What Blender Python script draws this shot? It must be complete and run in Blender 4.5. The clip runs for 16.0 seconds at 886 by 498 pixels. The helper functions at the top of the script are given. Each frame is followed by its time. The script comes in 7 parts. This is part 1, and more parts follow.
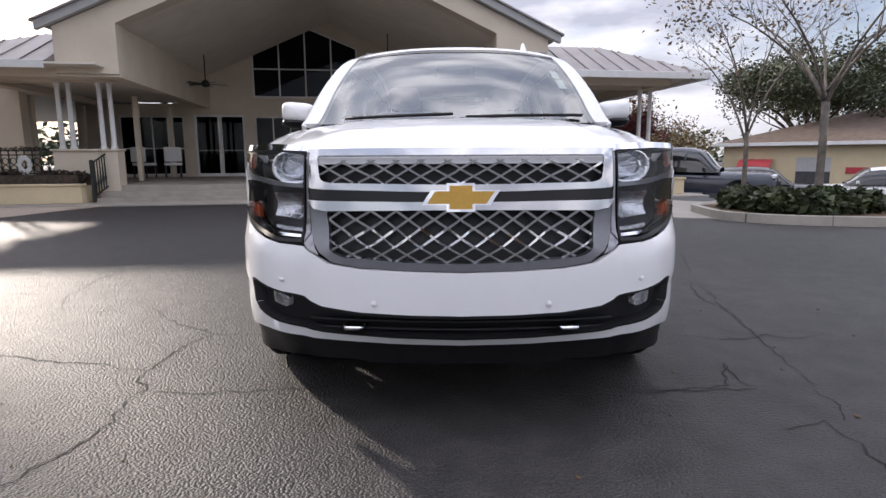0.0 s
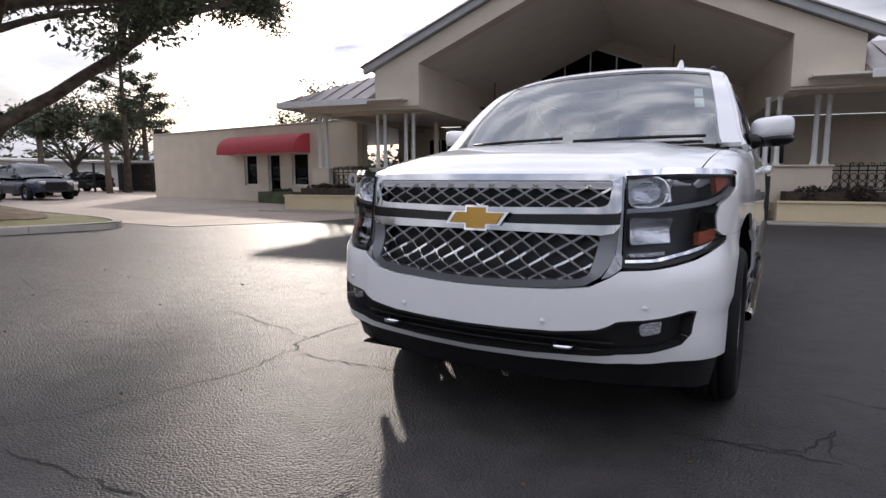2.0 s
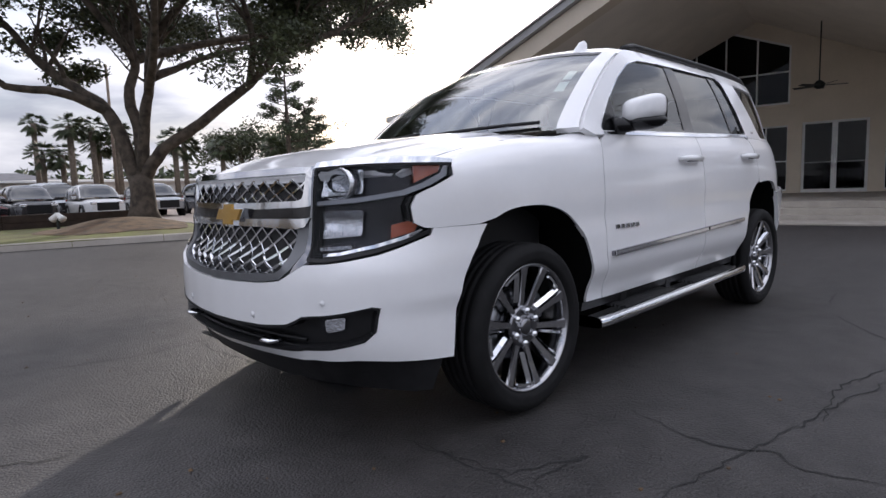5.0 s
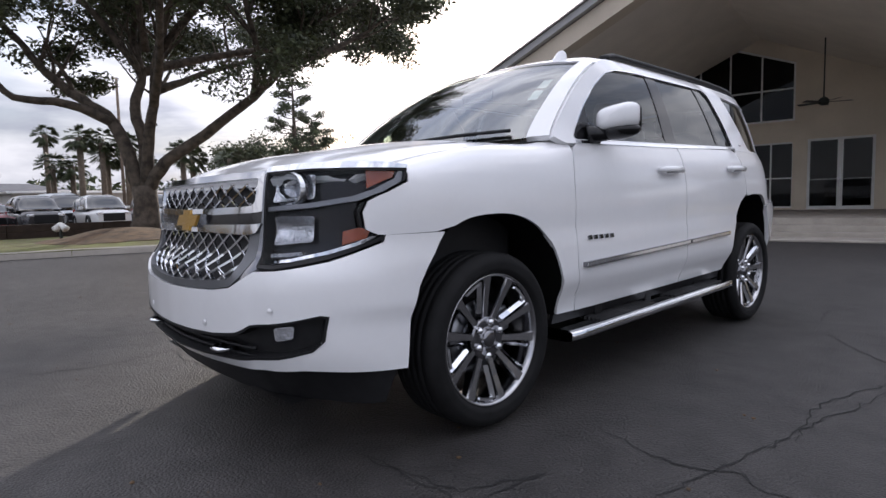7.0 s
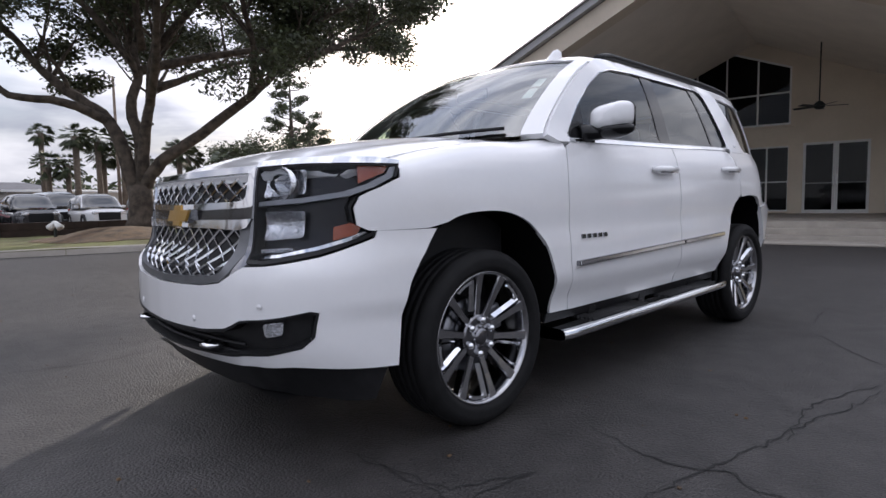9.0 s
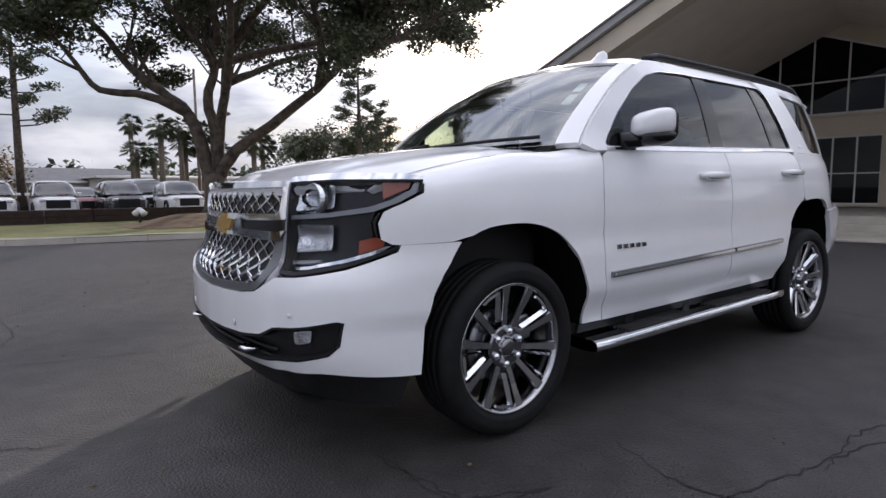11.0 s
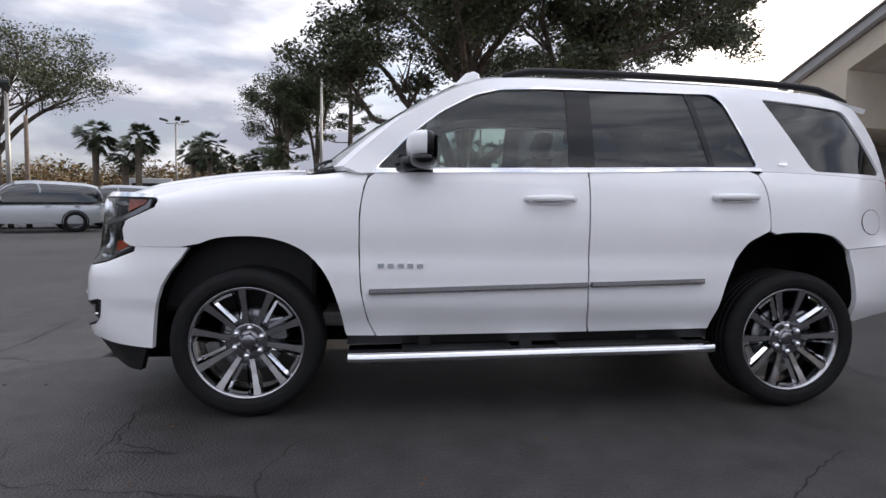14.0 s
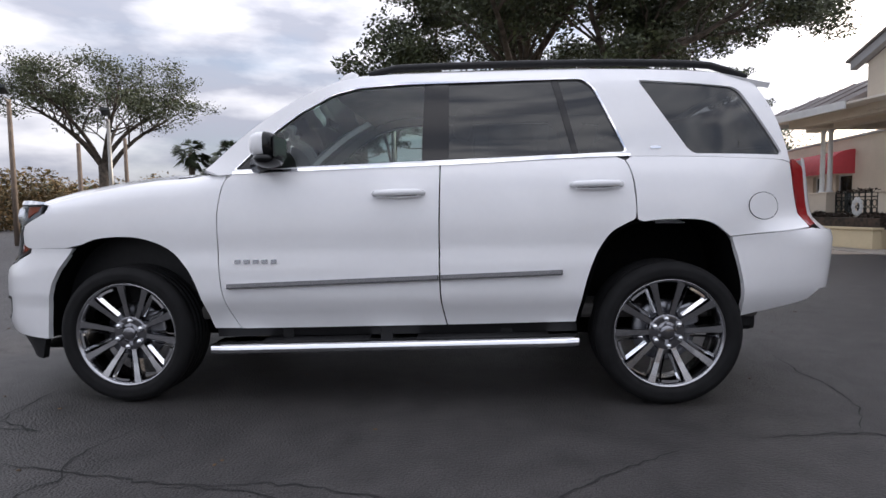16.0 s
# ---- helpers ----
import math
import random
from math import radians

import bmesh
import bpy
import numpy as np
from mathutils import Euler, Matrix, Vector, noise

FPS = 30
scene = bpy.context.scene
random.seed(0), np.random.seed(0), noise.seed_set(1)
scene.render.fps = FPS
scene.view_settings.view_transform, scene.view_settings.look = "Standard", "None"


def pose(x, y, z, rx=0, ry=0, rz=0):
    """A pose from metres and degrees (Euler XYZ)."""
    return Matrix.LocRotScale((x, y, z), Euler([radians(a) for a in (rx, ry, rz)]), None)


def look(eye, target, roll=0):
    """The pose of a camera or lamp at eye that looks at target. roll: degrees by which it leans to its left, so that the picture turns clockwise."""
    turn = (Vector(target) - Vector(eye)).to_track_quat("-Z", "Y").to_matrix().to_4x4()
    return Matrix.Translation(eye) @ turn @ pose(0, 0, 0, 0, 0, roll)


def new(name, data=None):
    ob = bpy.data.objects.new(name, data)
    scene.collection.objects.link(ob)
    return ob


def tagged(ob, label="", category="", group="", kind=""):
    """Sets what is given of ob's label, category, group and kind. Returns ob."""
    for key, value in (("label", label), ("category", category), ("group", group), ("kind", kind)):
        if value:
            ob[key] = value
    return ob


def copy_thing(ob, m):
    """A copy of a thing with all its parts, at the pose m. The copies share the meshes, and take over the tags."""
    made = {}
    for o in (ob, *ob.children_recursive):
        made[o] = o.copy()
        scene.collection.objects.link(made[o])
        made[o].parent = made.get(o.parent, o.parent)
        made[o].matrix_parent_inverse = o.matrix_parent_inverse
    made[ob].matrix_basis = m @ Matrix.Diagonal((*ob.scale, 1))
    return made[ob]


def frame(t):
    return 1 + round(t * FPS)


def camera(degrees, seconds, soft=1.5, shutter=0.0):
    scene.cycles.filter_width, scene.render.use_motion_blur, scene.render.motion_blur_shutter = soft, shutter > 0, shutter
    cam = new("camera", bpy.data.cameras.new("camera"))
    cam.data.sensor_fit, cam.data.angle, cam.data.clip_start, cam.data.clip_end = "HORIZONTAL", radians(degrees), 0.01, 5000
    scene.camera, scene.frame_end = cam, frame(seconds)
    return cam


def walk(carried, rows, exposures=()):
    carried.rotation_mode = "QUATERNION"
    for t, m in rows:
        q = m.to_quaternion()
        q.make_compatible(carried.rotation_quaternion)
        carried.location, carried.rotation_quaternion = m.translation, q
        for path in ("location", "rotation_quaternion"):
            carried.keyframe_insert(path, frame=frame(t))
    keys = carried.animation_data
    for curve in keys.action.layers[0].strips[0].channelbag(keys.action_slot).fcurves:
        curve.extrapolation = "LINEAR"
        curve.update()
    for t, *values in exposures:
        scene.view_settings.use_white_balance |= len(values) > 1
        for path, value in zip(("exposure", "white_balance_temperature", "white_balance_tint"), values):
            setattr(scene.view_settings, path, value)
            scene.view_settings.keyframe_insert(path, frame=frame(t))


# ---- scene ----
cam = camera(75.9, 16.0)
PATH = [
    (0, (-0.046, -2.086, 1.078), (-0.067, -0.111, 0.762), -0.3),
    (0.5, (0.062, -2.157, 1.132), (-0.123, -0.196, 0.790), -1.4),
    (1, (0.327, -2.126, 1.146), (-0.136, -0.206, 0.830), -1.1),
    (1.5, (0.711, -2.181, 1.164), (-0.044, -0.359, 0.836), -1.3),
    (2, (1.122, -2.103, 1.111), (0.115, -0.394, 0.854), -0.1),
    (2.5, (1.504, -2.000, 1.063), (0.366, -0.373, 0.822), 0.0),
    (3, (1.826, -1.835, 1.067), (0.572, -0.290, 0.864), -0.4),
    (3.5, (2.066, -1.557, 1.044), (0.732, -0.081, 0.845), -1.4),
    (4, (2.286, -1.345, 1.043), (0.938, 0.118, 0.832), -2.3),
    (4.5, (2.465, -1.180, 1.055), (1.066, 0.236, 0.856), -1.7),
    (4.7, (2.495, -1.078, 1.043), (1.054, 0.292, 0.826), -2.1),
    (6.8, (2.613, -0.789, 0.971), (1.141, 0.553, 0.795), -1.2),
    (7, (2.618, -0.786, 0.984), (1.147, 0.559, 0.818), -1.4),
    (7.5, (2.627, -0.782, 0.986), (1.165, 0.574, 0.833), -1.1),
    (8, (2.634, -0.764, 0.978), (1.170, 0.589, 0.821), -0.9),
    (10.3, (2.606, -0.771, 0.958), (1.142, 0.579, 0.771), -1.6),
    (10.5, (2.642, -0.777, 1.022), (1.146, 0.528, 0.789), -1.4),
    (11, (2.749, -0.661, 1.069), (1.142, 0.513, 0.865), -0.6),
    (11.5, (2.969, -0.374, 1.074), (1.227, 0.590, 0.881), -1.0),
    (12, (3.180, 0.008, 1.077), (1.366, 0.831, 0.901), -0.9),
    (12.5, (3.487, 0.441, 1.100), (1.598, 1.080, 0.946), -0.5),
    (13, (3.637, 0.878, 1.073), (1.709, 1.393, 0.934), -0.0),
    (13.5, (3.801, 1.296, 1.086), (1.839, 1.655, 0.940), 0.3),
    (14, (3.893, 1.685, 1.090), (1.909, 1.889, 0.942), 1.0),
    (14.5, (3.950, 2.038, 1.125), (1.958, 2.140, 0.985), -0.2),
    (15, (3.989, 2.483, 1.106), (1.993, 2.482, 0.987), -0.5),
    (15.5, (3.913, 2.898, 1.070), (1.924, 2.757, 0.919), -0.4),
    (16, (3.978, 2.950, 1.048), (1.987, 2.827, 0.911), -0.9),
]
walk(cam, [(t, look(eye, target, roll)) for t, eye, target, roll in PATH], [(0.0, 1.0, 6100, 17), (1.5, 0.68, 6100, 17), (3.0, 0.60, 6000, 16), (4.5, 0.74, 6000, 16), (8.0, 0.8, 6000, 16), (12.0, 0.68, 6000, 16), (14.0, 0.86, 6100, 15), (16.0, 0.9, 6100, 15)])

# ---- light ----
SUN_AZ, SUN_EL = 44.0, 18.0          # degrees left of +y, above the horizon
world = bpy.data.worlds.new("sky")
scene.world = world
world.use_nodes = True
wn, wl = world.node_tree.nodes, world.node_tree.links
wn.clear()
w_out = wn.new("ShaderNodeOutputWorld")
w_bg = wn.new("ShaderNodeBackground")
w_sky = wn.new("ShaderNodeTexSky")
w_sky.sky_type = "NISHITA"
w_sky.sun_disc = False
w_sky.sun_elevation = radians(SUN_EL)
w_sky.sun_rotation = radians(-SUN_AZ)
w_sky.dust_density = 1.5
w_co = wn.new("ShaderNodeTexCoord")
w_map = wn.new("ShaderNodeMapping")
w_map.inputs["Scale"].default_value = (1.0, 1.0, 3.2)
w_noise = wn.new("ShaderNodeTexNoise")
w_noise.inputs["Scale"].default_value = 2.3
w_noise.inputs["Detail"].default_value = 7.0
w_noise.inputs["Roughness"].default_value = 0.55
w_noise.inputs["Distortion"].default_value = 0.3
w_ramp = wn.new("ShaderNodeValToRGB")       # where clouds stand
w_ramp.color_ramp.elements[0].position, w_ramp.color_ramp.elements[0].color = 0.34, (0.42, 0.42, 0.42, 1)
w_ramp.color_ramp.elements[1].position, w_ramp.color_ramp.elements[1].color = 0.55, (1, 1, 1, 1)
w_n2 = wn.new("ShaderNodeTexNoise")
w_n2.inputs["Scale"].default_value = 4.1
w_n2.inputs["Detail"].default_value = 6.0
w_grey = wn.new("ShaderNodeValToRGB")       # grey undersides and white tops
w_grey.color_ramp.elements[0].position, w_grey.color_ramp.elements[0].color = 0.40, (3.5, 3.6, 3.95, 1)
w_grey.color_ramp.elements[1].position, w_grey.color_ramp.elements[1].color = 0.60, (7.4, 7.25, 7.1, 1)
w_mix = wn.new("ShaderNodeMix")
w_mix.data_type = "RGBA"
w_dot = wn.new("ShaderNodeVectorMath")      # thin cloud glows round the sun
w_dot.operation = "DOT_PRODUCT"
w_dot.inputs[1].default_value = (-math.sin(radians(SUN_AZ)) * math.cos(radians(SUN_EL)), math.cos(radians(SUN_AZ)) * math.cos(radians(SUN_EL)), math.sin(radians(SUN_EL)))
w_glow = wn.new("ShaderNodeMapRange")
w_glow.inputs["From Min"].default_value, w_glow.inputs["From Max"].default_value = 0.80, 1.0
w_glow.inputs["To Min"].default_value, w_glow.inputs["To Max"].default_value = 1.0, 1.4
w_mul = wn.new("ShaderNodeVectorMath")
w_mul.operation = "SCALE"
wl.new(w_co.outputs["Generated"], w_map.inputs["Vector"])
wl.new(w_map.outputs["Vector"], w_noise.inputs["Vector"])
wl.new(w_map.outputs["Vector"], w_n2.inputs["Vector"])
wl.new(w_noise.outputs["Fac"], w_ramp.inputs["Fac"])
wl.new(w_n2.outputs["Fac"], w_grey.inputs["Fac"])
wl.new(w_ramp.outputs["Color"], w_mix.inputs["Factor"])
wl.new(w_sky.outputs["Color"], w_mix.inputs["A"])
wl.new(w_grey.outputs["Color"], w_mix.inputs["B"])
wl.new(w_co.outputs["Generated"], w_dot.inputs[0])
wl.new(w_dot.outputs["Value"], w_glow.inputs["Value"])
wl.new(w_mix.outputs["Result"], w_mul.inputs[0])
w_sep = wn.new("ShaderNodeSeparateXYZ")     # an overcast sky is brightest overhead
w_high = wn.new("ShaderNodeMapRange")
w_high.inputs["From Min"].default_value, w_high.inputs["From Max"].default_value = 0.0, 1.0
w_high.inputs["To Min"].default_value, w_high.inputs["To Max"].default_value = 0.70, 2.0
w_both = wn.new("ShaderNodeMath")
w_both.operation = "MULTIPLY"
wl.new(w_co.outputs["Generated"], w_sep.inputs[0])
wl.new(w_sep.outputs["Z"], w_high.inputs["Value"])
wl.new(w_glow.outputs["Result"], w_both.inputs[0])
wl.new(w_high.outputs["Result"], w_both.inputs[1])
wl.new(w_both.outputs["Value"], w_mul.inputs["Scale"])
wl.new(w_mul.outputs["Vector"], w_bg.inputs["Color"])
w_bg.inputs["Strength"].default_value = 0.09
wl.new(w_bg.outputs["Background"], w_out.inputs["Surface"])
sun = new("sun", bpy.data.lights.new("sun", "SUN"))
sun.data.energy, sun.data.angle, sun.data.color = 2.2, radians(1.5), (1.0, 0.88, 0.70)
sun.matrix_world = look((0, 0, 30), (math.sin(radians(SUN_AZ)), -math.cos(radians(SUN_AZ)), 30 - math.tan(radians(SUN_EL))))

# ---- materials ----
def mat(name, color, rough=0.6, metal=0.0, coat=0.0, var=0.0, scale=8.0, bump=0.0, bump_scale=60.0, spec=0.5, second=None, detail=6.0, island=0.0):
    """A surface with two scales of variation: broad stains and fine grain."""
    m = bpy.data.materials.new(name)
    m.use_nodes = True
    n, l = m.node_tree.nodes, m.node_tree.links
    b = n["Principled BSDF"]
    b.inputs["Base Color"].default_value = (*color, 1)
    b.inputs["Roughness"].default_value, b.inputs["Metallic"].default_value = rough, metal
    b.inputs["Coat Weight"].default_value, b.inputs["Coat Roughness"].default_value = coat, 0.04
    b.inputs["Specular IOR Level"].default_value = spec
    co = n.new("ShaderNodeTexCoord")
    if var or second:
        big, fine = n.new("ShaderNodeTexNoise"), n.new("ShaderNodeTexNoise")
        big.inputs["Scale"].default_value, big.inputs["Detail"].default_value = scale, detail
        fine.inputs["Scale"].default_value, fine.inputs["Detail"].default_value = scale * 11, 3.0
        l.new(co.outputs["Object"], big.inputs["Vector"]), l.new(co.outputs["Object"], fine.inputs["Vector"])
        add = n.new("ShaderNodeMath")
        add.operation = "MULTIPLY_ADD"
        add.inputs[1].default_value = 0.35
        l.new(fine.outputs["Fac"], add.inputs[0]), l.new(big.outputs["Fac"], add.inputs[2])
        ramp = n.new("ShaderNodeValToRGB")
        dark = second or tuple(max(0.0, c * (1 - var)) for c in color)
        light = tuple(min(1.0, c * (1 + var)) for c in color)
        ramp.color_ramp.elements[0].position, ramp.color_ramp.elements[0].color = 0.45, (*dark, 1)
        ramp.color_ramp.elements[1].position, ramp.color_ramp.elements[1].color = 0.85, (*light, 1)
        l.new(add.outputs[0], ramp.inputs["Fac"])
        if island:
            geo, hsv, rng = n.new("ShaderNodeNewGeometry"), n.new("ShaderNodeHueSaturation"), n.new("ShaderNodeMapRange")
            rng.inputs["To Min"].default_value, rng.inputs["To Max"].default_value = 1 - island, 1 + island
            l.new(geo.outputs["Random Per Island"], rng.inputs["Value"]), l.new(rng.outputs[0], hsv.inputs["Value"])
            l.new(ramp.outputs["Color"], hsv.inputs["Color"]), l.new(hsv.outputs["Color"], b.inputs["Base Color"])
        else:
            l.new(ramp.outputs["Color"], b.inputs["Base Color"])
    if bump:
        grain, bm_ = n.new("ShaderNodeTexNoise"), n.new("ShaderNodeBump")
        grain.inputs["Scale"].default_value, grain.inputs["Detail"].default_value = bump_scale, 5.0
        bm_.inputs["Strength"].default_value, bm_.inputs["Distance"].default_value = bump, 0.02
        l.new(co.outputs["Object"], grain.inputs["Vector"])
        l.new(grain.outputs["Fac"], bm_.inputs["Height"]), l.new(bm_.outputs["Normal"], b.inputs["Normal"])
    return m


def glass(name, tint, clear, rough=0.0, ior=1.5):
    """Thin pane: see-through with a tint, and a mirror's gloss by Fresnel."""
    m = bpy.data.materials.new(name)
    m.use_nodes = True
    n, l = m.node_tree.nodes, m.node_tree.links
    n.clear()
    out, mix, tr, gl, fr = (n.new("ShaderNode" + k) for k in ("OutputMaterial", "MixShader", "BsdfTransparent", "BsdfGlossy", "Fresnel"))
    tr.inputs["Color"].default_value = (*(c * clear for c in tint), 1)
    gl.inputs["Roughness"].default_value = rough
    gl.inputs["Color"].default_value = (0.95, 0.97, 0.97, 1)
    fr.inputs["IOR"].default_value = ior
    l.new(fr.outputs[0], mix.inputs[0]), l.new(tr.outputs[0], mix.inputs[1]), l.new(gl.outputs[0], mix.inputs[2])
    l.new(mix.outputs[0], out.inputs["Surface"])
    return m


WHITE_PAINT = mat("white_paint", (0.80, 0.80, 0.81), 0.32, coat=1.0, var=0.02, scale=3)
CHROME = mat("chrome", (0.82, 0.83, 0.85), 0.06, 1.0, var=0.03, scale=20)
SATIN = mat("satin_chrome", (0.24, 0.245, 0.26), 0.32, 1.0, var=0.04, scale=20)
DARK_CHROME = mat("dark_chrome", (0.24, 0.24, 0.255), 0.16, 1.0, var=0.04, scale=20)
SPOKE_METAL = mat("spoke_metal", (0.44, 0.44, 0.455), 0.18, 1.0, var=0.05, scale=20)
BLACK_PLASTIC = mat("black_plastic", (0.010, 0.010, 0.011), 0.5, spec=0.3, var=0.2, scale=30, bump=0.1, bump_scale=400)
GLOSS_BLACK = mat("gloss_black", (0.006, 0.006, 0.007), 0.15, coat=0.1, spec=0.35)
LINER = mat("wheel_liner", (0.004, 0.004, 0.004), 0.9, spec=0.1, var=0.2, scale=30)
RUBBER = mat("rubber", (0.009, 0.009, 0.0095), 0.75, spec=0.22, var=0.25, scale=14, bump=0.2, bump_scale=200)
GRILLE_CHROME = mat("grille_chrome", (0.58, 0.59, 0.61), 0.07, 1.0, var=0.03, scale=20)
GREY_FRAME = mat("grey_frame", (0.16, 0.165, 0.175), 0.42, 0.8, var=0.05, scale=20)
GOLD = mat("gold_enamel", (0.52, 0.31, 0.07), 0.28, 0.75, var=0.08, scale=120, bump=0.15, bump_scale=900)
LAMP_GLASS = glass("lamp_glass", (0.97, 0.98, 1.0), 0.90, ior=1.22)
WINDSHIELD_GLASS = glass("windshield_glass", (0.78, 0.88, 0.84), 0.88, ior=3.0)
SIDE_GLASS = glass("side_glass", (0.72, 0.85, 0.80), 0.75, ior=1.6)
PRIVACY_GLASS = glass("privacy_glass", (0.5, 0.55, 0.58), 0.16, ior=1.6)
SHOP_GLASS = glass("shop_glass", (0.45, 0.5, 0.55), 0.30, ior=1.28)
AMBER = mat("amber_lens", (0.30, 0.055, 0.015), 0.12, coat=0.8, var=0.1, scale=60)
RED_LENS = mat("red_lens", (0.26, 0.010, 0.012), 0.12, coat=0.8, var=0.1, scale=60)
REFLECTOR = mat("lamp_reflector", (0.78, 0.79, 0.82), 0.14, 1.0, var=0.03, scale=50, bump=0.3, bump_scale=90)
LAMP_TRIM = mat("lamp_trim", (0.032, 0.032, 0.035), 0.28, 0.8, var=0.1, scale=30)
LIGHT_BARK = mat("pale_bark", (0.15, 0.13, 0.11), 0.9, var=0.3, scale=6, bump=0.6, bump_scale=40, second=(0.07, 0.06, 0.05))
LAMP_BLACK = mat("lamp_bezel", (0.007, 0.007, 0.008), 0.4, spec=0.3)
INTERIOR = mat("cabin_trim", (0.075, 0.07, 0.065), 0.7, var=0.2, scale=20)
SEAT = mat("seat_leather", (0.30, 0.25, 0.20), 0.5, var=0.15, scale=12)
PAPER = mat("paper", (0.75, 0.78, 0.75), 0.8, var=0.05, scale=40)


def asphalt():
    """Worn asphalt: broad stains, mottling, and stones of two sizes that stand proud."""
    m = mat("asphalt", (0.05, 0.05, 0.05), 0.6)
    n, l = m.node_tree.nodes, m.node_tree.links
    b, co = n["Principled BSDF"], n.new("ShaderNodeTexCoord")
    layers = []
    for scale, detail, lo, hi, a, z in ((0.35, 5, 0.35, 0.68, 0.78, 1.22), (5.0, 6, 0.30, 0.72, 0.68, 1.34), (170.0, 2, 0.36, 0.66, 0.35, 1.85)):
        t, r = n.new("ShaderNodeTexNoise"), n.new("ShaderNodeMapRange")
        t.inputs["Scale"].default_value, t.inputs["Detail"].default_value = scale, detail
        r.inputs["From Min"].default_value, r.inputs["From Max"].default_value = lo, hi
        r.inputs["To Min"].default_value, r.inputs["To Max"].default_value = a, z
        l.new(co.outputs["Object"], t.inputs["Vector"]), l.new(t.outputs["Fac"], r.inputs["Value"])
        layers.append(r)
    p1, p2 = n.new("ShaderNodeMath"), n.new("ShaderNodeMath")
    p1.operation = p2.operation = "MULTIPLY"
    l.new(layers[0].outputs[0], p1.inputs[0]), l.new(layers[1].outputs[0], p1.inputs[1])
    l.new(p1.outputs[0], p2.inputs[0]), l.new(layers[2].outputs[0], p2.inputs[1])
    tint = n.new("ShaderNodeVectorMath")
    tint.operation = "SCALE"
    tint.inputs[0].default_value = (0.037, 0.0343, 0.0335)
    l.new(p2.outputs[0], tint.inputs["Scale"]), l.new(tint.outputs["Vector"], b.inputs["Base Color"])
    v, bp, bp2 = n.new("ShaderNodeTexVoronoi"), n.new("ShaderNodeBump"), n.new("ShaderNodeBump")
    v.inputs["Scale"].default_value = 95.0
    bp.inputs["Strength"].default_value, bp.inputs["Distance"].default_value = 0.85, 0.006
    bp.invert = True
    bp2.inputs["Strength"].default_value, bp2.inputs["Distance"].default_value = 0.3, 0.01
    l.new(co.outputs["Object"], v.inputs["Vector"]), l.new(v.outputs["Distance"], bp.inputs["Height"])
    l.new(layers[1].outputs[0], bp2.inputs["Height"]), l.new(bp2.outputs["Normal"], bp.inputs["Normal"])
    l.new(bp.outputs["Normal"], b.inputs["Normal"])
    b.inputs["Roughness"].default_value, b.inputs["Specular IOR Level"].default_value = 0.58, 0.38
    return m


ASPHALT = asphalt()
CRACK = mat("crack_filler", (0.012, 0.012, 0.012), 0.9, var=0.3, scale=20)
CONCRETE = mat("concrete", (0.36, 0.33, 0.29), 0.8, var=0.14, scale=1.4, bump=0.3, bump_scale=60)
DRIVE = mat("tan_concrete", (0.40, 0.33, 0.27), 0.75, var=0.12, scale=0.7, bump=0.25, bump_scale=70)
STUCCO = mat("beige_stucco", (0.66, 0.58, 0.47), 0.85, var=0.06, scale=1.2, bump=0.25, bump_scale=160)
STUCCO_YELLOW = mat("cream_stucco", (0.62, 0.52, 0.34), 0.85, var=0.06, scale=1.2, bump=0.25, bump_scale=160)
SOFFIT = mat("soffit_paint", (0.76, 0.70, 0.62), 0.8, var=0.05, scale=1.5)
TRIM_WHITE = mat("white_trim", (0.74, 0.74, 0.73), 0.5, var=0.05, scale=6)
TRIM_GREY = mat("grey_fascia", (0.42, 0.42, 0.42), 0.5, var=0.06, scale=5)
ROOF_METAL = mat("roof_metal", (0.30, 0.27, 0.26), 0.42, 0.4, var=0.10, scale=2)
STEP_STONE = mat("step_concrete", (0.34, 0.31, 0.27), 0.8, var=0.14, scale=3, bump=0.3, bump_scale=80)
RAIL_GREEN = mat("dark_iron", (0.02, 0.025, 0.024), 0.45, 0.3, var=0.2, scale=30)
HEDGE = mat("hedge_red", (0.045, 0.030, 0.022), 0.8, var=0.45, scale=14, second=(0.012, 0.012, 0.008), island=0.4)
AWNING = mat("red_awning", (0.42, 0.045, 0.055), 0.7, var=0.10, scale=4)
BARK = mat("bark", (0.085, 0.068, 0.052), 0.95, var=0.4, scale=5, bump=1.0, bump_scale=18, second=(0.025, 0.02, 0.016))
OAK_LEAF = mat("oak_leaf", (0.065, 0.078, 0.034), 0.6, var=0.3, scale=1.5, second=(0.018, 0.024, 0.010), island=0.45)
PINE_LEAF = mat("pine_needles", (0.060, 0.075, 0.035), 0.7, var=0.3, scale=1.5, second=(0.025, 0.034, 0.016), island=0.4)
PALM_LEAF = mat("palm_frond", (0.050, 0.065, 0.025), 0.55, var=0.3, scale=2.5, second=(0.02, 0.028, 0.012), island=0.4)
AUTUMN = mat("autumn_leaf", (0.16, 0.095, 0.035), 0.7, var=0.35, scale=0.3, second=(0.06, 0.06, 0.024), island=0.5)
RED_LEAF = mat("red_leaf", (0.16, 0.02, 0.03), 0.7, var=0.3, scale=2, second=(0.05, 0.01, 0.012), island=0.5)
LIGHT_LEAF = mat("olive_leaf", (0.085, 0.095, 0.045), 0.7, var=0.3, scale=1.5, second=(0.04, 0.05, 0.022), island=0.4)
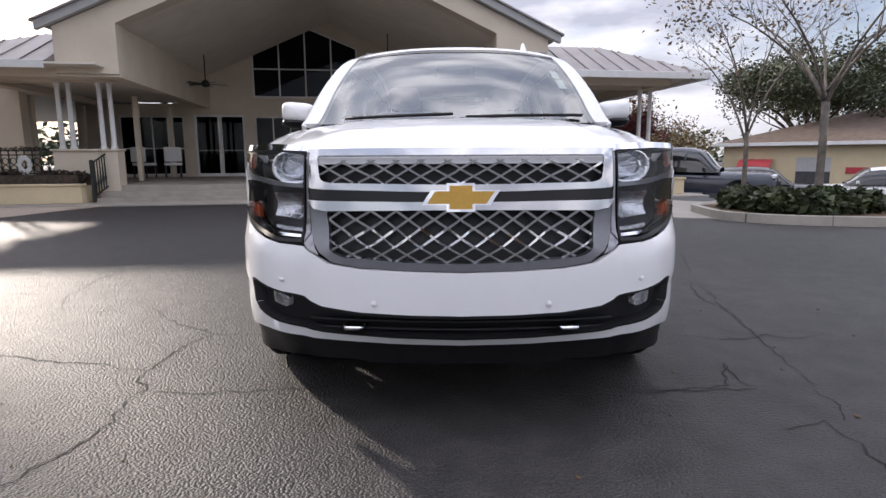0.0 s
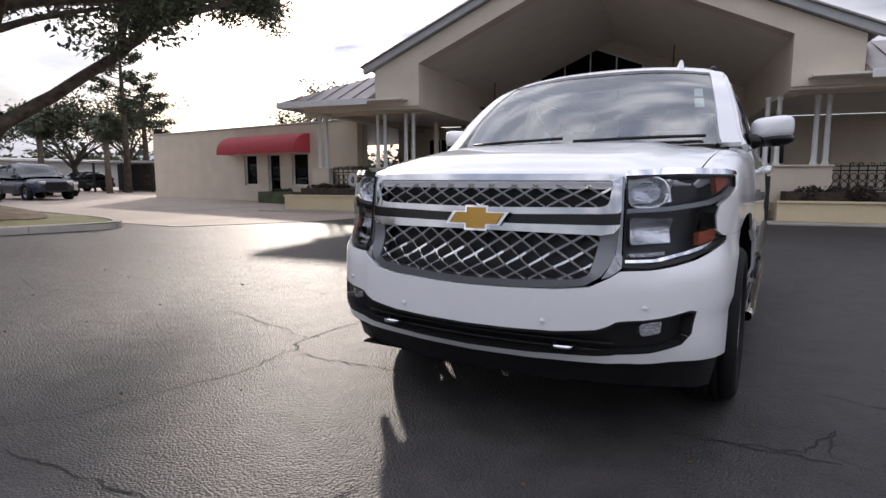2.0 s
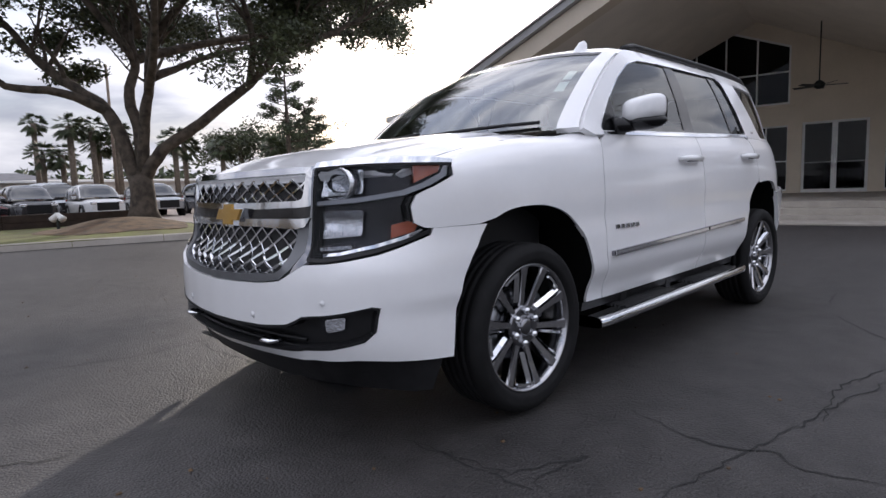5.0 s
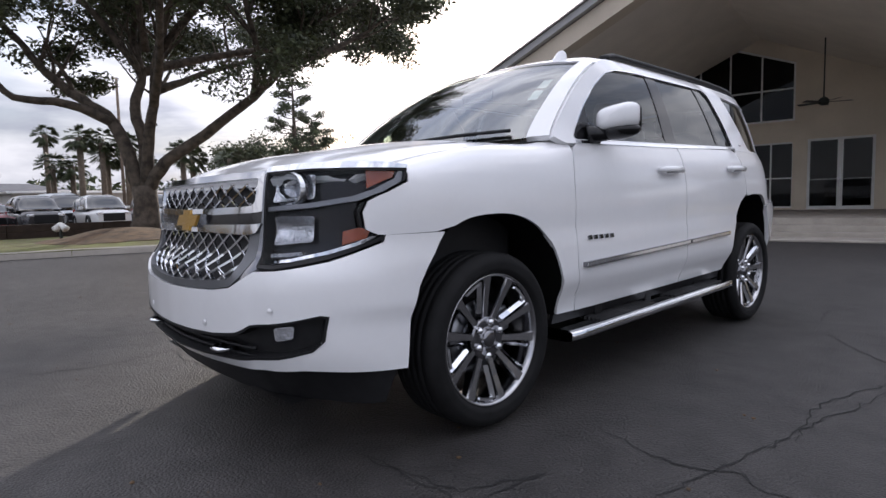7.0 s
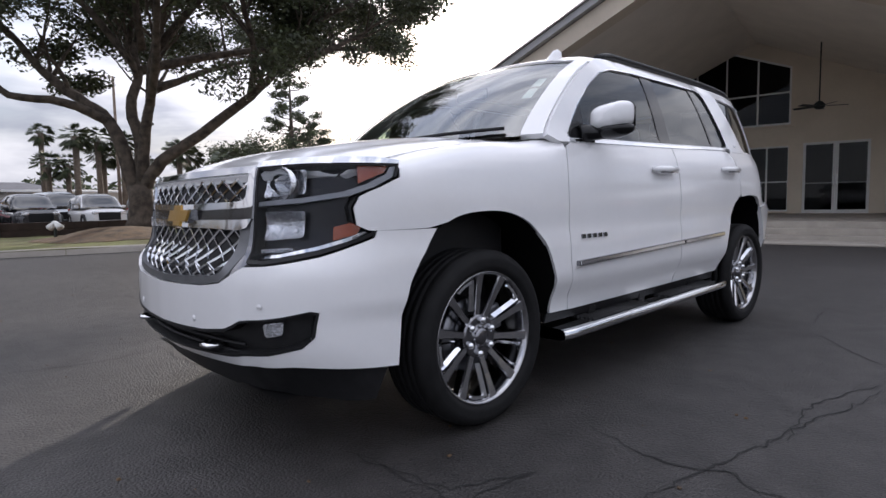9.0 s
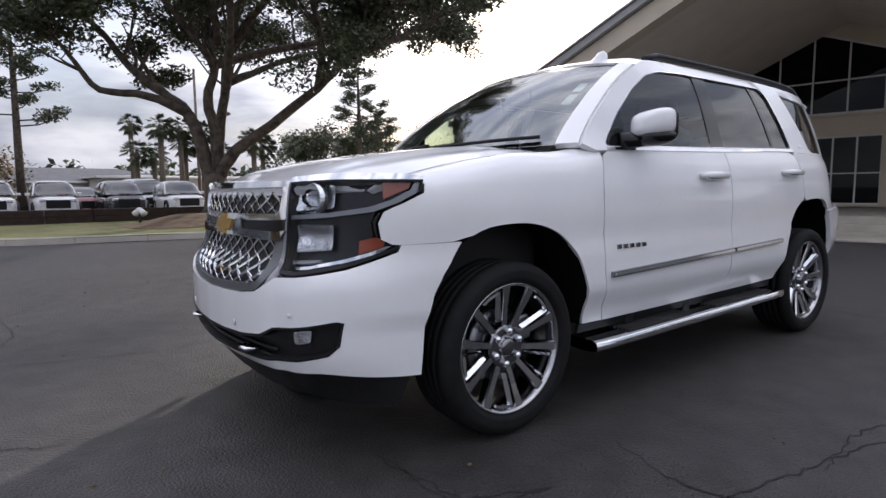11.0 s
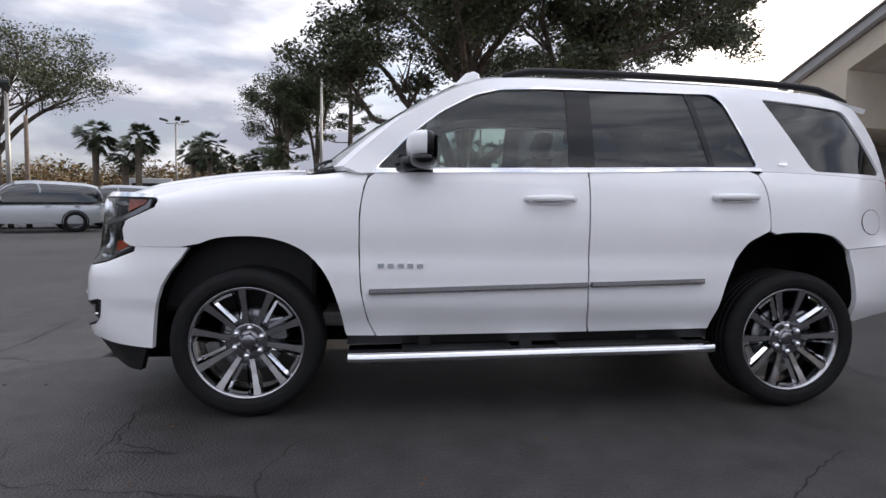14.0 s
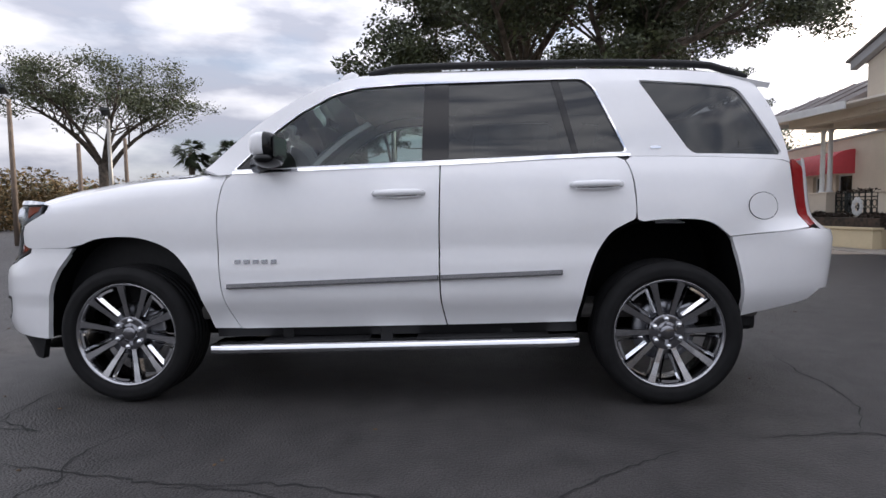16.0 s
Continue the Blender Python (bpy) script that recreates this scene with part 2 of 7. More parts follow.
PALM_BARK = mat("palm_trunk", (0.13, 0.105, 0.08), 0.95, var=0.3, scale=7, bump=0.8, bump_scale=20)
GRASS = mat("lawn", (0.115, 0.125, 0.035), 0.9, var=0.35, scale=1.6, bump=0.5, bump_scale=60, second=(0.10, 0.085, 0.035))
MULCH = mat("leaf_litter", (0.12, 0.075, 0.04), 0.95, var=0.4, scale=3, bump=0.7, bump_scale=40, second=(0.045, 0.032, 0.02))
DIRT_WALL = mat("dark_timber", (0.035, 0.022, 0.016), 0.9, var=0.3, scale=5, bump=0.4, bump_scale=40)
FAR_ROOF = mat("grey_shingle", (0.13, 0.13, 0.14), 0.85, var=0.15, scale=2)
FAR_WALL = mat("pale_block", (0.55, 0.53, 0.49), 0.85, var=0.06, scale=1)
BROWN_ROOF = mat("brown_shingle", (0.13, 0.095, 0.075), 0.9, var=0.2, scale=3, bump=0.3, bump_scale=30)
# dark colour that stands in for the shade inside rooms and bays
INSIDE_SHADE = mat("painted_inside_shade", (0.06, 0.06, 0.064), 0.8, var=0.2, scale=3)
POLE = mat("galvanised_pole", (0.30, 0.29, 0.27), 0.5, 0.6, var=0.12, scale=4)
WOOD_POLE = mat("timber_pole", (0.17, 0.13, 0.10), 0.9, var=0.25, scale=4)

# ---- mesh tools ----
from mathutils.geometry import delaunay_2d_cdt


def thing(name, label, category, group="", kind="", m=None):
    ob = new(name)
    ob.empty_display_size = 0.1
    tagged(ob, label, category, group, kind)
    if m is not None:
        ob.matrix_world = m
    return ob


def link(name, bm, material, parent=None, label="", smooth=False):
    me = bpy.data.meshes.new(name)
    bm.to_mesh(me)
    bm.free()
    me.materials.append(material)
    if smooth:
        me.polygons.foreach_set("use_smooth", [True] * len(me.polygons))
    ob = new(name, me)
    if parent is not None:
        ob.parent = parent
    if label:
        ob["label"] = label
    return ob


def part(name, bm, material, parent, label="", smooth=False):
    return link(name, bm, material, parent, label, smooth)


def whole(name, bm, material, label, category, group="", kind="", smooth=False, m=None):
    ob = tagged(link(name, bm, material, None, "", smooth), label, category, group, kind)
    if m is not None:
        ob.matrix_world = m
    return ob


def box(bm, x0, x1, y0, y1, z0, z1, bevel=0.0, m=None):
    c = bmesh.ops.create_cube(bm, size=1)
    vs = c["verts"]
    bmesh.ops.scale(bm, vec=(x1 - x0, y1 - y0, z1 - z0), verts=vs)
    bmesh.ops.translate(bm, vec=((x0 + x1) / 2, (y0 + y1) / 2, (z0 + z1) / 2), verts=vs)
    if m is not None:
        bmesh.ops.transform(bm, matrix=m, verts=vs)
    if bevel:
        es = list({e for v in vs for e in v.link_edges})
        bmesh.ops.bevel(bm, geom=es, offset=bevel, segments=2, affect="EDGES", profile=0.5)
    return bm


def boxed(x0, x1, y0, y1, z0, z1, bevel=0.0, m=None):
    return box(bmesh.new(), x0, x1, y0, y1, z0, z1, bevel, m)


def tube(bm, pts, radii, sides=8, cap=True):
    """A round bar along points; radii: one, or one a point."""
    pts = [Vector(p) for p in pts]
    radii = radii if hasattr(radii, "__len__") else [radii] * len(pts)
    rings, side = [], None
    for i, p in enumerate(pts):
        way = (pts[min(i + 1, len(pts) - 1)] - pts[max(i - 1, 0)]).normalized()
        if side is None:
            side = way.orthogonal().normalized()
        side = (side - way * side.dot(way)).normalized()
        up = way.cross(side)
        rings.append([bm.verts.new(p + radii[i] * (math.cos(a) * side + math.sin(a) * up)) for a in (2 * math.pi * k / sides for k in range(sides))])
    for a, b in zip(rings, rings[1:]):
        for k in range(sides):
            bm.faces.new((a[k], a[(k + 1) % sides], b[(k + 1) % sides], b[k]))
    if cap:
        bm.faces.new(rings[0][::-1]), bm.faces.new(rings[-1])
    return bm


def lathe(bm, profile, axis="X", steps=48, m=None):
    """Turns a profile of (along, radius) round an axis."""
    rings = []
    for k in range(steps):
        a = 2 * math.pi * k / steps
        c, s = math.cos(a), math.sin(a)
        rings.append([bm.verts.new(Vector((h, r * c, r * s)) if axis == "X" else Vector((r * c, r * s, h))) for h, r in profile])
    for k in range(steps):
        a, b = rings[k], rings[(k + 1) % steps]
        for i in range(len(profile) - 1):
            bm.faces.new((a[i], a[i + 1], b[i + 1], b[i]))
    if m is not None:
        bmesh.ops.transform(bm, matrix=m, verts=[v for r in rings for v in r])
    return bm


def inside(p, poly):
    x, y, hit = p[0], p[1], False
    for (x0, y0), (x1, y1) in zip(poly, poly[1:] + poly[:1]):
        if (y0 > y) != (y1 > y) and x < (x1 - x0) * (y - y0) / (y1 - y0) + x0:
            hit = not hit
    return hit


def dense(poly, step, closed=True):
    out = []
    ends = list(zip(poly, poly[1:] + poly[:1])) if closed else list(zip(poly, poly[1:]))
    for a, b in ends:
        n = max(1, int(math.hypot(b[0] - a[0], b[1] - a[1]) / step + 0.5))
        out += [(a[0] + (b[0] - a[0]) * k / n, a[1] + (b[1] - a[1]) * k / n) for k in range(n)]
    return out if closed else out + [poly[-1]]


def rounded(poly, r, n=4):
    """The outline with its corners rounded by r."""
    out, count = [], len(poly)
    for i in range(count):
        p, a, b = Vector(poly[i]), Vector(poly[i - 1]), Vector(poly[(i + 1) % count])
        da, db = a - p, b - p
        k = min(r, da.length * 0.45, db.length * 0.45)
        s, e = p + da.normalized() * k, p + db.normalized() * k
        for j in range(n + 1):
            t = j / n
            q = s * (1 - t) ** 2 + p * 2 * t * (1 - t) + e * t * t
            out.append((q.x, q.y))
    return out


def sheet(outline, fn, step=0.05, thick=0.015, holes=(), bm=None, flip=False):
    """A panel: a flat outline with holes, laid on the surface fn(a, b), with edges turned in by thick."""
    outline = dense(outline, step)
    loops = [outline] + [dense(h, step) for h in holes]
    pts, edges = [], []
    for lp in loops:
        k = len(pts)
        pts += lp
        edges += [(k + i, k + (i + 1) % len(lp)) for i in range(len(lp))]
    a0, a1 = min(p[0] for p in outline), max(p[0] for p in outline)
    b0, b1 = min(p[1] for p in outline), max(p[1] for p in outline)
    rim = np.array(pts)
    for i in range(1, int((a1 - a0) / step) + 1):
        for j in range(1, int((b1 - b0) / step) + 1):
            p = (a0 + i * step, b0 + j * step)
            if inside(p, outline) and not any(inside(p, h) for h in loops[1:]) and np.hypot(*(rim - p).T).min() > 0.45 * step:
                pts.append(p)
    vs, _, fs, *_ = delaunay_2d_cdt([Vector(p) for p in pts], edges, [], 1, 1e-6)
    bm = bm or bmesh.new()
    made = [bm.verts.new(fn(v.x, v.y)) for v in vs]
    faces = []
    for f in fs:
        c = sum((vs[i] for i in f), Vector((0, 0))) / len(f)
        if inside(c, outline) and not any(inside(c, h) for h in loops[1:]):
            faces.append(bm.faces.new([made[i] for i in (reversed(f) if flip else f)]))
    for f in faces:
        f.smooth = True
        f.normal_update()
    for v in made:
        v.normal_update()
    if thick:
        rims = [e for f in faces for e in f.edges if len(e.link_faces) == 1]
        low = {}
        for e in rims:
            for v in e.verts:
                if v not in low:
                    low[v] = bm.verts.new(v.co - v.normal * thick)
        for e in rims:
            a, b = e.verts
            f = e.link_faces[0]
            ls = [l for l in f.loops if l.edge == e][0]
            a, b = ls.vert, ls.link_loop_next.vert
            bm.faces.new((b, a, low[a], low[b]))
            e.smooth = False
    for v in [v for v in made if not v.link_faces]:
        bm.verts.remove(v)
    return bm


def grid(fn, nu, nv, bm=None, thick=0.0, flip=False):
    """A sheet from fn(u, v) with u and v from 0 to 1."""
    bm = bm or bmesh.new()
    vs = [[bm.verts.new(fn(i / nu, j / nv)) for j in range(nv + 1)] for i in range(nu + 1)]
    fs = []
    for i in range(nu):
        for j in range(nv):
            q = (vs[i][j], vs[i + 1][j], vs[i + 1][j + 1], vs[i][j + 1])
            fs.append(bm.faces.new(q[::-1] if flip else q))
    for f in fs:
        f.smooth = True
        f.normal_update()
    if thick:
        for row in vs:
            for v in row:
                v.normal_update()
        ring = [vs[i][0] for i in range(nu)] + [vs[nu][j] for j in range(nv)] + [vs[i][nv] for i in range(nu, 0, -1)] + [vs[0][j] for j in range(nv, 0, -1)]
        low = [bm.verts.new(v.co - v.normal * thick) for v in ring]
        for i in range(len(ring)):
            a, b = i, (i + 1) % len(ring)
            q = (ring[b], ring[a], low[a], low[b])
            bm.faces.new(q[::-1] if flip else q)
            e = bm.edges.get((ring[a], ring[b]))
            e.smooth = False
    return bm


def spline(xs, ys):
    """A smooth curve through points (monotone pieces)."""
    xs, ys = np.array(xs, float), np.array(ys, float)
    d = np.diff(ys) / np.diff(xs)
    m = np.r_[d[0], np.where(d[1:] * d[:-1] > 0, 2 * d[1:] * d[:-1] / np.where(d[1:] + d[:-1] == 0, 1, d[1:] + d[:-1]), 0), d[-1]]

    def at(x):
        x = min(max(x, xs[0]), xs[-1])
        i = min(int(np.searchsorted(xs, x, side="right")) - 1, len(xs) - 2)
        i = max(i, 0)
        h = xs[i + 1] - xs[i]
        t = (x - xs[i]) / h
        return float((2 * t**3 - 3 * t**2 + 1) * ys[i] + (t**3 - 2 * t**2 + t) * h * m[i] + (-2 * t**3 + 3 * t**2) * ys[i + 1] + (t**3 - t**2) * h * m[i + 1])
    return at


def ease(x, a, b):
    t = min(1.0, max(0.0, (x - a) / (b - a)))
    return t * t * (3 - 2 * t)

# ---- the white SUV ----
# Plan of half the body: from the nose's middle round the side to the tail's middle.
PLAN = [(0, 0.0), (0.2, 0.006), (0.36, 0.016), (0.5, 0.03), (0.6, 0.047), (0.7, 0.08), (0.78, 0.14), (0.85, 0.235), (0.915, 0.36), (0.957, 0.50), (0.985, 0.66), (1.0, 0.85), (1.015, 1.1),
        (1.025, 1.5), (1.03, 2.2), (1.03, 3.0), (1.025, 3.6), (1.015, 4.0), (0.995, 4.3), (0.965, 4.52), (0.91, 4.66), (0.80, 4.76), (0.6, 4.82), (0.3, 4.85), (0, 4.86)]
_px, _py = np.array(PLAN).T
_t = np.r_[0, np.cumsum(np.hypot(np.diff(_px), np.diff(_py)))]
PLAN_X, PLAN_Y, GIRTH = spline(_t, _px), spline(_t, _py), _t[-1]
_sy, _ss = [], []
for _k in range(400):
    _s = _t[4] + (_t[20] - _t[4]) * _k / 399
    _sy.append(PLAN_Y(_s)), _ss.append(_s)


def s_of(y):
    return float(np.interp(y, _sy, _ss))


NOSE_IN = spline([0.20, 0.30, 0.40, 0.44, 0.50, 0.62, 0.70, 0.745, 0.78, 0.81, 0.86, 1.0, 1.10, 1.18], [0.13, 0.075, 0.014, 0.004, 0.0, 0.0, 0.003, 0.008, 0.03, 0.055, 0.068, 0.085, 0.105, 0.16])
SIDE_IN = spline([0.20, 0.40, 0.48, 0.56, 0.60, 0.78, 0.83, 0.95, 1.05, 1.15, 1.22, 1.27, 1.31, 1.50, 1.65, 1.74, 1.80, 1.84],
                 [0.12, 0.082, 0.058, 0.014, 0.0, 0.0, 0.010, 0.006, 0.012, 0.028, 0.046, 0.066, 0.092, 0.150, 0.205, 0.245, 0.295, 0.36])
TAIL_IN = spline([0.40, 0.55, 0.62, 0.90, 0.93, 1.0, 1.30, 1.55, 1.72, 1.80], [0.16, 0.05, 0.02, 0.0, 0.04, 0.10, 0.14, 0.22, 0.32, 0.45])


def body(s, z, off=0.0, side=1):
    """A point of the body's skin: s along the plan from the nose, z up; side 1 is the driver's."""
    sgn = side if s >= 0 else -side
    a = abs(s)
    x, y = PLAN_X(a), PLAN_Y(a)
    e = 0.004
    tx, ty = PLAN_X(min(a + e, GIRTH)) - PLAN_X(max(a - e, 0)), PLAN_Y(min(a + e, GIRTH)) - PLAN_Y(max(a - e, 0))
    n = math.hypot(tx, ty) or 1
    nx, ny = ty / n, -tx / n
    w, r = ease(a, 0.78, 1.35), ease(a, s_of(4.25), s_of(4.62))
    tuck = SIDE_IN(z)
    if z < 0.6:
        tuck -= max(0.0, tuck - 0.015) * (1 - ease(y, 0.60, 0.95))      # the bumper's corner stays broad down to its foot
    d = (NOSE_IN(z) * (1 - w) + tuck * w) * (1 - r) + TAIL_IN(z) * r
    return Vector((sgn * (x + nx * (off - d)), y + ny * (off - d), z))


def side_fn(side, off=0.0):
    return lambda y, z: body(s_of(y), z, off, side)


def nose_fn(off=0.0):
    return lambda s, z: body(s, z, off)


def hood_z(u, v):
    z = 1.095 + (0.16 + 0.025 * (1 - u * u)) * (1 - (1 - v) ** 1.75)
    z -= 0.022 * (1 - ease(v, 0, 0.07))
    z += 0.020 * (1 - ease(abs(u), 0.60, 0.80)) * ease(v, 0.02, 0.35)
    return z - 0.012 * ease(abs(u), 0.85, 1.0)


def hood_pt(u, v):
    xf, xr = 0.81 * u, 0.865 * u
    s = np.interp(abs(xf), [PLAN_X(k * 0.01) for k in range(110)], [k * 0.01 for k in range(110)])
    yf = PLAN_Y(float(s)) + 0.108 + 0.13 * ease(abs(u), 0.75, 1.0)
    yr = 1.265 - 0.07 * (1 - u * u)
    return Vector((xf + (xr - xf) * v, yf + (yr - yf) * v, hood_z(u, v)))


_edge = [hood_pt(1, k / 40) for k in range(41)]
EDGE_X, EDGE_Z = spline([p.y for p in _edge] + [1.7], [p.x for p in _edge] + [0.87]), spline([p.y for p in _edge] + [1.7], [p.z for p in _edge] + [1.305])


def wing_fn(side):
    """The front wing: the side's skin, rolled over its shoulder to the hood's edge. w is height, then way over the shoulder."""
    def at(y, w):
        zt, xe = EDGE_Z(y), EDGE_X(y) + 0.006
        zs = zt - 0.10
        if w <= zs:
            return body(s_of(y), w, 0, side)
        a = min(1.0, (w - zs) / 0.2) * math.pi / 2
        p = body(s_of(y), zs, 0, 1)
        q = body(s_of(y), zs - 0.02, 0, 1)
        lean = (p.x - q.x) / 0.02 * 0.1
        return Vector((side * (p.x + (xe - p.x) * (1 - math.cos(a)) + lean * math.sin(a) * math.cos(a)), p.y, zs + (zt - zs) * math.sin(a)))
    return at


def wing_top(y):
    return EDGE_Z(y) - 0.10 + 0.2


FRONT_ARCH = [(0.565, 0.36), (0.578, 0.52), (0.615, 0.68), (0.70, 0.82), (0.82, 0.90), (0.98, 0.925), (1.13, 0.915), (1.27, 0.86), (1.38, 0.75), (1.45, 0.59), (1.485, 0.41)]
REAR_ARCH = [(3.485, 0.43), (3.515, 0.60), (3.57, 0.78), (3.65, 0.90), (3.76, 0.965), (3.94, 0.985), (4.12, 0.965), (4.225, 0.86), (4.27, 0.68), (4.29, 0.48)]
suv = thing("suv", "white full-size SUV parked on dark asphalt", "car")


def smooth_path(pts, n=4):
    out = []
    for i in range(len(pts) - 1):
        p0, p1, p2, p3 = (Vector(pts[max(0, min(len(pts) - 1, i + k))]) for k in (-1, 0, 1, 2))
        for j in range(n):
            t = j / n
            q = 0.5 * ((2 * p1) + (p2 - p0) * t + (2 * p0 - 5 * p1 + 4 * p2 - p3) * t * t + (3 * p1 - p0 - 3 * p2 + p3) * t**3)
            out.append((q.x, q.y))
    return out + [pts[-1]]


FA, RA = smooth_path(FRONT_ARCH), smooth_path(REAR_ARCH)
LAMP_REAR = [(0.585, 1.108), (0.575, 1.06), (0.50, 1.015), (0.425, 0.985), (0.40, 0.94), (0.41, 0.885), (0.455, 0.868), (0.49, 0.866)]
DOOR_EDGE = [(1.64, 0.415), (1.60, 0.50), (1.565, 0.66), (1.555, 0.85), (1.555, 1.05), (1.575, 1.18), (1.60, 1.235), (1.66, 1.268)]
B_EDGE = [(2.78, 0.43), (2.765, 0.50), (2.75, 0.62), (2.748, 0.9), (2.755, 1.285)]
C_EDGE = [(3.47, 0.45), (3.50, 0.62), (3.555, 0.79), (3.635, 0.915), (3.72, 0.968), (3.765, 1.0), (3.762, 1.12), (3.75, 1.22), (3.725, 1.293)]
G = 0.004
belt = spline([1.45, 1.66, 2.76, 3.73, 4.6], [1.250, 1.256, 1.282, 1.312, 1.285])


def shift(pts, dy=0.0, dz=0.0):
    return [(a + dy, b + dz) for a, b in pts]


def side_panels(side):
    fl = side < 0
    fn = side_fn(side)
    # front wing, from the lamp to the door
    top = [(y, wing_top(y)) for y in np.linspace(1.60, 0.42, 22)]
    outline = [(0.70, 0.868)] + [p for p in FA if 0.76 < p[0]][:-1] + [(1.49, 0.415)] + shift(DOOR_EDGE, -G)[:-2] + [(1.60, 1.30)] + top + [(0.43, 1.135), (0.585, 1.128)] + [(a + 0.012, b) for a, b in LAMP_REAR]
    outline = [p for p in outline]
    part("front_wing", sheet(outline, wing_fn(side), 0.045, 0.02, flip=fl), WHITE_PAINT, suv, "white front wing")
    # doors
    d1 = shift(smooth_path(DOOR_EDGE), G)[::-1] + [(1.645, 0.41), (2.775, 0.43)] + shift(smooth_path(B_EDGE), -G) + [(y, belt(y)) for y in np.linspace(2.70, 1.72, 12)]
    d1 = [(1.646, 0.413), (2.776, 0.432)] + shift(smooth_path(B_EDGE), -G) + [(y, belt(y)) for y in np.linspace(2.70, 1.72, 12)] + shift(smooth_path(DOOR_EDGE), G)[::-1][:-1]
    fd = part("front_door", sheet(d1, fn, 0.05, 0.02, flip=fl), WHITE_PAINT, suv, "white front door")
    d2 = [(2.786, 0.432), (3.465, 0.447)] + shift(smooth_path(C_EDGE), -G) + [(y, belt(y)) for y in np.linspace(3.68, 2.80, 10)] + shift(smooth_path(B_EDGE), G)[::-1][:-1]
    rd = part("rear_door", sheet(d2, fn, 0.05, 0.02, flip=fl), WHITE_PAINT, suv, "white rear door")
    # rear quarter
    q = shift(smooth_path(C_EDGE[5:]), G)[::-1][:-1] + [(3.772, 0.985)] + [p for p in RA if p[0] > 3.78 and p[1] > 0.90] + [(4.215, 0.893), (4.60, 0.93), (4.575, 1.0), (4.555, 1.15), (4.545, 1.272)] + [(y, belt(y)) for y in np.linspace(4.48, 3.76, 10)]
    part("rear_quarter", sheet(q, fn, 0.05, 0.02, flip=fl), WHITE_PAINT, suv, "white rear quarter panel")
    # belt trim, side moulding
    b0, b1 = [], []
    for y in np.linspace(1.63, 3.755, 40):
        b0.append((y, belt(y) + 0.003)), b1.append((y, belt(y) + 0.019))
    part("belt_trim", sheet(b0 + b1[::-1], side_fn(side, 0.006), 0.05, 0.012, flip=fl), CHROME, suv, "chrome strip under the side windows")
    for y0, y1, door in ((1.605, 2.742, fd), (2.757, 3.385, rd)):
        za, zb = 0.657 + (y0 - 1.605) * 0.0348, 0.657 + (y1 - 1.605) * 0.0348
        part("side_moulding", sheet([(y0, za - 0.013), (y1, zb - 0.013), (y1, zb + 0.013), (y0, za + 0.013)], side_fn(side, 0.020), 0.04, 0.022, flip=fl), DARK_CHROME, door, "grey moulding with a chrome insert")
        part("chrome_insert", sheet([(y0 + 0.004, za - 0.006), (y1 - 0.004, zb - 0.006), (y1 - 0.004, zb + 0.011), (y0 + 0.004, za + 0.011)], side_fn(side, 0.026), 0.04, 0.005, flip=fl), CHROME, door)
    # handles
    for y0, z0, door in ((2.40, 1.138, fd), (3.425, 1.166, rd)):
        bm = bmesh.new()
        pts = [fn(y0 + 0.01, z0) + Vector((side * 0.004, 0, 0)), fn(y0 + 0.035, z0) + Vector((side * 0.036, 0, 0.002)), fn(y0 + 0.14, z0) + Vector((side * 0.044, 0, 0.004)), fn(y0 + 0.24, z0) + Vector((side * 0.036, 0, 0.004)), fn(y0 + 0.27, z0) + Vector((side * 0.004, 0, 0.002))]
        tube(bm, pts, [0.013, 0.019, 0.021, 0.019, 0.013], 10)
        part("door_handle", bm, WHITE_PAINT, door, "white pull handle", smooth=True)
        bm = bmesh.new()
        tube(bm, [p + Vector((side * 0.003, 0, -0.013)) for p in pts[1:-1]], 0.011, 8)
        part("handle_strip", bm, CHROME, door, "chrome strip of the handle", smooth=True)
        cup = [(y0 + 0.14 + 0.10 * math.cos(a), z0 + 0.026 * math.sin(a)) for a in np.linspace(0, 2 * math.pi, 20)[:-1]]
        part("handle_cup", sheet(cup, side_fn(side, 0.003), 0.03, 0.003, flip=fl), WHITE_PAINT, door)
    if side > 0:
        ring = [(4.375 + 0.07 * math.cos(a), 1.045 + 0.072 * math.sin(a)) for a in np.linspace(0, 2 * math.pi, 29)[:-1]]
        hole = [(4.375 + 0.067 * math.cos(a), 1.045 + 0.069 * math.sin(a)) for a in np.linspace(0, 2 * math.pi, 29)[:-1]]
        part("fuel_door_gap", sheet(ring, side_fn(side, 0.003), 0.03, 0.002, [hole]), GLOSS_BLACK, suv)
        part("fuel_door", sheet(hole, side_fn(side, 0.004), 0.03, 0.003), WHITE_PAINT, suv, "round white fuel door")
    # window frames of the greenhouse, one white panel with openings
    dlo = rounded([(1.625, 1.278), (1.80, 1.460), (1.97, 1.595), (2.15, 1.697), (2.30, 1.738), (2.55, 1.758), (3.54, 1.755), (3.595, 1.70), (3.745, 1.336)], 0.03)
    dlo = [(a, b) for a, b in dlo]
    quarter = rounded([(3.83, 1.738), (4.33, 1.69), (4.36, 1.66), (4.50, 1.33), (4.48, 1.315), (4.07, 1.322), (4.04, 1.345)], 0.025)
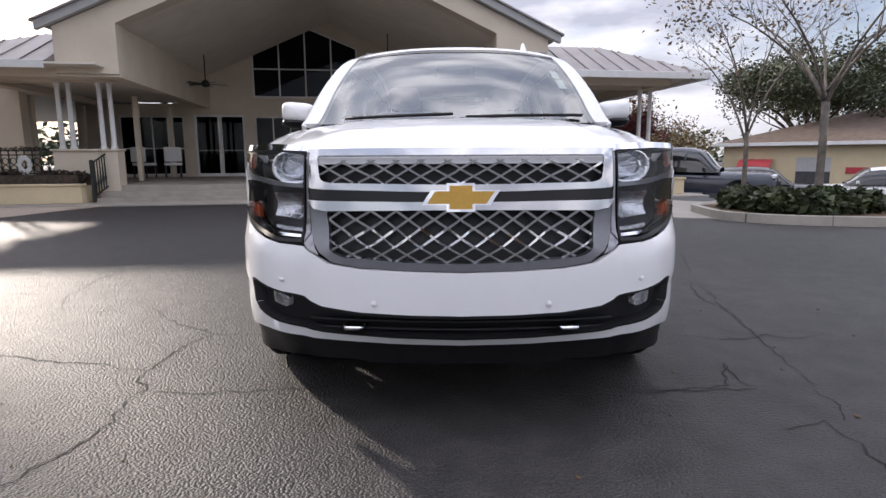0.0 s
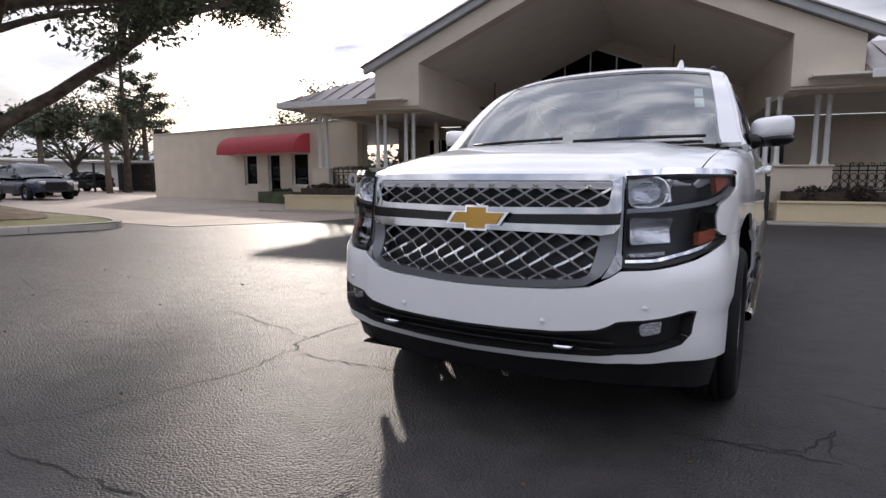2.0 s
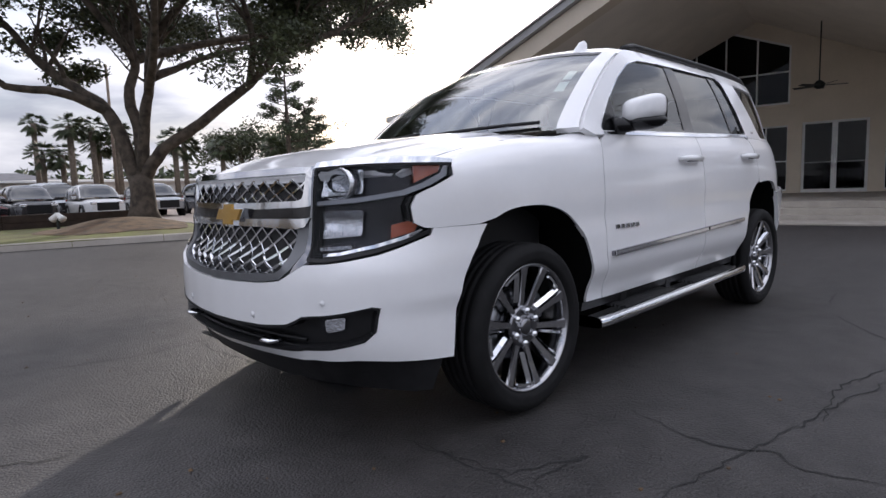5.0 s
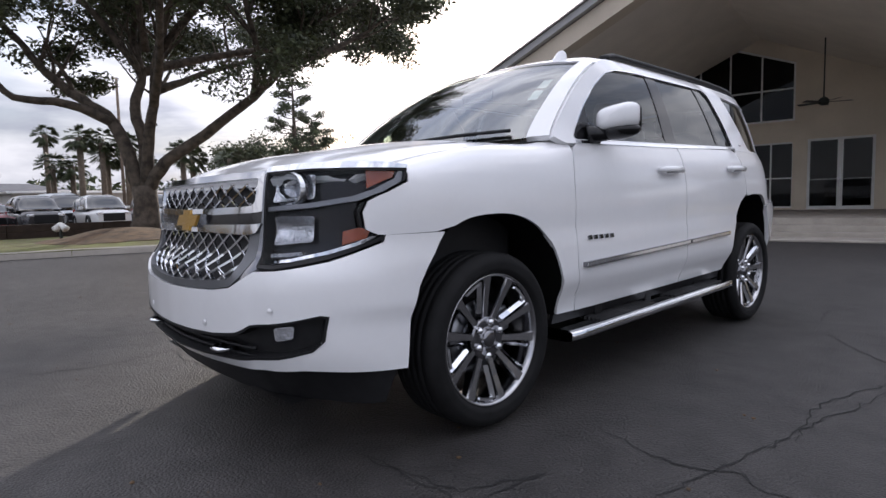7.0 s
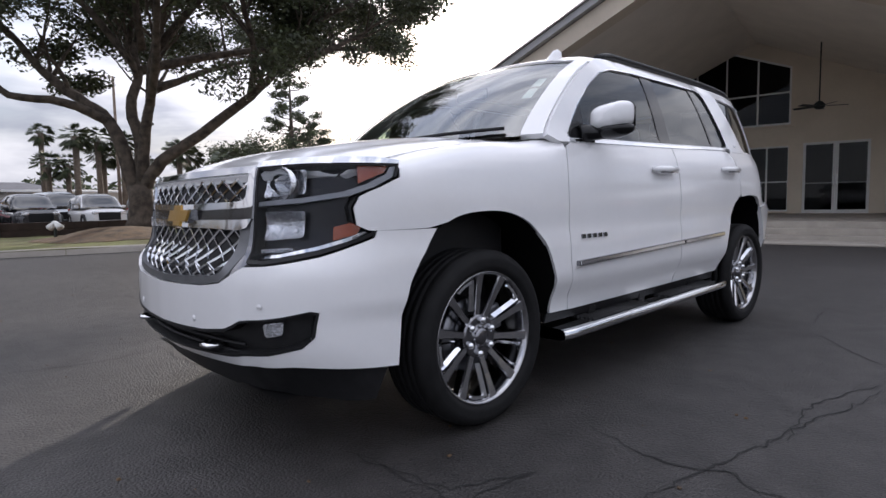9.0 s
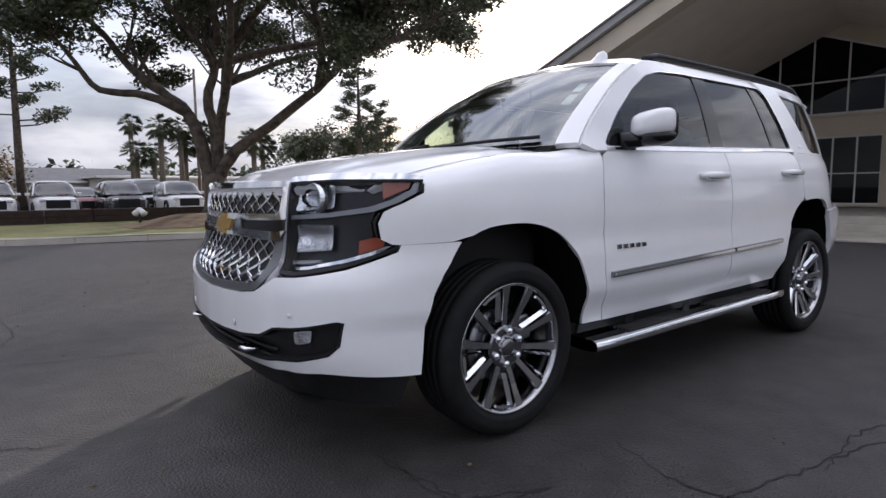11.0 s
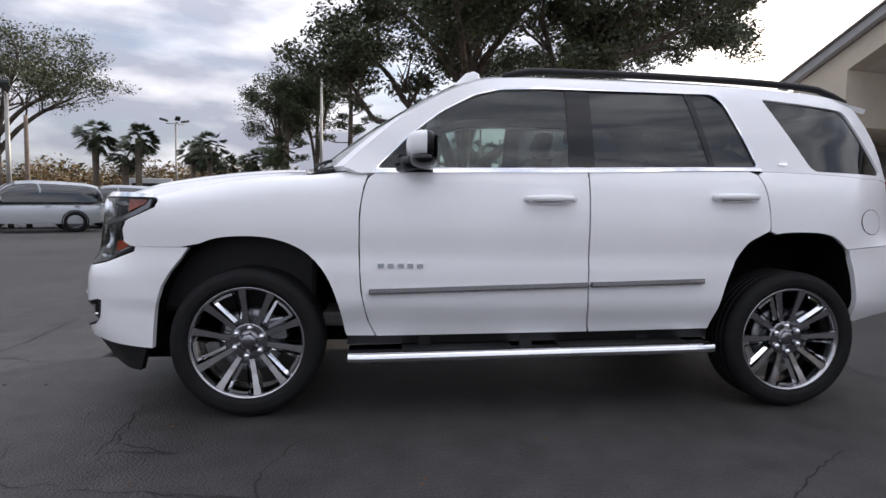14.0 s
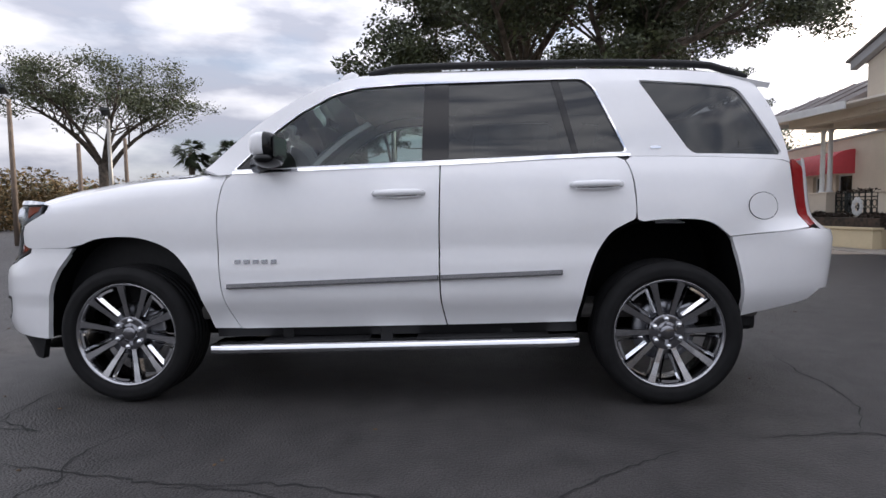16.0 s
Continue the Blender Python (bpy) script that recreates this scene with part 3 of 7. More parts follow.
    outer = [(1.47, 1.285), (1.62, 1.43), (1.78, 1.56), (1.95, 1.672), (2.12, 1.755), (2.25, 1.80), (2.45, 1.818), (2.8, 1.826), (3.3, 1.824), (3.8, 1.81), (4.2, 1.78), (4.42, 1.735), (4.47, 1.66), (4.515, 1.5), (4.55, 1.278)] + [(y, belt(y) + 0.002) for y in np.linspace(4.5, 1.55, 24)]
    part("window_surround", sheet(smooth_path(outer[:15], 3) + outer[15:], fn, 0.06, 0.03, [dlo, quarter], flip=fl), WHITE_PAINT, suv, "white pillars and roof side")
    ring = [Vector(p) for p in dlo]
    mid = sum(ring, Vector((0, 0))) / len(ring)
    inner = [tuple(p + (mid - p).normalized() * 0.011) for p in ring]
    part("window_chrome", sheet(dlo, side_fn(side, 0.001), 0.05, 0.01, [inner], flip=fl), CHROME, suv, "chrome window surround")
    f_in = side_fn(side, -0.012)
    panes = (("front_window", [(1.60, 1.25), (1.80, 1.465), (1.97, 1.60), (2.15, 1.70), (2.30, 1.74), (2.665, 1.76), (2.655, 1.26)], SIDE_GLASS, "lightly tinted front side window"),
             ("rear_window", [(2.80, 1.26), (2.80, 1.76), (3.36, 1.755), (3.47, 1.28)], PRIVACY_GLASS, "dark privacy glass of the rear door"),
             ("vent_window", [(3.50, 1.28), (3.40, 1.755), (3.53, 1.752), (3.60, 1.69), (3.76, 1.28)], PRIVACY_GLASS, "dark corner pane"),
             ("quarter_window", [(3.81, 1.738), (4.36, 1.69), (4.53, 1.31), (4.03, 1.30)], PRIVACY_GLASS, "dark rear quarter window"))
    for name, pl, gm, lb in panes:
        ob = part(name, sheet(pl, f_in, 0.08, 0.0, flip=fl), gm, suv, lb)
        ob.visible_shadow = gm is not SIDE_GLASS
    part("pillar_cover", sheet([(2.655, 1.26), (2.665, 1.762), (2.80, 1.762), (2.80, 1.26)], side_fn(side, -0.008), 0.06, 0.006, flip=fl), GLOSS_BLACK, suv, "gloss black door pillar")
    part("pillar_cover", sheet([(3.47, 1.275), (3.36, 1.758), (3.40, 1.758), (3.50, 1.275)], side_fn(side, -0.008), 0.06, 0.006, flip=fl), GLOSS_BLACK, suv, "gloss black window bar")
    # sill and running board
    part("sill", sheet([(1.49, 0.36), (3.48, 0.39), (3.47, 0.455), (1.49, 0.42)], side_fn(side, -0.02), 0.08, 0.02, flip=fl), BLACK_PLASTIC, suv, "black sill")
    bm = bmesh.new()
    xo = 1.045
    for y0, y1, z0, z1 in ((1.50, 3.47, 0.312, 0.352),):
        def deck(u, v, y0=y0, y1=y1, z0=z0, z1=z1):
            y = y0 + (y1 - y0) * u
            end = 1 - 0.10 * (max(0, 1 - u / 0.05) ** 2 + max(0, (u - 0.95) / 0.05) ** 2)
            a = 2 * math.pi * v
            return Vector((side * (0.93 + 0.115 * end * math.copysign(abs(math.cos(a)) ** 0.5, math.cos(a))), y, z0 + (z1 - z0) * u + 0.030 * math.copysign(abs(math.sin(a)) ** 0.5, math.sin(a))))
        grid(deck, 30, 20, bm, flip=fl)
    board = part("running_board", bm, CHROME, suv, "chrome running board with black treads")
    for y0, y1 in ((1.78, 2.36), (2.62, 3.32)):
        bm = bmesh.new()
        for k in range(7):
            x = 0.865 + k * 0.024
            za, zb = 0.312 + (y0 - 1.5) * 0.0203 + 0.031, 0.312 + (y1 - 1.5) * 0.0203 + 0.031
            tube(bm, [(side * x, y0, za), (side * x, y1, zb)], 0.009, 6)
        part("tread", bm, BLACK_PLASTIC, board, "ribbed black step pad", smooth=True)
    for y in (1.90, 2.45, 3.10):
        part("board_bracket", boxed(min(side * 0.80, side * 0.93), max(side * 0.80, side * 0.93), y - 0.035, y + 0.035, 0.33, 0.43, 0.008), BLACK_PLASTIC, suv)
    # wheel house liners
    for pts, yc in ((FA, 0.99), (RA, 3.936)):
        bm = bmesh.new()

        def liner(u, v, pts=pts):
            i = u * (len(pts) - 1)
            k = min(int(i), len(pts) - 2)
            y, z = (pts[k][j] + (pts[k + 1][j] - pts[k][j]) * (i - k) for j in (0, 1))
            p = body(s_of(y), z, -0.012, side)
            return Vector((p.x + (side * 0.55 - p.x) * v, y, z))
        grid(liner, 36, 4, bm, flip=fl)
        part("wheel_liner", bm, LINER, suv, "black wheel arch liner")
        part("liner_wall", boxed(min(side * 0.53, side * 0.55), max(side * 0.53, side * 0.55), pts[0][0], pts[-1][0], 0.30, 0.95), LINER, suv)
    # mirror
    base = fn(1.80, 1.33)
    mirror = part("mirror_housing", mirror_shell(side), WHITE_PAINT, suv, "white door mirror on a black arm", smooth=True)
    bm = bmesh.new()
    tube(bm, [fn(1.77, 1.305), fn(1.82, 1.308) + Vector((side * 0.05, 0, 0.002)), Vector((side * 1.03, 1.88, 1.315))], [0.055, 0.04, 0.035], 10)
    part("mirror_arm", bm, GLOSS_BLACK, mirror, "black mirror arm", smooth=True)
    bm = bmesh.new()
    bmesh.ops.create_uvsphere(bm, u_segments=16, v_segments=8, radius=1)
    for v in bm.verts:
        v.co = Vector((side * 1.062 + v.co.x * 0.122, 1.872 + v.co.y * 0.075, 1.322 + v.co.z * 0.045))
    part("mirror_base", bm, GLOSS_BLACK, mirror, "black lower mirror shell", smooth=True)
    rim = mirror_shell(side, 0.56, 1.015)
    part("mirror_rim", rim, GLOSS_BLACK, mirror, "black rear rim of the mirror", smooth=True)
    part("mirror_sail", sheet([(1.655, 1.284), (1.80, 1.452), (1.835, 1.475), (1.835, 1.285)], side_fn(side, -0.004), 0.05, 0.006, flip=fl), GLOSS_BLACK, suv, "black corner panel behind the mirror")
    part("mirror_glass", boxed(side * 1.062 - 0.095, side * 1.062 + 0.095, 1.930, 1.936, 1.33, 1.435, 0.002), GLOSS_BLACK, mirror)


def mirror_shell(side, start=0.0, grow=1.0):
    """The mirror's rounded shell, or its rear end from start on."""
    bm = bmesh.new()

    def f(u, v):
        a, b = 2 * math.pi * u, math.pi * (start + (1 - start) * v - 0.5)
        c = lambda t, e: math.copysign(abs(t) ** e, t)
        x, z, y = c(math.cos(a), 0.55), c(math.sin(a), 0.55), math.sin(b)
        r = max(0.0, math.cos(b)) ** (0.45 if y > 0 else 0.7)
        return Vector((side * (1.062 + 0.115 * grow * x * r), 1.87 + (0.065 if y > 0 else 0.085) * y * grow, 1.386 + 0.070 * grow * z * r + 0.010 * x))
    grid(f, 28, 14, bm, flip=side > 0)
    bmesh.ops.remove_doubles(bm, verts=bm.verts, dist=0.0005)
    return bm


for side in (1, -1):
    side_panels(side)

# hood, roof, glass
hood = part("hood", grid(lambda u, v: hood_pt(2 * u - 1, v), 44, 26, thick=0.03), WHITE_PAINT, suv, "white hood with a raised middle")
ROOF_EDGE = smooth_path([(2.12, 1.755), (2.25, 1.80), (2.45, 1.818), (2.8, 1.826), (3.3, 1.824), (3.8, 1.81), (4.2, 1.78), (4.42, 1.735)], 6)


def roof_pt(u, v):
    i = v * (len(ROOF_EDGE) - 1)
    k = min(int(i), len(ROOF_EDGE) - 2)
    y, z = (ROOF_EDGE[k][j] + (ROOF_EDGE[k + 1][j] - ROOF_EDGE[k][j]) * (i - k) for j in (0, 1))
    e = body(s_of(y), z, -0.001)
    w = 2 * u - 1
    lift = 0.058 * (1 - abs(w) ** 2.4) * (0.75 + 0.25 * ease(v, 0, 0.2)) + 0.012 * (1 - ease(abs(w), 0.86, 1.0))
    return Vector((w * e.x, y - 0.085 * (1 - w * w) * (1 - ease(v, 0, 0.35)) + 0.03 * (1 - w * w) * ease(v, 0.8, 1), z + lift))


part("roof", grid(roof_pt, 30, 44, thick=0.03), WHITE_PAINT, suv, "white roof panel")
PILLAR = smooth_path([(1.47, 1.285), (1.62, 1.43), (1.78, 1.56), (1.95, 1.672), (2.12, 1.755)], 6)


def screen_pt(u, v):
    i = v * (len(PILLAR) - 1)
    k = min(int(i), len(PILLAR) - 2)
    y, z = (PILLAR[k][j] + (PILLAR[k + 1][j] - PILLAR[k][j]) * (i - k) for j in (0, 1))
    e = body(s_of(y), z, -0.02)
    c = Vector((0, 1.215 + (2.035 - 1.215) * v, 1.275 + (1.815 - 1.275) * v + 0.035 * math.sin(math.pi * v)))
    w = 2 * u - 1
    f = abs(w) ** 2.6
    return Vector((w * e.x, c.y + (e.y - c.y) * f, c.z + (e.z - c.z) * f))


windshield = part("windshield", grid(lambda u, v: screen_pt(0.035 + 0.93 * u, v), 30, 16), WINDSHIELD_GLASS, suv, "large raked windshield")
windshield.visible_shadow = False
for w0, w1 in ((0.0, 0.05), (0.95, 1.0)):
    part("windshield_pillar", grid(lambda u, v: screen_pt(w0 + (w1 - w0) * u, v) + Vector((0, -0.004, 0.006)), 4, 20, thick=0.03), WHITE_PAINT, suv, "white windshield pillar")
part("windshield_frit", grid(lambda u, v: screen_pt(0.05 + 0.90 * u, 0.955 + 0.06 * v) + Vector((0, -0.002, 0.003)), 24, 2), GLOSS_BLACK, suv, "black band along the windshield's top")
part("cowl", grid(lambda u, v: Vector(((2 * u - 1) * 0.86, 1.20 + 0.07 * (2 * u - 1) ** 2 + 0.10 * v + 0.12 * v * (2 * u - 1) ** 4, 1.262 - 0.012 * (2 * u - 1) ** 2 + 0.012 * v)), 24, 3, thick=0.02), BLACK_PLASTIC, suv, "black cowl under the windshield")
for x0, x1 in ((-0.62, -0.02), (0.05, 0.72)):
    bm = bmesh.new()
    tube(bm, [screen_pt(0.5 + (x0 + (x1 - x0) * k / 6) / 1.75, 0.035 + 0.03 * k / 6) + Vector((0, -0.02, 0.012)) for k in range(7)], 0.009, 6)
    part("wiper", bm, BLACK_PLASTIC, suv, "black windshield wiper", smooth=True)
bm = bmesh.new()
for k in range(2):
    p = [screen_pt(0.885 + 0.03 * i, 0.40 + 0.15 * k + 0.12 * j) - Vector((0, -0.006, 0.006)) for i, j in ((0, 0), (1, 0), (1, 1), (0, 1))]
    bm.faces.new([bm.verts.new(q) for q in p])
part("window_sticker", bm, PAPER, suv, "pale paper sticker inside the windshield")
part("mirror_inside", boxed(-0.13, 0.13, 1.93, 1.96, 1.62, 1.69, 0.012), GLOSS_BLACK, suv, "black inside mirror")
# roof rails and fin
for side in (1, -1):
    bm = bmesh.new()
    pts = []
    for y in np.linspace(2.34, 4.38, 26):
        i = np.interp(y, [p[0] for p in ROOF_EDGE], [p[1] for p in ROOF_EDGE])
        e = body(s_of(y), float(i), 0)
        pts.append((side * (e.x - 0.045), y, float(i) + 0.046 * min(1.0, 5 * min((y - 2.30), (4.42 - y)) + 0.1)))
    tube(bm, pts, 0.021, 8)
    part("roof_rail", bm, BLACK_PLASTIC, suv, "dark grey roof rail", smooth=True)
bm = bmesh.new()


def fin(u, v):
    a = 2 * math.pi * u
    h = v
    ln = 0.085 * (1 - 0.62 * h) if h < 1 else 0
    return Vector((0.49 + 0.032 * (1 - 0.75 * h) * math.sin(a) * (1 if h < 1 else 0), 2.16 + 0.045 * h + ln * math.cos(a), 1.80 + 0.095 * h))


grid(fin, 16, 6, bm)
part("roof_antenna", bm, WHITE_PAINT, suv, "white shark-fin antenna")
# tail
part("tailgate", grid(lambda u, v: body(GIRTH - 0.95 + 1.9 * u if u < 0.5 else GIRTH - 0.95 + 1.9 * (1 - u), 0.90 + 0.40 * v, 0, 1 if u < 0.5 else -1), 24, 10), WHITE_PAINT, suv, "white tailgate")
bm = bmesh.new()
grid(lambda u, v: (lambda e: Vector(((2 * u - 1) * e.x, e.y + 0.10 * (1 - (2 * u - 1) ** 2), e.z)))(body(s_of(4.55 - 0.11 * v), 1.28 + 0.44 * v, 0)), 16, 10, bm)
part("rear_screen", bm, PRIVACY_GLASS, suv, "dark rear window")
part("spoiler", grid(lambda u, v: roof_pt(u, 0.97) + Vector((0, 0.08 * v, -0.02 * v)), 24, 3, thick=0.03), WHITE_PAINT, suv, "white roof spoiler")
for side in (1, -1):
    fl = side < 0
    ob = part("tail_lamp", sheet(rounded([(4.56, 1.30), (4.66, 1.25), (4.67, 0.945), (4.60, 0.935), (4.575, 1.05)], 0.02), lambda y, z, k=side: body(s_of(min(y, 4.655)) + max(0, y - 4.655), z, 0.004, k), 0.03, 0.03, flip=fl), RED_LENS, suv, "red tail lamp")
    ob = part("rear_bumper", sheet([(4.295, 0.47), (4.60, 0.545), (4.655, 0.60)] + [(4.655 + 0.9 * k, 0.60) for k in (0.33, 0.66, 1.02)] + [(5.57, 0.90), (4.66, 0.915), (4.60, 0.925), (4.22, 0.888), (4.245, 0.80), (4.275, 0.66)], lambda y, z, k=side: body(s_of(min(y, 4.655)) + max(0, y - 4.655), z, 0.012 if z > 0.6 else 0.012, k), 0.05, 0.03, flip=fl), WHITE_PAINT, suv, "white rear bumper")

# nose: bumper, grille, lamps
def mirrored(half):
    """An outline of the driver's half, from the middle's bottom round to its top, with its mirror image."""
    return half + [(-a, b) for a, b in half[::-1] if abs(a) > 1e-6]


SL = lambda pts: [(s_of(y), z) for y, z in pts]
lamp_bottom = [(s_of(0.49), 0.852), (s_of(0.44), 0.838), (s_of(0.36), 0.818), (s_of(0.27), 0.798), (0.86, 0.784), (0.74, 0.771), (0.655, 0.765)]
bumper_top = [(s_of(0.735), 0.8655), (s_of(0.50), 0.8655)] + [(a, b - 0.008) for a, b in lamp_bottom] + [(0.60, 0.735), (0.52, 0.690), (0.40, 0.672), (0.2, 0.664), (0, 0.660)]
intake_half = [(0, 0.385), (0.3, 0.390), (0.55, 0.405), (0.75, 0.428), (0.885, 0.455), (0.935, 0.49), (0.955, 0.585), (0.92, 0.592), (0.80, 0.566), (0.64, 0.538), (0.55, 0.505), (0.40, 0.488), (0.2, 0.482), (0, 0.480)]
low_half = [(0, 0.352), (0.3, 0.356), (0.6, 0.372), (0.85, 0.388), (1.0, 0.378), (s_of(0.50), 0.365), (s_of(0.565), 0.360), (s_of(0.580), 0.54), (s_of(0.615), 0.68), (s_of(0.655), 0.76), (s_of(0.705), 0.825)]
bumper = part("front_bumper", sheet(mirrored(low_half + bumper_top), nose_fn(0.0), 0.04, 0.03, [mirrored(intake_half)]), WHITE_PAINT, suv, "white front bumper with a dark lower intake")
part("intake", sheet(mirrored([(a * 1.01, b + (0.004 if i > 6 else -0.004)) for i, (a, b) in enumerate(intake_half)]), nose_fn(-0.045), 0.05, 0.0), BLACK_PLASTIC, bumper, "black lower intake")
part("intake_rim", sheet(mirrored(intake_half), nose_fn(0.002), 0.05, 0.05, [mirrored([(max(0, a - (0.014 if a > 0.9 else 0)), b + (0.009 if i < 5 else -0.010)) for i, (a, b) in enumerate(intake_half)])]), BLACK_PLASTIC, bumper, "black rim of the intake")
for z in (0.42, 0.45):
    bm = bmesh.new()
    tube(bm, [body(-0.62 + 1.24 * k / 20, z, -0.028) for k in range(21)], 0.007, 6)
    part("intake_bar", bm, BLACK_PLASTIC, bumper, smooth=True)
part("air_dam", sheet(mirrored([(0, 0.245), (0.4, 0.245), (0.46, 0.262), (0.75, 0.262), (0.95, 0.25), (s_of(0.42), 0.235), (s_of(0.49), 0.235), (s_of(0.53), 0.35), (s_of(0.50), 0.362), (1.0, 0.372), (0.85, 0.384), (0.6, 0.366), (0.3, 0.350), (0, 0.346)]), nose_fn(-0.02), 0.05, 0.03), BLACK_PLASTIC, suv, "black air dam under the bumper")
part("under_tray", grid(lambda u, v: Vector(((2 * u - 1) * 0.72, 0.16 + 0.5 * v, 0.25)), 6, 4), BLACK_PLASTIC, suv)
for sg in (1, -1):
    fl = sg < 0
    fog = part("fog_lamp", sheet(rounded([(0.728, 0.482), (0.806, 0.494), (0.812, 0.540), (0.722, 0.526)], 0.012), lambda s, z, k=sg: body(s, z, -0.028, k), 0.02, 0.025, flip=fl), REFLECTOR, bumper, "clear fog lamp in a black pocket")
    part("fog_lens", sheet(rounded([(0.720, 0.474), (0.814, 0.488), (0.822, 0.548), (0.714, 0.534)], 0.012), lambda s, z, k=sg: body(s, z, -0.012, k), 0.04, 0.0, flip=fl), LAMP_GLASS, fog)
    bm = bmesh.new()
    tube(bm, [body(0.40 * sg, 0.434, -0.04), body(0.395 * sg, 0.434, -0.008), body(0.405 * sg, 0.433, 0.005), body(0.455 * sg, 0.433, 0.006), body(0.465 * sg, 0.434, -0.008), body(0.46 * sg, 0.434, -0.04)], 0.009, 8)
    part("tow_hook", bm, CHROME, bumper, "chrome tow hook", smooth=True)
    for s, z in ((0.725, 0.612), (0.355, 0.520)):
        c = body(s * sg, z, 0.0015)
        n = (body(s * sg, z, 0.02) - c).normalized()
        m = Matrix.Translation(c) @ n.to_track_quat("X", "Z").to_matrix().to_4x4()
        part("parking_sensor", lathe(bmesh.new(), [(0.0, 0.0125), (0.002, 0.0125), (0.002, 0.0105), (0.001, 0.0100), (0.002, 0.0095), (0.0025, 0.0)], steps=16, m=m), WHITE_PAINT, bumper, "round parking sensor", smooth=True)

# grille
UP = rounded([(-0.592, 1.083), (-0.575, 0.985), (-0.54, 0.974), (-0.2, 0.968), (0, 0.966), (0.2, 0.968), (0.54, 0.974), (0.575, 0.985), (0.592, 1.083)], 0.018)
LOW = rounded([(-0.548, 0.872), (-0.515, 0.738), (-0.47, 0.716), (-0.25, 0.700), (0, 0.693), (0.25, 0.700), (0.47, 0.716), (0.515, 0.738), (0.548, 0.872), (0.25, 0.878), (0, 0.880), (-0.25, 0.878)], 0.018)
grille = part("grille", sheet(mirrored([(0, 0.68), (0.5, 0.70), (0.57, 0.76), (0.63, 0.9), (0.63, 1.10), (0, 1.105)]), nose_fn(-0.075), 0.08, 0.0), LAMP_BLACK, suv, "black grille with a bright diamond mesh")
CHROME_FRAME = mirrored([(0, 0.936), (0.12, 0.938), (0.25, 0.940), (0.56, 0.948), (0.62, 0.952), (0.648, 0.960), (0.655, 1.112), (0.4, 1.115), (0, 1.116)])
part("upper_surround", sheet(CHROME_FRAME, nose_fn(-0.006), 0.04, 0.045, [UP]), GRILLE_CHROME, grille, "chrome frame of the upper grille")
LOWER_FRAME = mirrored([(0, 0.664), (0.2, 0.667), (0.40, 0.676), (0.505, 0.694), (0.56, 0.735), (0.605, 0.80), (0.640, 0.905), (0.56, 0.902), (0.25, 0.899), (0, 0.898)])
part("lower_surround", sheet(LOWER_FRAME, nose_fn(-0.008), 0.04, 0.045, [LOW]), GREY_FRAME, grille, "satin grey frame of the lower grille")
part("lower_bar", sheet(mirrored([(0, 0.876), (0.25, 0.875), (0.55, 0.872), (0.60, 0.880), (0.645, 0.910), (0.56, 0.906), (0.25, 0.903), (0, 0.902)]), nose_fn(0.004), 0.03, 0.02), GRILLE_CHROME, grille, "chrome bar of the lower grille")
part("gap_strip", sheet(mirrored([(0, 0.898), (0.3, 0.901), (0.638, 0.910), (0.645, 0.955), (0.3, 0.944), (0, 0.94)]), nose_fn(-0.010), 0.05, 0.0), GLOSS_BLACK, grille, "gloss black strip")


def diamonds(outline, dx, dz, z0, off, r, material, name):
    """Slanting bars clipped to an outline, one mesh."""
    bm = bmesh.new()
    zs = [p[1] for p in outline]
    for sgn in (1, -1):
        for k in range(-14, 15):
            run, pts = [], []
            for i in range(241):
                a = -0.66 + 1.32 * i / 240
                b = z0 + sgn * (a - k * dx) * dz / dx
                pts.append((a, b) if min(zs) < b < max(zs) and inside((a, b), outline) else None)
            for p in pts + [None]:
                if p is not None:
                    run.append(p)
                elif run:
                    if len(run) > 2:
                        tube(bm, [body(q[0], q[1], off) for q in run[:: max(1, len(run) // 8)] + [run[-1]]], r, 4)
                    run = []
    return part(name, bm, material, grille, "bright diamond mesh")


diamonds(UP, 0.108, 0.058, 1.028, -0.022, 0.0062, CHROME, "upper_mesh")
diamonds(LOW, 0.108, 0.058, 0.786, -0.022, 0.0062, CHROME, "lower_mesh")
cross = [(-0.155, 0.885), (-0.058, 0.885), (-0.058, 0.858), (0.058, 0.858), (0.058, 0.885), (0.118, 0.885), (0.158, 0.953), (0.058, 0.953), (0.058, 0.988), (-0.058, 0.988), (-0.058, 0.953), (-0.118, 0.953)]
cross = [(a * 1.0, 0.921 + (b - 0.921) * 0.78) for a, b in cross]
badge = part("front_emblem", sheet(cross, nose_fn(0.016), 0.03, 0.04), CHROME, grille, "gold bar emblem with a chrome rim")
ins = [(a * 0.86 if abs(a) > 0.1 else a * 0.80, 0.922 + (b - 0.922) * 0.82) for a, b in cross]
part("emblem_face", sheet(ins, nose_fn(0.021), 0.03, 0.006), GOLD, badge, "gold enamel face")

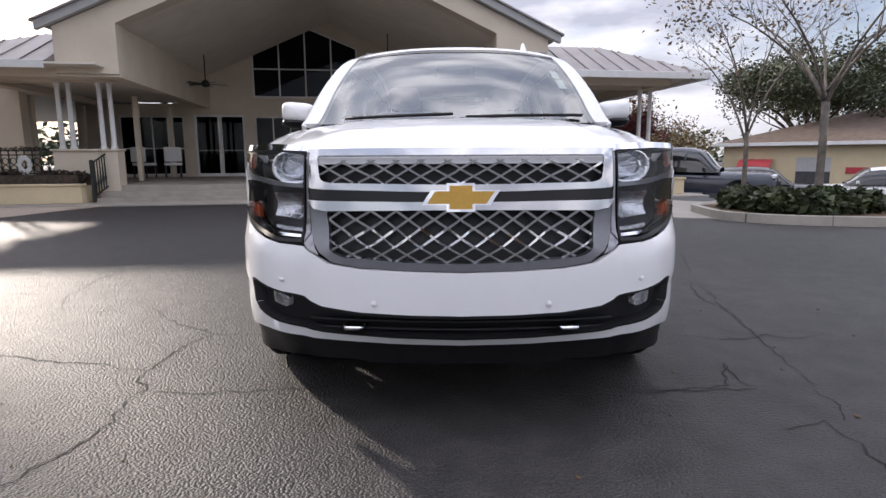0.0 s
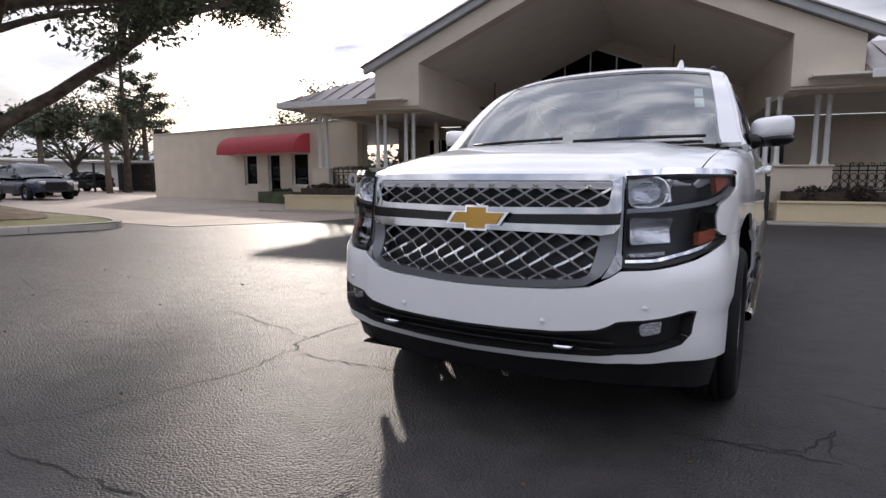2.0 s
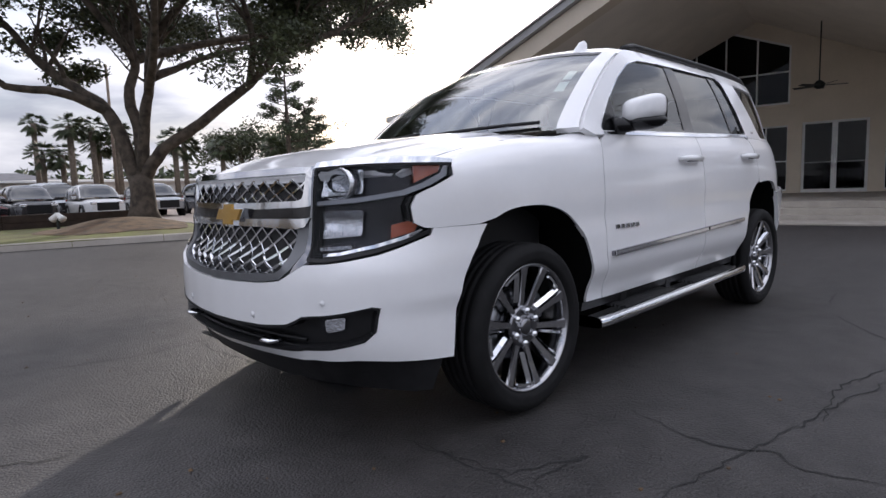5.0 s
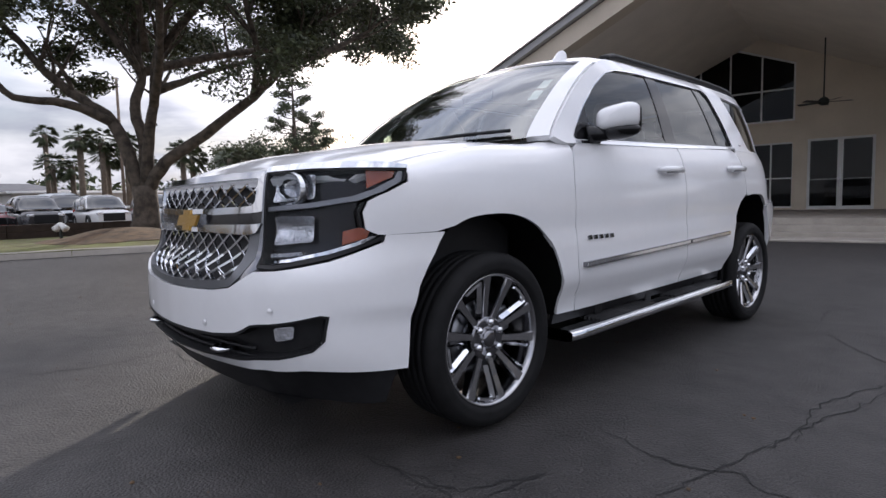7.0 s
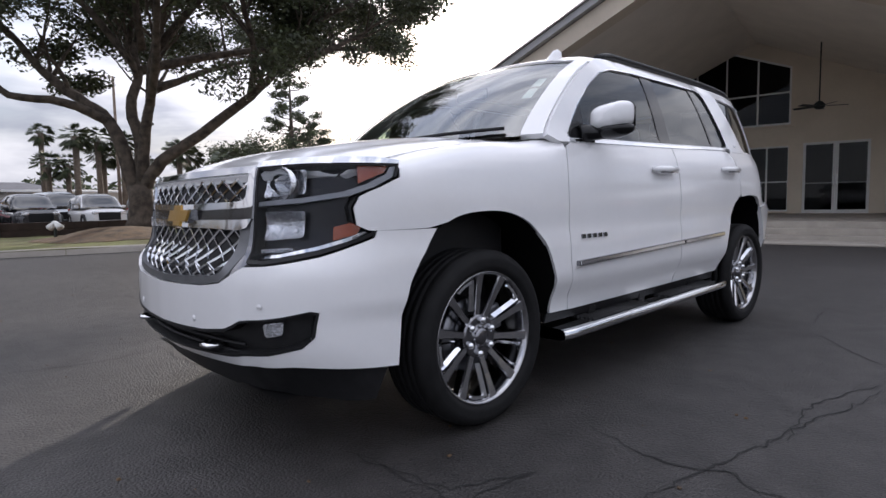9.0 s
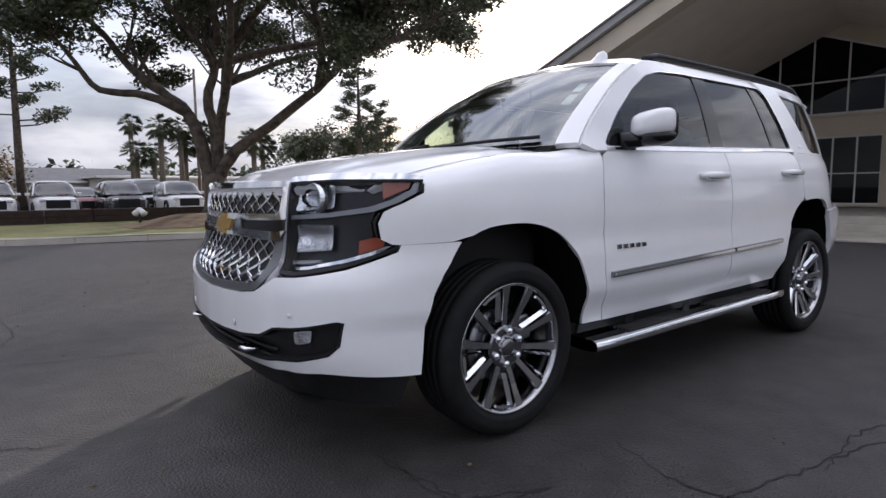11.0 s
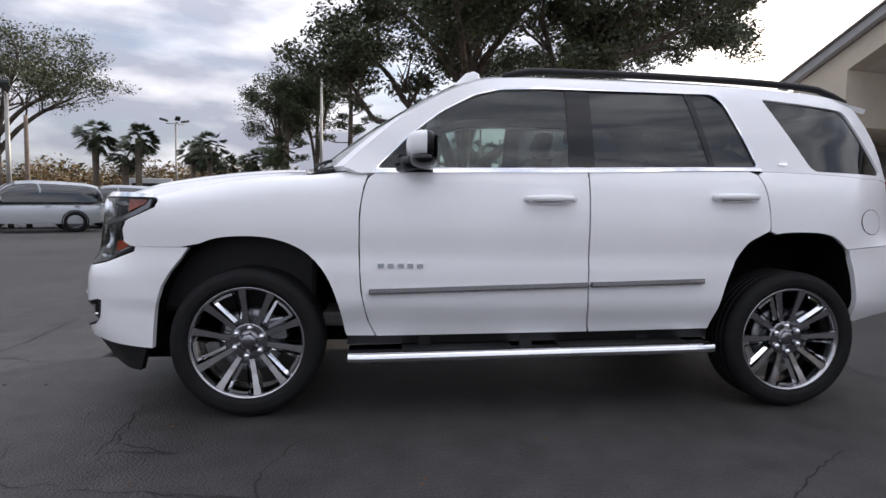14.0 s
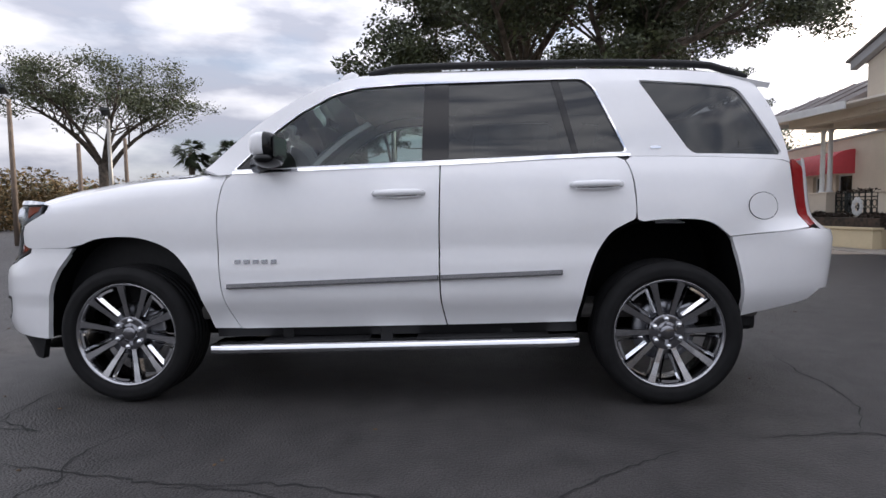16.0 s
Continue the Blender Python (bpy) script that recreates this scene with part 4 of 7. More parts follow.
# head lamps
for sg in (1, -1):
    fl = sg < 0
    fn = lambda off, k=sg: (lambda s, z: body(s, z, off, k))
    lamp_poly = [(0.665, 0.772), (0.672, 1.104), (0.80, 1.108), (s_of(0.24), 1.112), (s_of(0.585), 1.108)] + SL(LAMP_REAR[1:]) + lamp_bottom[:-1]
    lamp = part("head_lamp", sheet(lamp_poly, fn(-0.07), 0.04, 0.0, flip=fl), LAMP_TRIM, suv, "clear head lamp in a black bezel")
    inner = [(s + (0.012 if s < 0.7 else -0.010), z + (0.010 if z < 0.95 else -0.008)) for s, z in lamp_poly]
    part("bezel", sheet(lamp_poly, fn(0.001), 0.04, 0.06, [inner], flip=fl), LAMP_BLACK, lamp, "black lamp edge")
    lens = part("lamp_lens", sheet(lamp_poly, fn(-0.002), 0.05, 0.0, flip=fl), LAMP_GLASS, lamp, "clear lamp lens")
    lens.visible_shadow = False
    # chrome brow above and divider between the two chambers
    part("lamp_brow", sheet([(0.665, 1.104), (0.672, 1.128), (0.80, 1.134), (s_of(0.24), 1.140), (s_of(0.50), 1.136), (s_of(0.585), 1.126), (s_of(0.585), 1.110), (s_of(0.24), 1.113)], fn(0.006), 0.04, 0.02, flip=fl), CHROME, lamp, "chrome strip over the lamp")
    part("divider", sheet([(0.675, 0.952), (0.90, 0.962), (s_of(0.40), 0.985), (s_of(0.50), 1.018), (s_of(0.575), 1.062), (s_of(0.578), 1.10), (s_of(0.555), 1.095), (s_of(0.54), 1.065), (s_of(0.47), 1.028), (s_of(0.38), 1.002), (0.90, 0.980), (0.675, 0.968)], fn(-0.012), 0.03, 0.02, flip=fl), SATIN, lamp, "silver bar between the lamp chambers")
    part("low_strip", sheet([(0.675, 0.784), (0.80, 0.790), (s_of(0.27), 0.811), (s_of(0.40), 0.838), (s_of(0.465), 0.862), (s_of(0.45), 0.864), (s_of(0.38), 0.845), (s_of(0.26), 0.820), (0.80, 0.799), (0.675, 0.793)], fn(-0.010), 0.03, 0.02, flip=fl), CHROME, lamp, "chrome strip along the lamp's foot")
    part("turn_reflector", sheet([(s_of(0.44), 1.03), (s_of(0.535), 1.07), (s_of(0.548), 1.098), (s_of(0.44), 1.098)], fn(-0.016), 0.03, 0.02, flip=fl), AMBER, lamp, "amber reflector")
    part("turn_reflector", sheet([(s_of(0.33), 0.838), (s_of(0.43), 0.858), (s_of(0.445), 0.880), (s_of(0.405), 0.892), (s_of(0.335), 0.880)], fn(-0.016), 0.03, 0.02, flip=fl), AMBER, lamp, "amber reflector")
    c, d = body(0.805 * sg, 1.035, -0.035), body(0.80 * sg, 1.035, 0.02)
    way = Vector((0.18 * sg, -1, 0)).normalized()
    m = Matrix.Translation(c) @ way.to_track_quat("X", "Z").to_matrix().to_4x4()
    part("projector_ring", lathe(bmesh.new(), [(-0.03, 0.038), (0.005, 0.056), (0.012, 0.066), (0.010, 0.070), (-0.03, 0.072)], steps=28, m=m), REFLECTOR, lamp, "bright projector ring", smooth=True)
    part("projector", lathe(bmesh.new(), [(-0.03, 0.040), (0.012, 0.038), (0.022, 0.030), (0.030, 0.018), (0.033, 0.0)], steps=24, m=m), LAMP_GLASS, lamp, "glass projector", smooth=True)
    part("projector_back", lathe(bmesh.new(), [(-0.032, 0.042), (-0.032, 0.0)], steps=20, m=m), REFLECTOR, lamp)
    for name, s0, s1, z0, z1 in (("upper_reflector", 0.700, 0.930, 0.985, 1.088), ("reflector", 0.715, 0.915, 0.838, 0.932)):
        cs, cz = (s0 + s1) / 2, (z0 + z1) / 2
        bowl = lambda a, b, k=sg, cs=cs, cz=cz, hs=(s1 - s0) / 2, hz=(z1 - z0) / 2: body(a, b, -0.066 + 0.038 * min(1.0, 0.6 * (round((a - cs) / hs * 4) / 4) ** 2 + 0.6 * ((b - cz) / hz) ** 2), k)
        part(name, sheet(rounded([(s0, z0), (s1, z0 + 0.010), (s1 + 0.012, z1), (s0 + 0.004, z1)], 0.02), bowl, 0.012, 0.0, flip=fl), REFLECTOR, lamp, "bright faceted reflector bowl")
    bm = bmesh.new()
    for k in range(9):
        a = 0.70 + 0.02 * k
        p = body(a * sg, 0.806 + 0.001 * k, -0.03)
        box(bm, p.x - 0.007, p.x + 0.007, p.y - 0.006, p.y + 0.006, p.z - 0.006, p.z + 0.006)
    part("marker_row", bm, REFLECTOR, lamp)
    # chrome cheek between grille and lamp
    part("grille_cheek", sheet([(0.612, 0.80), (0.652, 0.775), (0.658, 1.10), (0.640, 1.10), (0.640, 0.95)], fn(-0.004), 0.03, 0.03, flip=fl), DARK_CHROME, grille, "dark chrome cheek")

for sg in (1, -1):
    part("grille_corner", sheet([(0.560, 0.722), (0.60, 0.738), (0.662, 0.770), (0.668, 0.806), (0.608, 0.806)], lambda s, z, k=sg: body(s, z, -0.010, k), 0.03, 0.03, flip=sg < 0), DARK_CHROME, grille, "dark chrome corner under the cheek")

# side badge bars (lettering replaced by plain bars)
for side in (1, -1):
    for k in range(5):
        y = 1.650 + k * 0.050
        part("badge_bar", sheet([(y, 0.778), (y + 0.030, 0.779), (y + 0.030, 0.800), (y, 0.799)], side_fn(side, 0.006), 0.02, 0.008, flip=side < 0), DARK_CHROME, suv, "chrome badge bar")
    part("badge_bar", sheet([(3.86, 1.352), (3.91, 1.352), (3.91, 1.366), (3.86, 1.366)], side_fn(side, 0.006), 0.02, 0.006, flip=side < 0), CHROME, suv, "small chrome badge bar")


# wheels
def make_wheel():
    w = new("wheel")
    w.parent = suv
    w["label"] = "chrome ten-spoke wheel with a black tyre"
    tyre = [(-0.10, 0.285), (-0.135, 0.30), (-0.140, 0.33), (-0.130, 0.360), (-0.110, 0.375)]
    for x in (-0.09, -0.05, -0.01, 0.03, 0.07):
        tyre += [(x - 0.013, 0.380), (x - 0.012, 0.372), (x - 0.004, 0.372), (x - 0.003, 0.380)]
    tyre += [(0.098, 0.378), (0.115, 0.369), (0.130, 0.350), (0.134, 0.335), (0.130, 0.318), (0.131, 0.312), (0.126, 0.300), (0.112, 0.290), (0.10, 0.285)]
    part("tyre", lathe(bmesh.new(), tyre, steps=72), RUBBER, w, "black low-profile tyre", smooth=True)
    rim = [(0.100, 0.287), (0.112, 0.289), (0.114, 0.283), (0.108, 0.276), (0.085, 0.268), (0.04, 0.262), (-0.09, 0.268), (-0.10, 0.285)]
    part("rim", lathe(bmesh.new(), rim, steps=72), SPOKE_METAL, w, "polished rim lip", smooth=True)
    for k in range(10):
        a = 2 * math.pi * (k + 0.5) / 10
        bm = bmesh.new()
        cols = []
        for r, half, x, deep in ((0.070, 0.017, 0.066, 0.045), (0.105, 0.016, 0.071, 0.05), (0.17, 0.017, 0.082, 0.05), (0.235, 0.020, 0.096, 0.045), (0.274, 0.025, 0.104, 0.04)):
            lean = 0.012 * (1 if k % 2 else -1) * (r - 0.055) / 0.2
            ring = [(-half, x - deep), (-half, x - 0.010), (-half * 0.80, x), (half * 0.80, x), (half, x - 0.010), (half, x - deep)]
            cols.append([bm.verts.new((h, r * math.cos(a) - (t + lean) * math.sin(a), r * math.sin(a) + (t + lean) * math.cos(a))) for t, h in ring])
        for p, q in zip(cols, cols[1:]):
            for i in range(5):
                bm.faces.new((p[i], q[i], q[i + 1], p[i + 1]))
        part("spoke", bm, SPOKE_METAL, w, "dark chrome spoke")
    for k in range(5):
        ends = [2 * math.pi * (2 * k + q) / 10 for q in (0.5, 1.5)]
        for a, sg in zip(ends, (1, -1)):
            bm, rows = bmesh.new(), []
            for r, half, x in ((0.118, 0.016, 0.064), (0.17, 0.017, 0.075), (0.235, 0.020, 0.089), (0.262, 0.023, 0.095)):
                pair = []
                for t, h in ((half + 0.001, x + 0.004), (half + 0.016, x - 0.012)):
                    t *= sg
                    pair.append(bm.verts.new((h, r * math.cos(a) - t * math.sin(a), r * math.sin(a) + t * math.cos(a))))
                rows.append(pair)
            for p, q in zip(rows, rows[1:]):
                bm.faces.new((p[0], q[0], q[1], p[1]))
            part("spoke_insert", bm, CHROME, w, "bright insert between two spokes")
        bm = bmesh.new()
        tube(bm, [(0.094, 0.259 * math.cos(a), 0.259 * math.sin(a)) for a in (ends[0] + 0.15 + 0.33 * i / 6 for i in range(7))], 0.009, 4)
        part("spoke_insert", bm, CHROME, w, "bright insert along the rim")
    part("hub", lathe(bmesh.new(), [(0.01, 0.100), (0.060, 0.098), (0.070, 0.093), (0.072, 0.086), (0.069, 0.060), (0.069, 0.042), (0.080, 0.040), (0.088, 0.035), (0.091, 0.024), (0.092, 0.0)], steps=36), DARK_CHROME, w, "dark chrome hub with a round cap", smooth=True)
    for k in range(6):
        a = 2 * math.pi * (k + 0.25) / 6
        m = Matrix.Translation((0.071, 0.073 * math.cos(a), 0.073 * math.sin(a)))
        part("lug_nut", lathe(bmesh.new(), [(0.0, 0.0175), (0.012, 0.0165), (0.020, 0.012), (0.024, 0.005), (0.0245, 0.0)], steps=12, m=m), CHROME, w, smooth=True)
    part("brake_disc", lathe(bmesh.new(), [(-0.02, 0.075), (0.01, 0.08), (0.012, 0.165), (-0.012, 0.168), (-0.014, 0.08)], steps=40), SATIN, w, "grey brake disc", smooth=True)
    part("brake_caliper", boxed(-0.03, 0.035, 0.09, 0.19, -0.02, 0.10, 0.015), SATIN, w)
    return w


wheel = make_wheel()
wheel.matrix_local = pose(0.872, 0.997, 0.385, 8, 0, 0)
for sd, y, turn in ((1, 3.943, 20), (-1, 0.997, 10), (-1, 3.943, 31)):
    cp = copy_thing(wheel, pose(0.872 * sd, y, 0.385, turn, 0, 0 if sd > 0 else 180))
    cp.parent = suv
# underbody, cabin
part("underbody", boxed(-0.53, 0.53, 0.55, 4.5, 0.30, 0.42, 0.03), BLACK_PLASTIC, suv)
part("cabin_floor", boxed(-0.84, 0.84, 1.35, 4.4, 0.44, 0.52, 0.02), INTERIOR, suv)
part("engine_bulkhead", boxed(-0.80, 0.80, 0.42, 1.32, 0.5, 1.06, 0.03), BLACK_PLASTIC, suv)
part("dashboard", grid(lambda u, v: Vector(((2 * u - 1) * 0.80, 1.36 + 0.55 * v, 1.24 + 0.03 * math.sin(math.pi * v) - 0.42 * ease(v, 0.75, 1.0))), 16, 10, thick=0.04), INTERIOR, suv, "dark dashboard")
part("headliner", grid(lambda u, v: roof_pt(0.04 + 0.92 * u, 0.03 + 0.94 * v) + Vector((0, 0, -0.045)), 10, 16), SEAT, suv, "beige headliner")
bm = bmesh.new()
tube(bm, [(0.40 + 0.18 * math.cos(a), 2.02 - 0.07 * math.sin(a), 1.16 + 0.17 * math.sin(a)) for a in np.linspace(0, 2 * math.pi, 29)], 0.016, 8)
tube(bm, [(0.25, 2.02, 1.16), (0.40, 1.99, 1.15), (0.55, 2.02, 1.16)], 0.025, 8)
part("steering_wheel", bm, INTERIOR, suv, "dark steering wheel", smooth=True)
for x in (0.42, -0.42):
    for y, hr in ((2.45, 0.13), (3.35, 0.12)):
        bm = bmesh.new()
        box(bm, x - 0.26, x + 0.26, y - 0.28, y + 0.25, 0.70, 0.86, 0.05)
        box(bm, x - 0.25, x + 0.25, 0, 0.16, 0, 0.66, 0.06, Matrix.Translation((0, y + 0.18, 0.84)) @ Matrix.Rotation(radians(-14), 4, "X"))
        box(bm, x - hr, x + hr, 0, 0.11, 0.68, 0.86, 0.04, Matrix.Translation((0, y + 0.18, 0.84)) @ Matrix.Rotation(radians(-14), 4, "X"))
        part("car_seat", bm, SEAT, suv, "tan leather seat", smooth=True)

# true proportions along the body, between the fixed axles
STRETCH_FROM = [-0.2, 0.0, 0.06, 0.2, 0.49, 0.585, 0.99, 1.5, 2.41, 2.67, 3.45, 3.94, 4.055, 4.295, 4.375, 4.49, 4.56, 4.86, 5.2]
STRETCH_TO = [-0.21, -0.008, 0.08, 0.205, 0.445, 0.552, 0.997, 1.503, 2.405, 2.67, 3.448, 3.945, 4.075, 4.33, 4.44, 4.60, 4.68, 4.97, 5.32]
STRETCH = spline(STRETCH_FROM, STRETCH_TO)
NOSE_X, NOSE_DX = [0, 0.16, 0.355, 0.43, 0.59, 0.66, 0.71, 0.88, 0.94, 1.05], [0, -0.004, -0.022, -0.010, -0.005, -0.034, -0.004, 0.012, 0.012, 0.0]
NOSE_Z, NOSE_DZ = [0.2, 0.42, 0.53, 0.62, 0.77, 0.92, 1.08, 1.13, 1.3], [0.0, 0.0, 0.012, -0.006, -0.014, 0.012, 0.008, 0.0, 0.0]
STRETCH_Y = np.linspace(-0.2, 5.2, 600)
STRETCH_V = np.array([STRETCH(float(q)) for q in STRETCH_Y])
for ob in suv.children_recursive:
    if ob.type != "MESH" or ob.parent.name.startswith("wheel") and ob.parent.type == "EMPTY":
        continue
    co = np.empty(len(ob.data.vertices) * 3, dtype=np.float32)
    ob.data.vertices.foreach_get("co", co)
    co[1::3] = np.interp(co[1::3], STRETCH_Y, STRETCH_V)
    aft = np.clip((co[1::3] - 4.1) / 0.7, 0, 1)
    co[0::3] *= 1 - 0.06 * aft * aft * (3 - 2 * aft)
    near = np.clip((0.95 - co[1::3]) / 0.5, 0, 1)
    near = near * near * (3 - 2 * near)
    co[0::3] += near * np.sign(co[0::3]) * np.interp(np.abs(co[0::3]), NOSE_X, NOSE_DX)
    fore = np.clip((1.3 - co[1::3]) / 0.8, 0, 1)
    co[2::3] += fore * fore * (3 - 2 * fore) * np.interp(co[2::3], NOSE_Z, NOSE_DZ)
    ob.data.vertices.foreach_set("co", co)
    ob.data.update()

# ---- ground ----
def fall(x, y):
    """The lot falls away behind the right of the building."""
    d = 0.45 * x + 0.89 * y
    return -0.075 * max(0.0, d - 13.0) * ease(x, 3.5, 7.0) if x > 3.5 else 0.0


def ground_sheet():
    bm = bmesh.new()
    xs = [-700, -250, -120, -60, -35] + [x * 2.0 for x in range(-14, 25)] + [60, 90, 200, 700]
    vs = [[bm.verts.new((x, y, max(-4.0, fall(x, y)))) for y in xs] for x in xs]
    for i in range(len(xs) - 1):
        for j in range(len(xs) - 1):
            bm.faces.new((vs[i][j], vs[i + 1][j], vs[i + 1][j + 1], vs[i][j + 1]))
    return bm


whole("ground", ground_sheet(), ASPHALT, "dark worn asphalt of the car park", "ground", kind="structure")


def cracks():
    """Thin open cracks, wandering between fixed ends."""
    bm = bmesh.new()
    rng = random.Random(4)
    lines = [[(-2.1, -1.4), (-1.8, -1.0), (-1.66, -0.8), (-1.56, -0.4), (-1.47, -0.1), (-1.45, 0.1), (-1.5, 0.3), (-1.48, 0.45), (-1.6, 0.6), (-1.6, 0.84), (-1.58, 1.15), (-1.5, 1.32), (-1.8, 1.5), (-2.5, 2.2)],
             [(-2.9, 1.0), (-2.2, 0.84), (-1.93, 0.8), (-1.6, 0.68)], [(-1.5, 1.32), (-1.1, 1.3)], [(-1.5, 0.42), (-1.0, 0.42), (-0.6, 0.5)],
             [(-2.9, 1.9), (-3.1, 2.3), (-3.25, 3.0), (-3.2, 3.9)], [(2.1, 2.7), (1.95, 2.0), (1.85, 1.4), (1.74, 0.83), (1.7, 0.5)],
             [(0.8, 0.42), (1.05, 0.45), (1.28, 0.49), (1.4, 0.8), (1.37, 0.5), (1.5, 0.46)], [(1.3, 0.05), (1.5, 0.13), (1.5, -0.1), (1.48, -0.35)], [(1.66, 0.45), (1.66, 0.27), (1.58, 0.13)],
             [(-1.9, -1.2), (-1.5, -1.12), (-1.2, -1.08), (-0.8, -1.05), (-0.5, -1.05), (-0.25, -1.06), (0.2, -1.2)], [(-0.26, -1.06), (-0.22, -0.85), (-0.1, -0.6)],
             [(1.3, 1.3), (1.49, 1.23), (1.69, 1.19), (1.9, 1.28), (2.0, 1.2), (2.3, 1.3)], [(1.55, 3.8), (1.75, 3.5), (1.95, 3.25), (2.2, 3.1)],
             [(1.94, 1.7), (1.88, 2.13), (1.96, 2.46), (2.06, 2.79)], [(-0.2, 5.0), (0.3, 4.95), (0.66, 4.96), (1.0, 4.9), (1.3, 4.7)], [(1.4, 4.2), (1.33, 4.7), (1.5, 5.0)],
             [(1.4, 0.46), (1.2, 0.45), (0.78, 0.41)], [(-5.0, 4.0), (-3.9, 3.4), (-3.2, 3.9)], [(-6.5, 1.0), (-5.2, 0.6), (-4.3, 0.9), (-2.9, 1.0)], [(2.6, 4.4), (2.4, 3.7), (2.2, 3.1)], [(-4.4, -0.4), (-3.4, -0.9), (-2.6, -0.8), (-1.8, -1.0)]]
    for ln in lines:
        pts = []
        for a, b in zip(ln, ln[1:]):
            n = max(2, int(math.hypot(b[0] - a[0], b[1] - a[1]) / 0.05))
            for k in range(n):
                t = k / n
                w = 0.018 * (1 if k else 0)
                pts.append((a[0] + (b[0] - a[0]) * t + rng.uniform(-w, w), a[1] + (b[1] - a[1]) * t + rng.uniform(-w, w)))
        pts.append(ln[-1])
        last = None
        for i, p in enumerate(pts):
            q, r = pts[min(i + 1, len(pts) - 1)], pts[max(i - 1, 0)]
            d = Vector((q[0] - r[0], q[1] - r[1])).normalized()
            h = rng.uniform(0.0022, 0.0062) * (0.3 + 0.7 * math.sin(math.pi * (i + 0.5) / len(pts)))
            pair = [bm.verts.new((p[0] - d.y * h * k, p[1] + d.x * h * k, 0.003)) for k in (1, -1)]
            if last:
                bm.faces.new((last[0], last[1], pair[1], pair[0]))
            last = pair
    return bm


whole("asphalt_cracks", cracks(), CRACK, "thin dark cracks in the asphalt", "cracks", kind="stuff")


def pebbles():
    bm = bmesh.new()
    rng = random.Random(9)
    for _ in range(160):
        x, y = rng.uniform(-6, 5), rng.uniform(-2.0, 6.5)
        r = rng.uniform(0.004, 0.013)
        bmesh.ops.create_icosphere(bm, subdivisions=1, radius=r, matrix=Matrix.Translation((x, y, r * 0.3)) @ Matrix.Diagonal((1, rng.uniform(0.6, 1.4), 0.5, 1)))
    return bm


whole("ground_litter", pebbles(), MULCH, "small stones and leaf bits on the asphalt", "litter", kind="stuff")


def flat(outline, z, thick=0.02, step=1.2, wave=0.0):
    bm = sheet(outline, lambda a, b: Vector((a, b, z + (wave * noise.noise((a * 0.6, b * 0.6, 3.1)) if wave else 0))), step, thick)
    return bm


whole("driveway", flat([(-40, 5.6), (-10.2, 5.6), (-8.6, 8.2), (-8.2, 11.0), (-14, 16), (-28, 18), (-34, 30), (-60, 30), (-60, 12)], 0.012, 0.012), DRIVE, "pale tan concrete drive beside the building", "driveway", kind="structure")
ISLAND = rounded([(-10.8, 4.9), (-11.5, 3.0), (-12.0, 0.6), (-12.2, -0.9), (-13.3, -2.2), (-16.0, -5.0), (-19.8, -8.0), (-21.0, -7.6), (-20.3, -3.0), (-20.5, 2.0), (-20.9, 5.4), (-18.4, 6.1), (-12.4, 5.5)], 0.9, 6)


def island_z(x, y):
    d = math.hypot((x + 15.3) / 3.6, (y - 3.5) / 2.2)
    return 0.13 + 0.34 * (1 - ease(d, 0.1, 1.0)) + 0.02 * noise.noise((x, y, 0))


whole("lawn_island", sheet(ISLAND, lambda a, b: Vector((a, b, island_z(a, b))), 0.5, 0.2), GRASS, "dry green grass on a kerbed island", "lawn", kind="structure")
whole("leaf_mound", sheet(rounded([(-12.3, 4.2), (-13.2, 1.9), (-15.9, 1.2), (-18.3, 2.4), (-18.2, 5.0), (-15.3, 5.1)], 1.0, 6), lambda a, b: Vector((a, b, island_z(a, b) + 0.015)), 0.4, 0.05), MULCH, "brown leaf litter mounded round the oak", "mulch", kind="structure")


def kerb(outline, width=0.16, h=0.15, closed=True):
    """Kerb stones along an outline, one mesh a stone."""
    stones = []
    pts = dense(outline, 0.25, closed)
    cyc = pts + pts[:1] if closed else pts
    run = []
    for a, b in zip(cyc, cyc[1:]):
        run.append((a, b))
        if len(run) == 6:
            stones.append(run)
            run = []
    if run:
        stones.append(run)
    return stones


def kerb_mesh(run, width, h):
    bm = bmesh.new()
    pts = [run[0][0]] + [r[1] for r in run]
    rows = []
    for i, p in enumerate(pts):
        q, r = pts[min(i + 1, len(pts) - 1)], pts[max(i - 1, 0)]
        d = Vector((q[0] - r[0], q[1] - r[1])).normalized()
        n = Vector((d.y, -d.x))
        sh = 0.006 if i in (0, len(pts) - 1) else 0
        z0 = fall(*p) - 0.02
        rows.append([bm.verts.new((p[0] + n.x * o - d.x * sh * (1 if i else -1), p[1] + n.y * o - d.y * sh * (1 if i else -1), z0 + z)) for o, z in ((0.02, 0), (0, h - 0.03), (-0.03, h), (-width, h), (-width, 0))])
    for a, b in zip(rows, rows[1:]):
        for k in range(4):
            bm.faces.new((a[k], b[k], b[k + 1], a[k + 1]))
    bm.faces.new(rows[0]), bm.faces.new(rows[-1][::-1])
    return bm


def add_kerb(name, outline, label, closed=True):
    k = thing(name, label, "kerb", kind="structure")
    for run in kerb(outline, closed=closed):
        part("kerb_stone", kerb_mesh(run, 0.17, 0.17), CONCRETE, k)


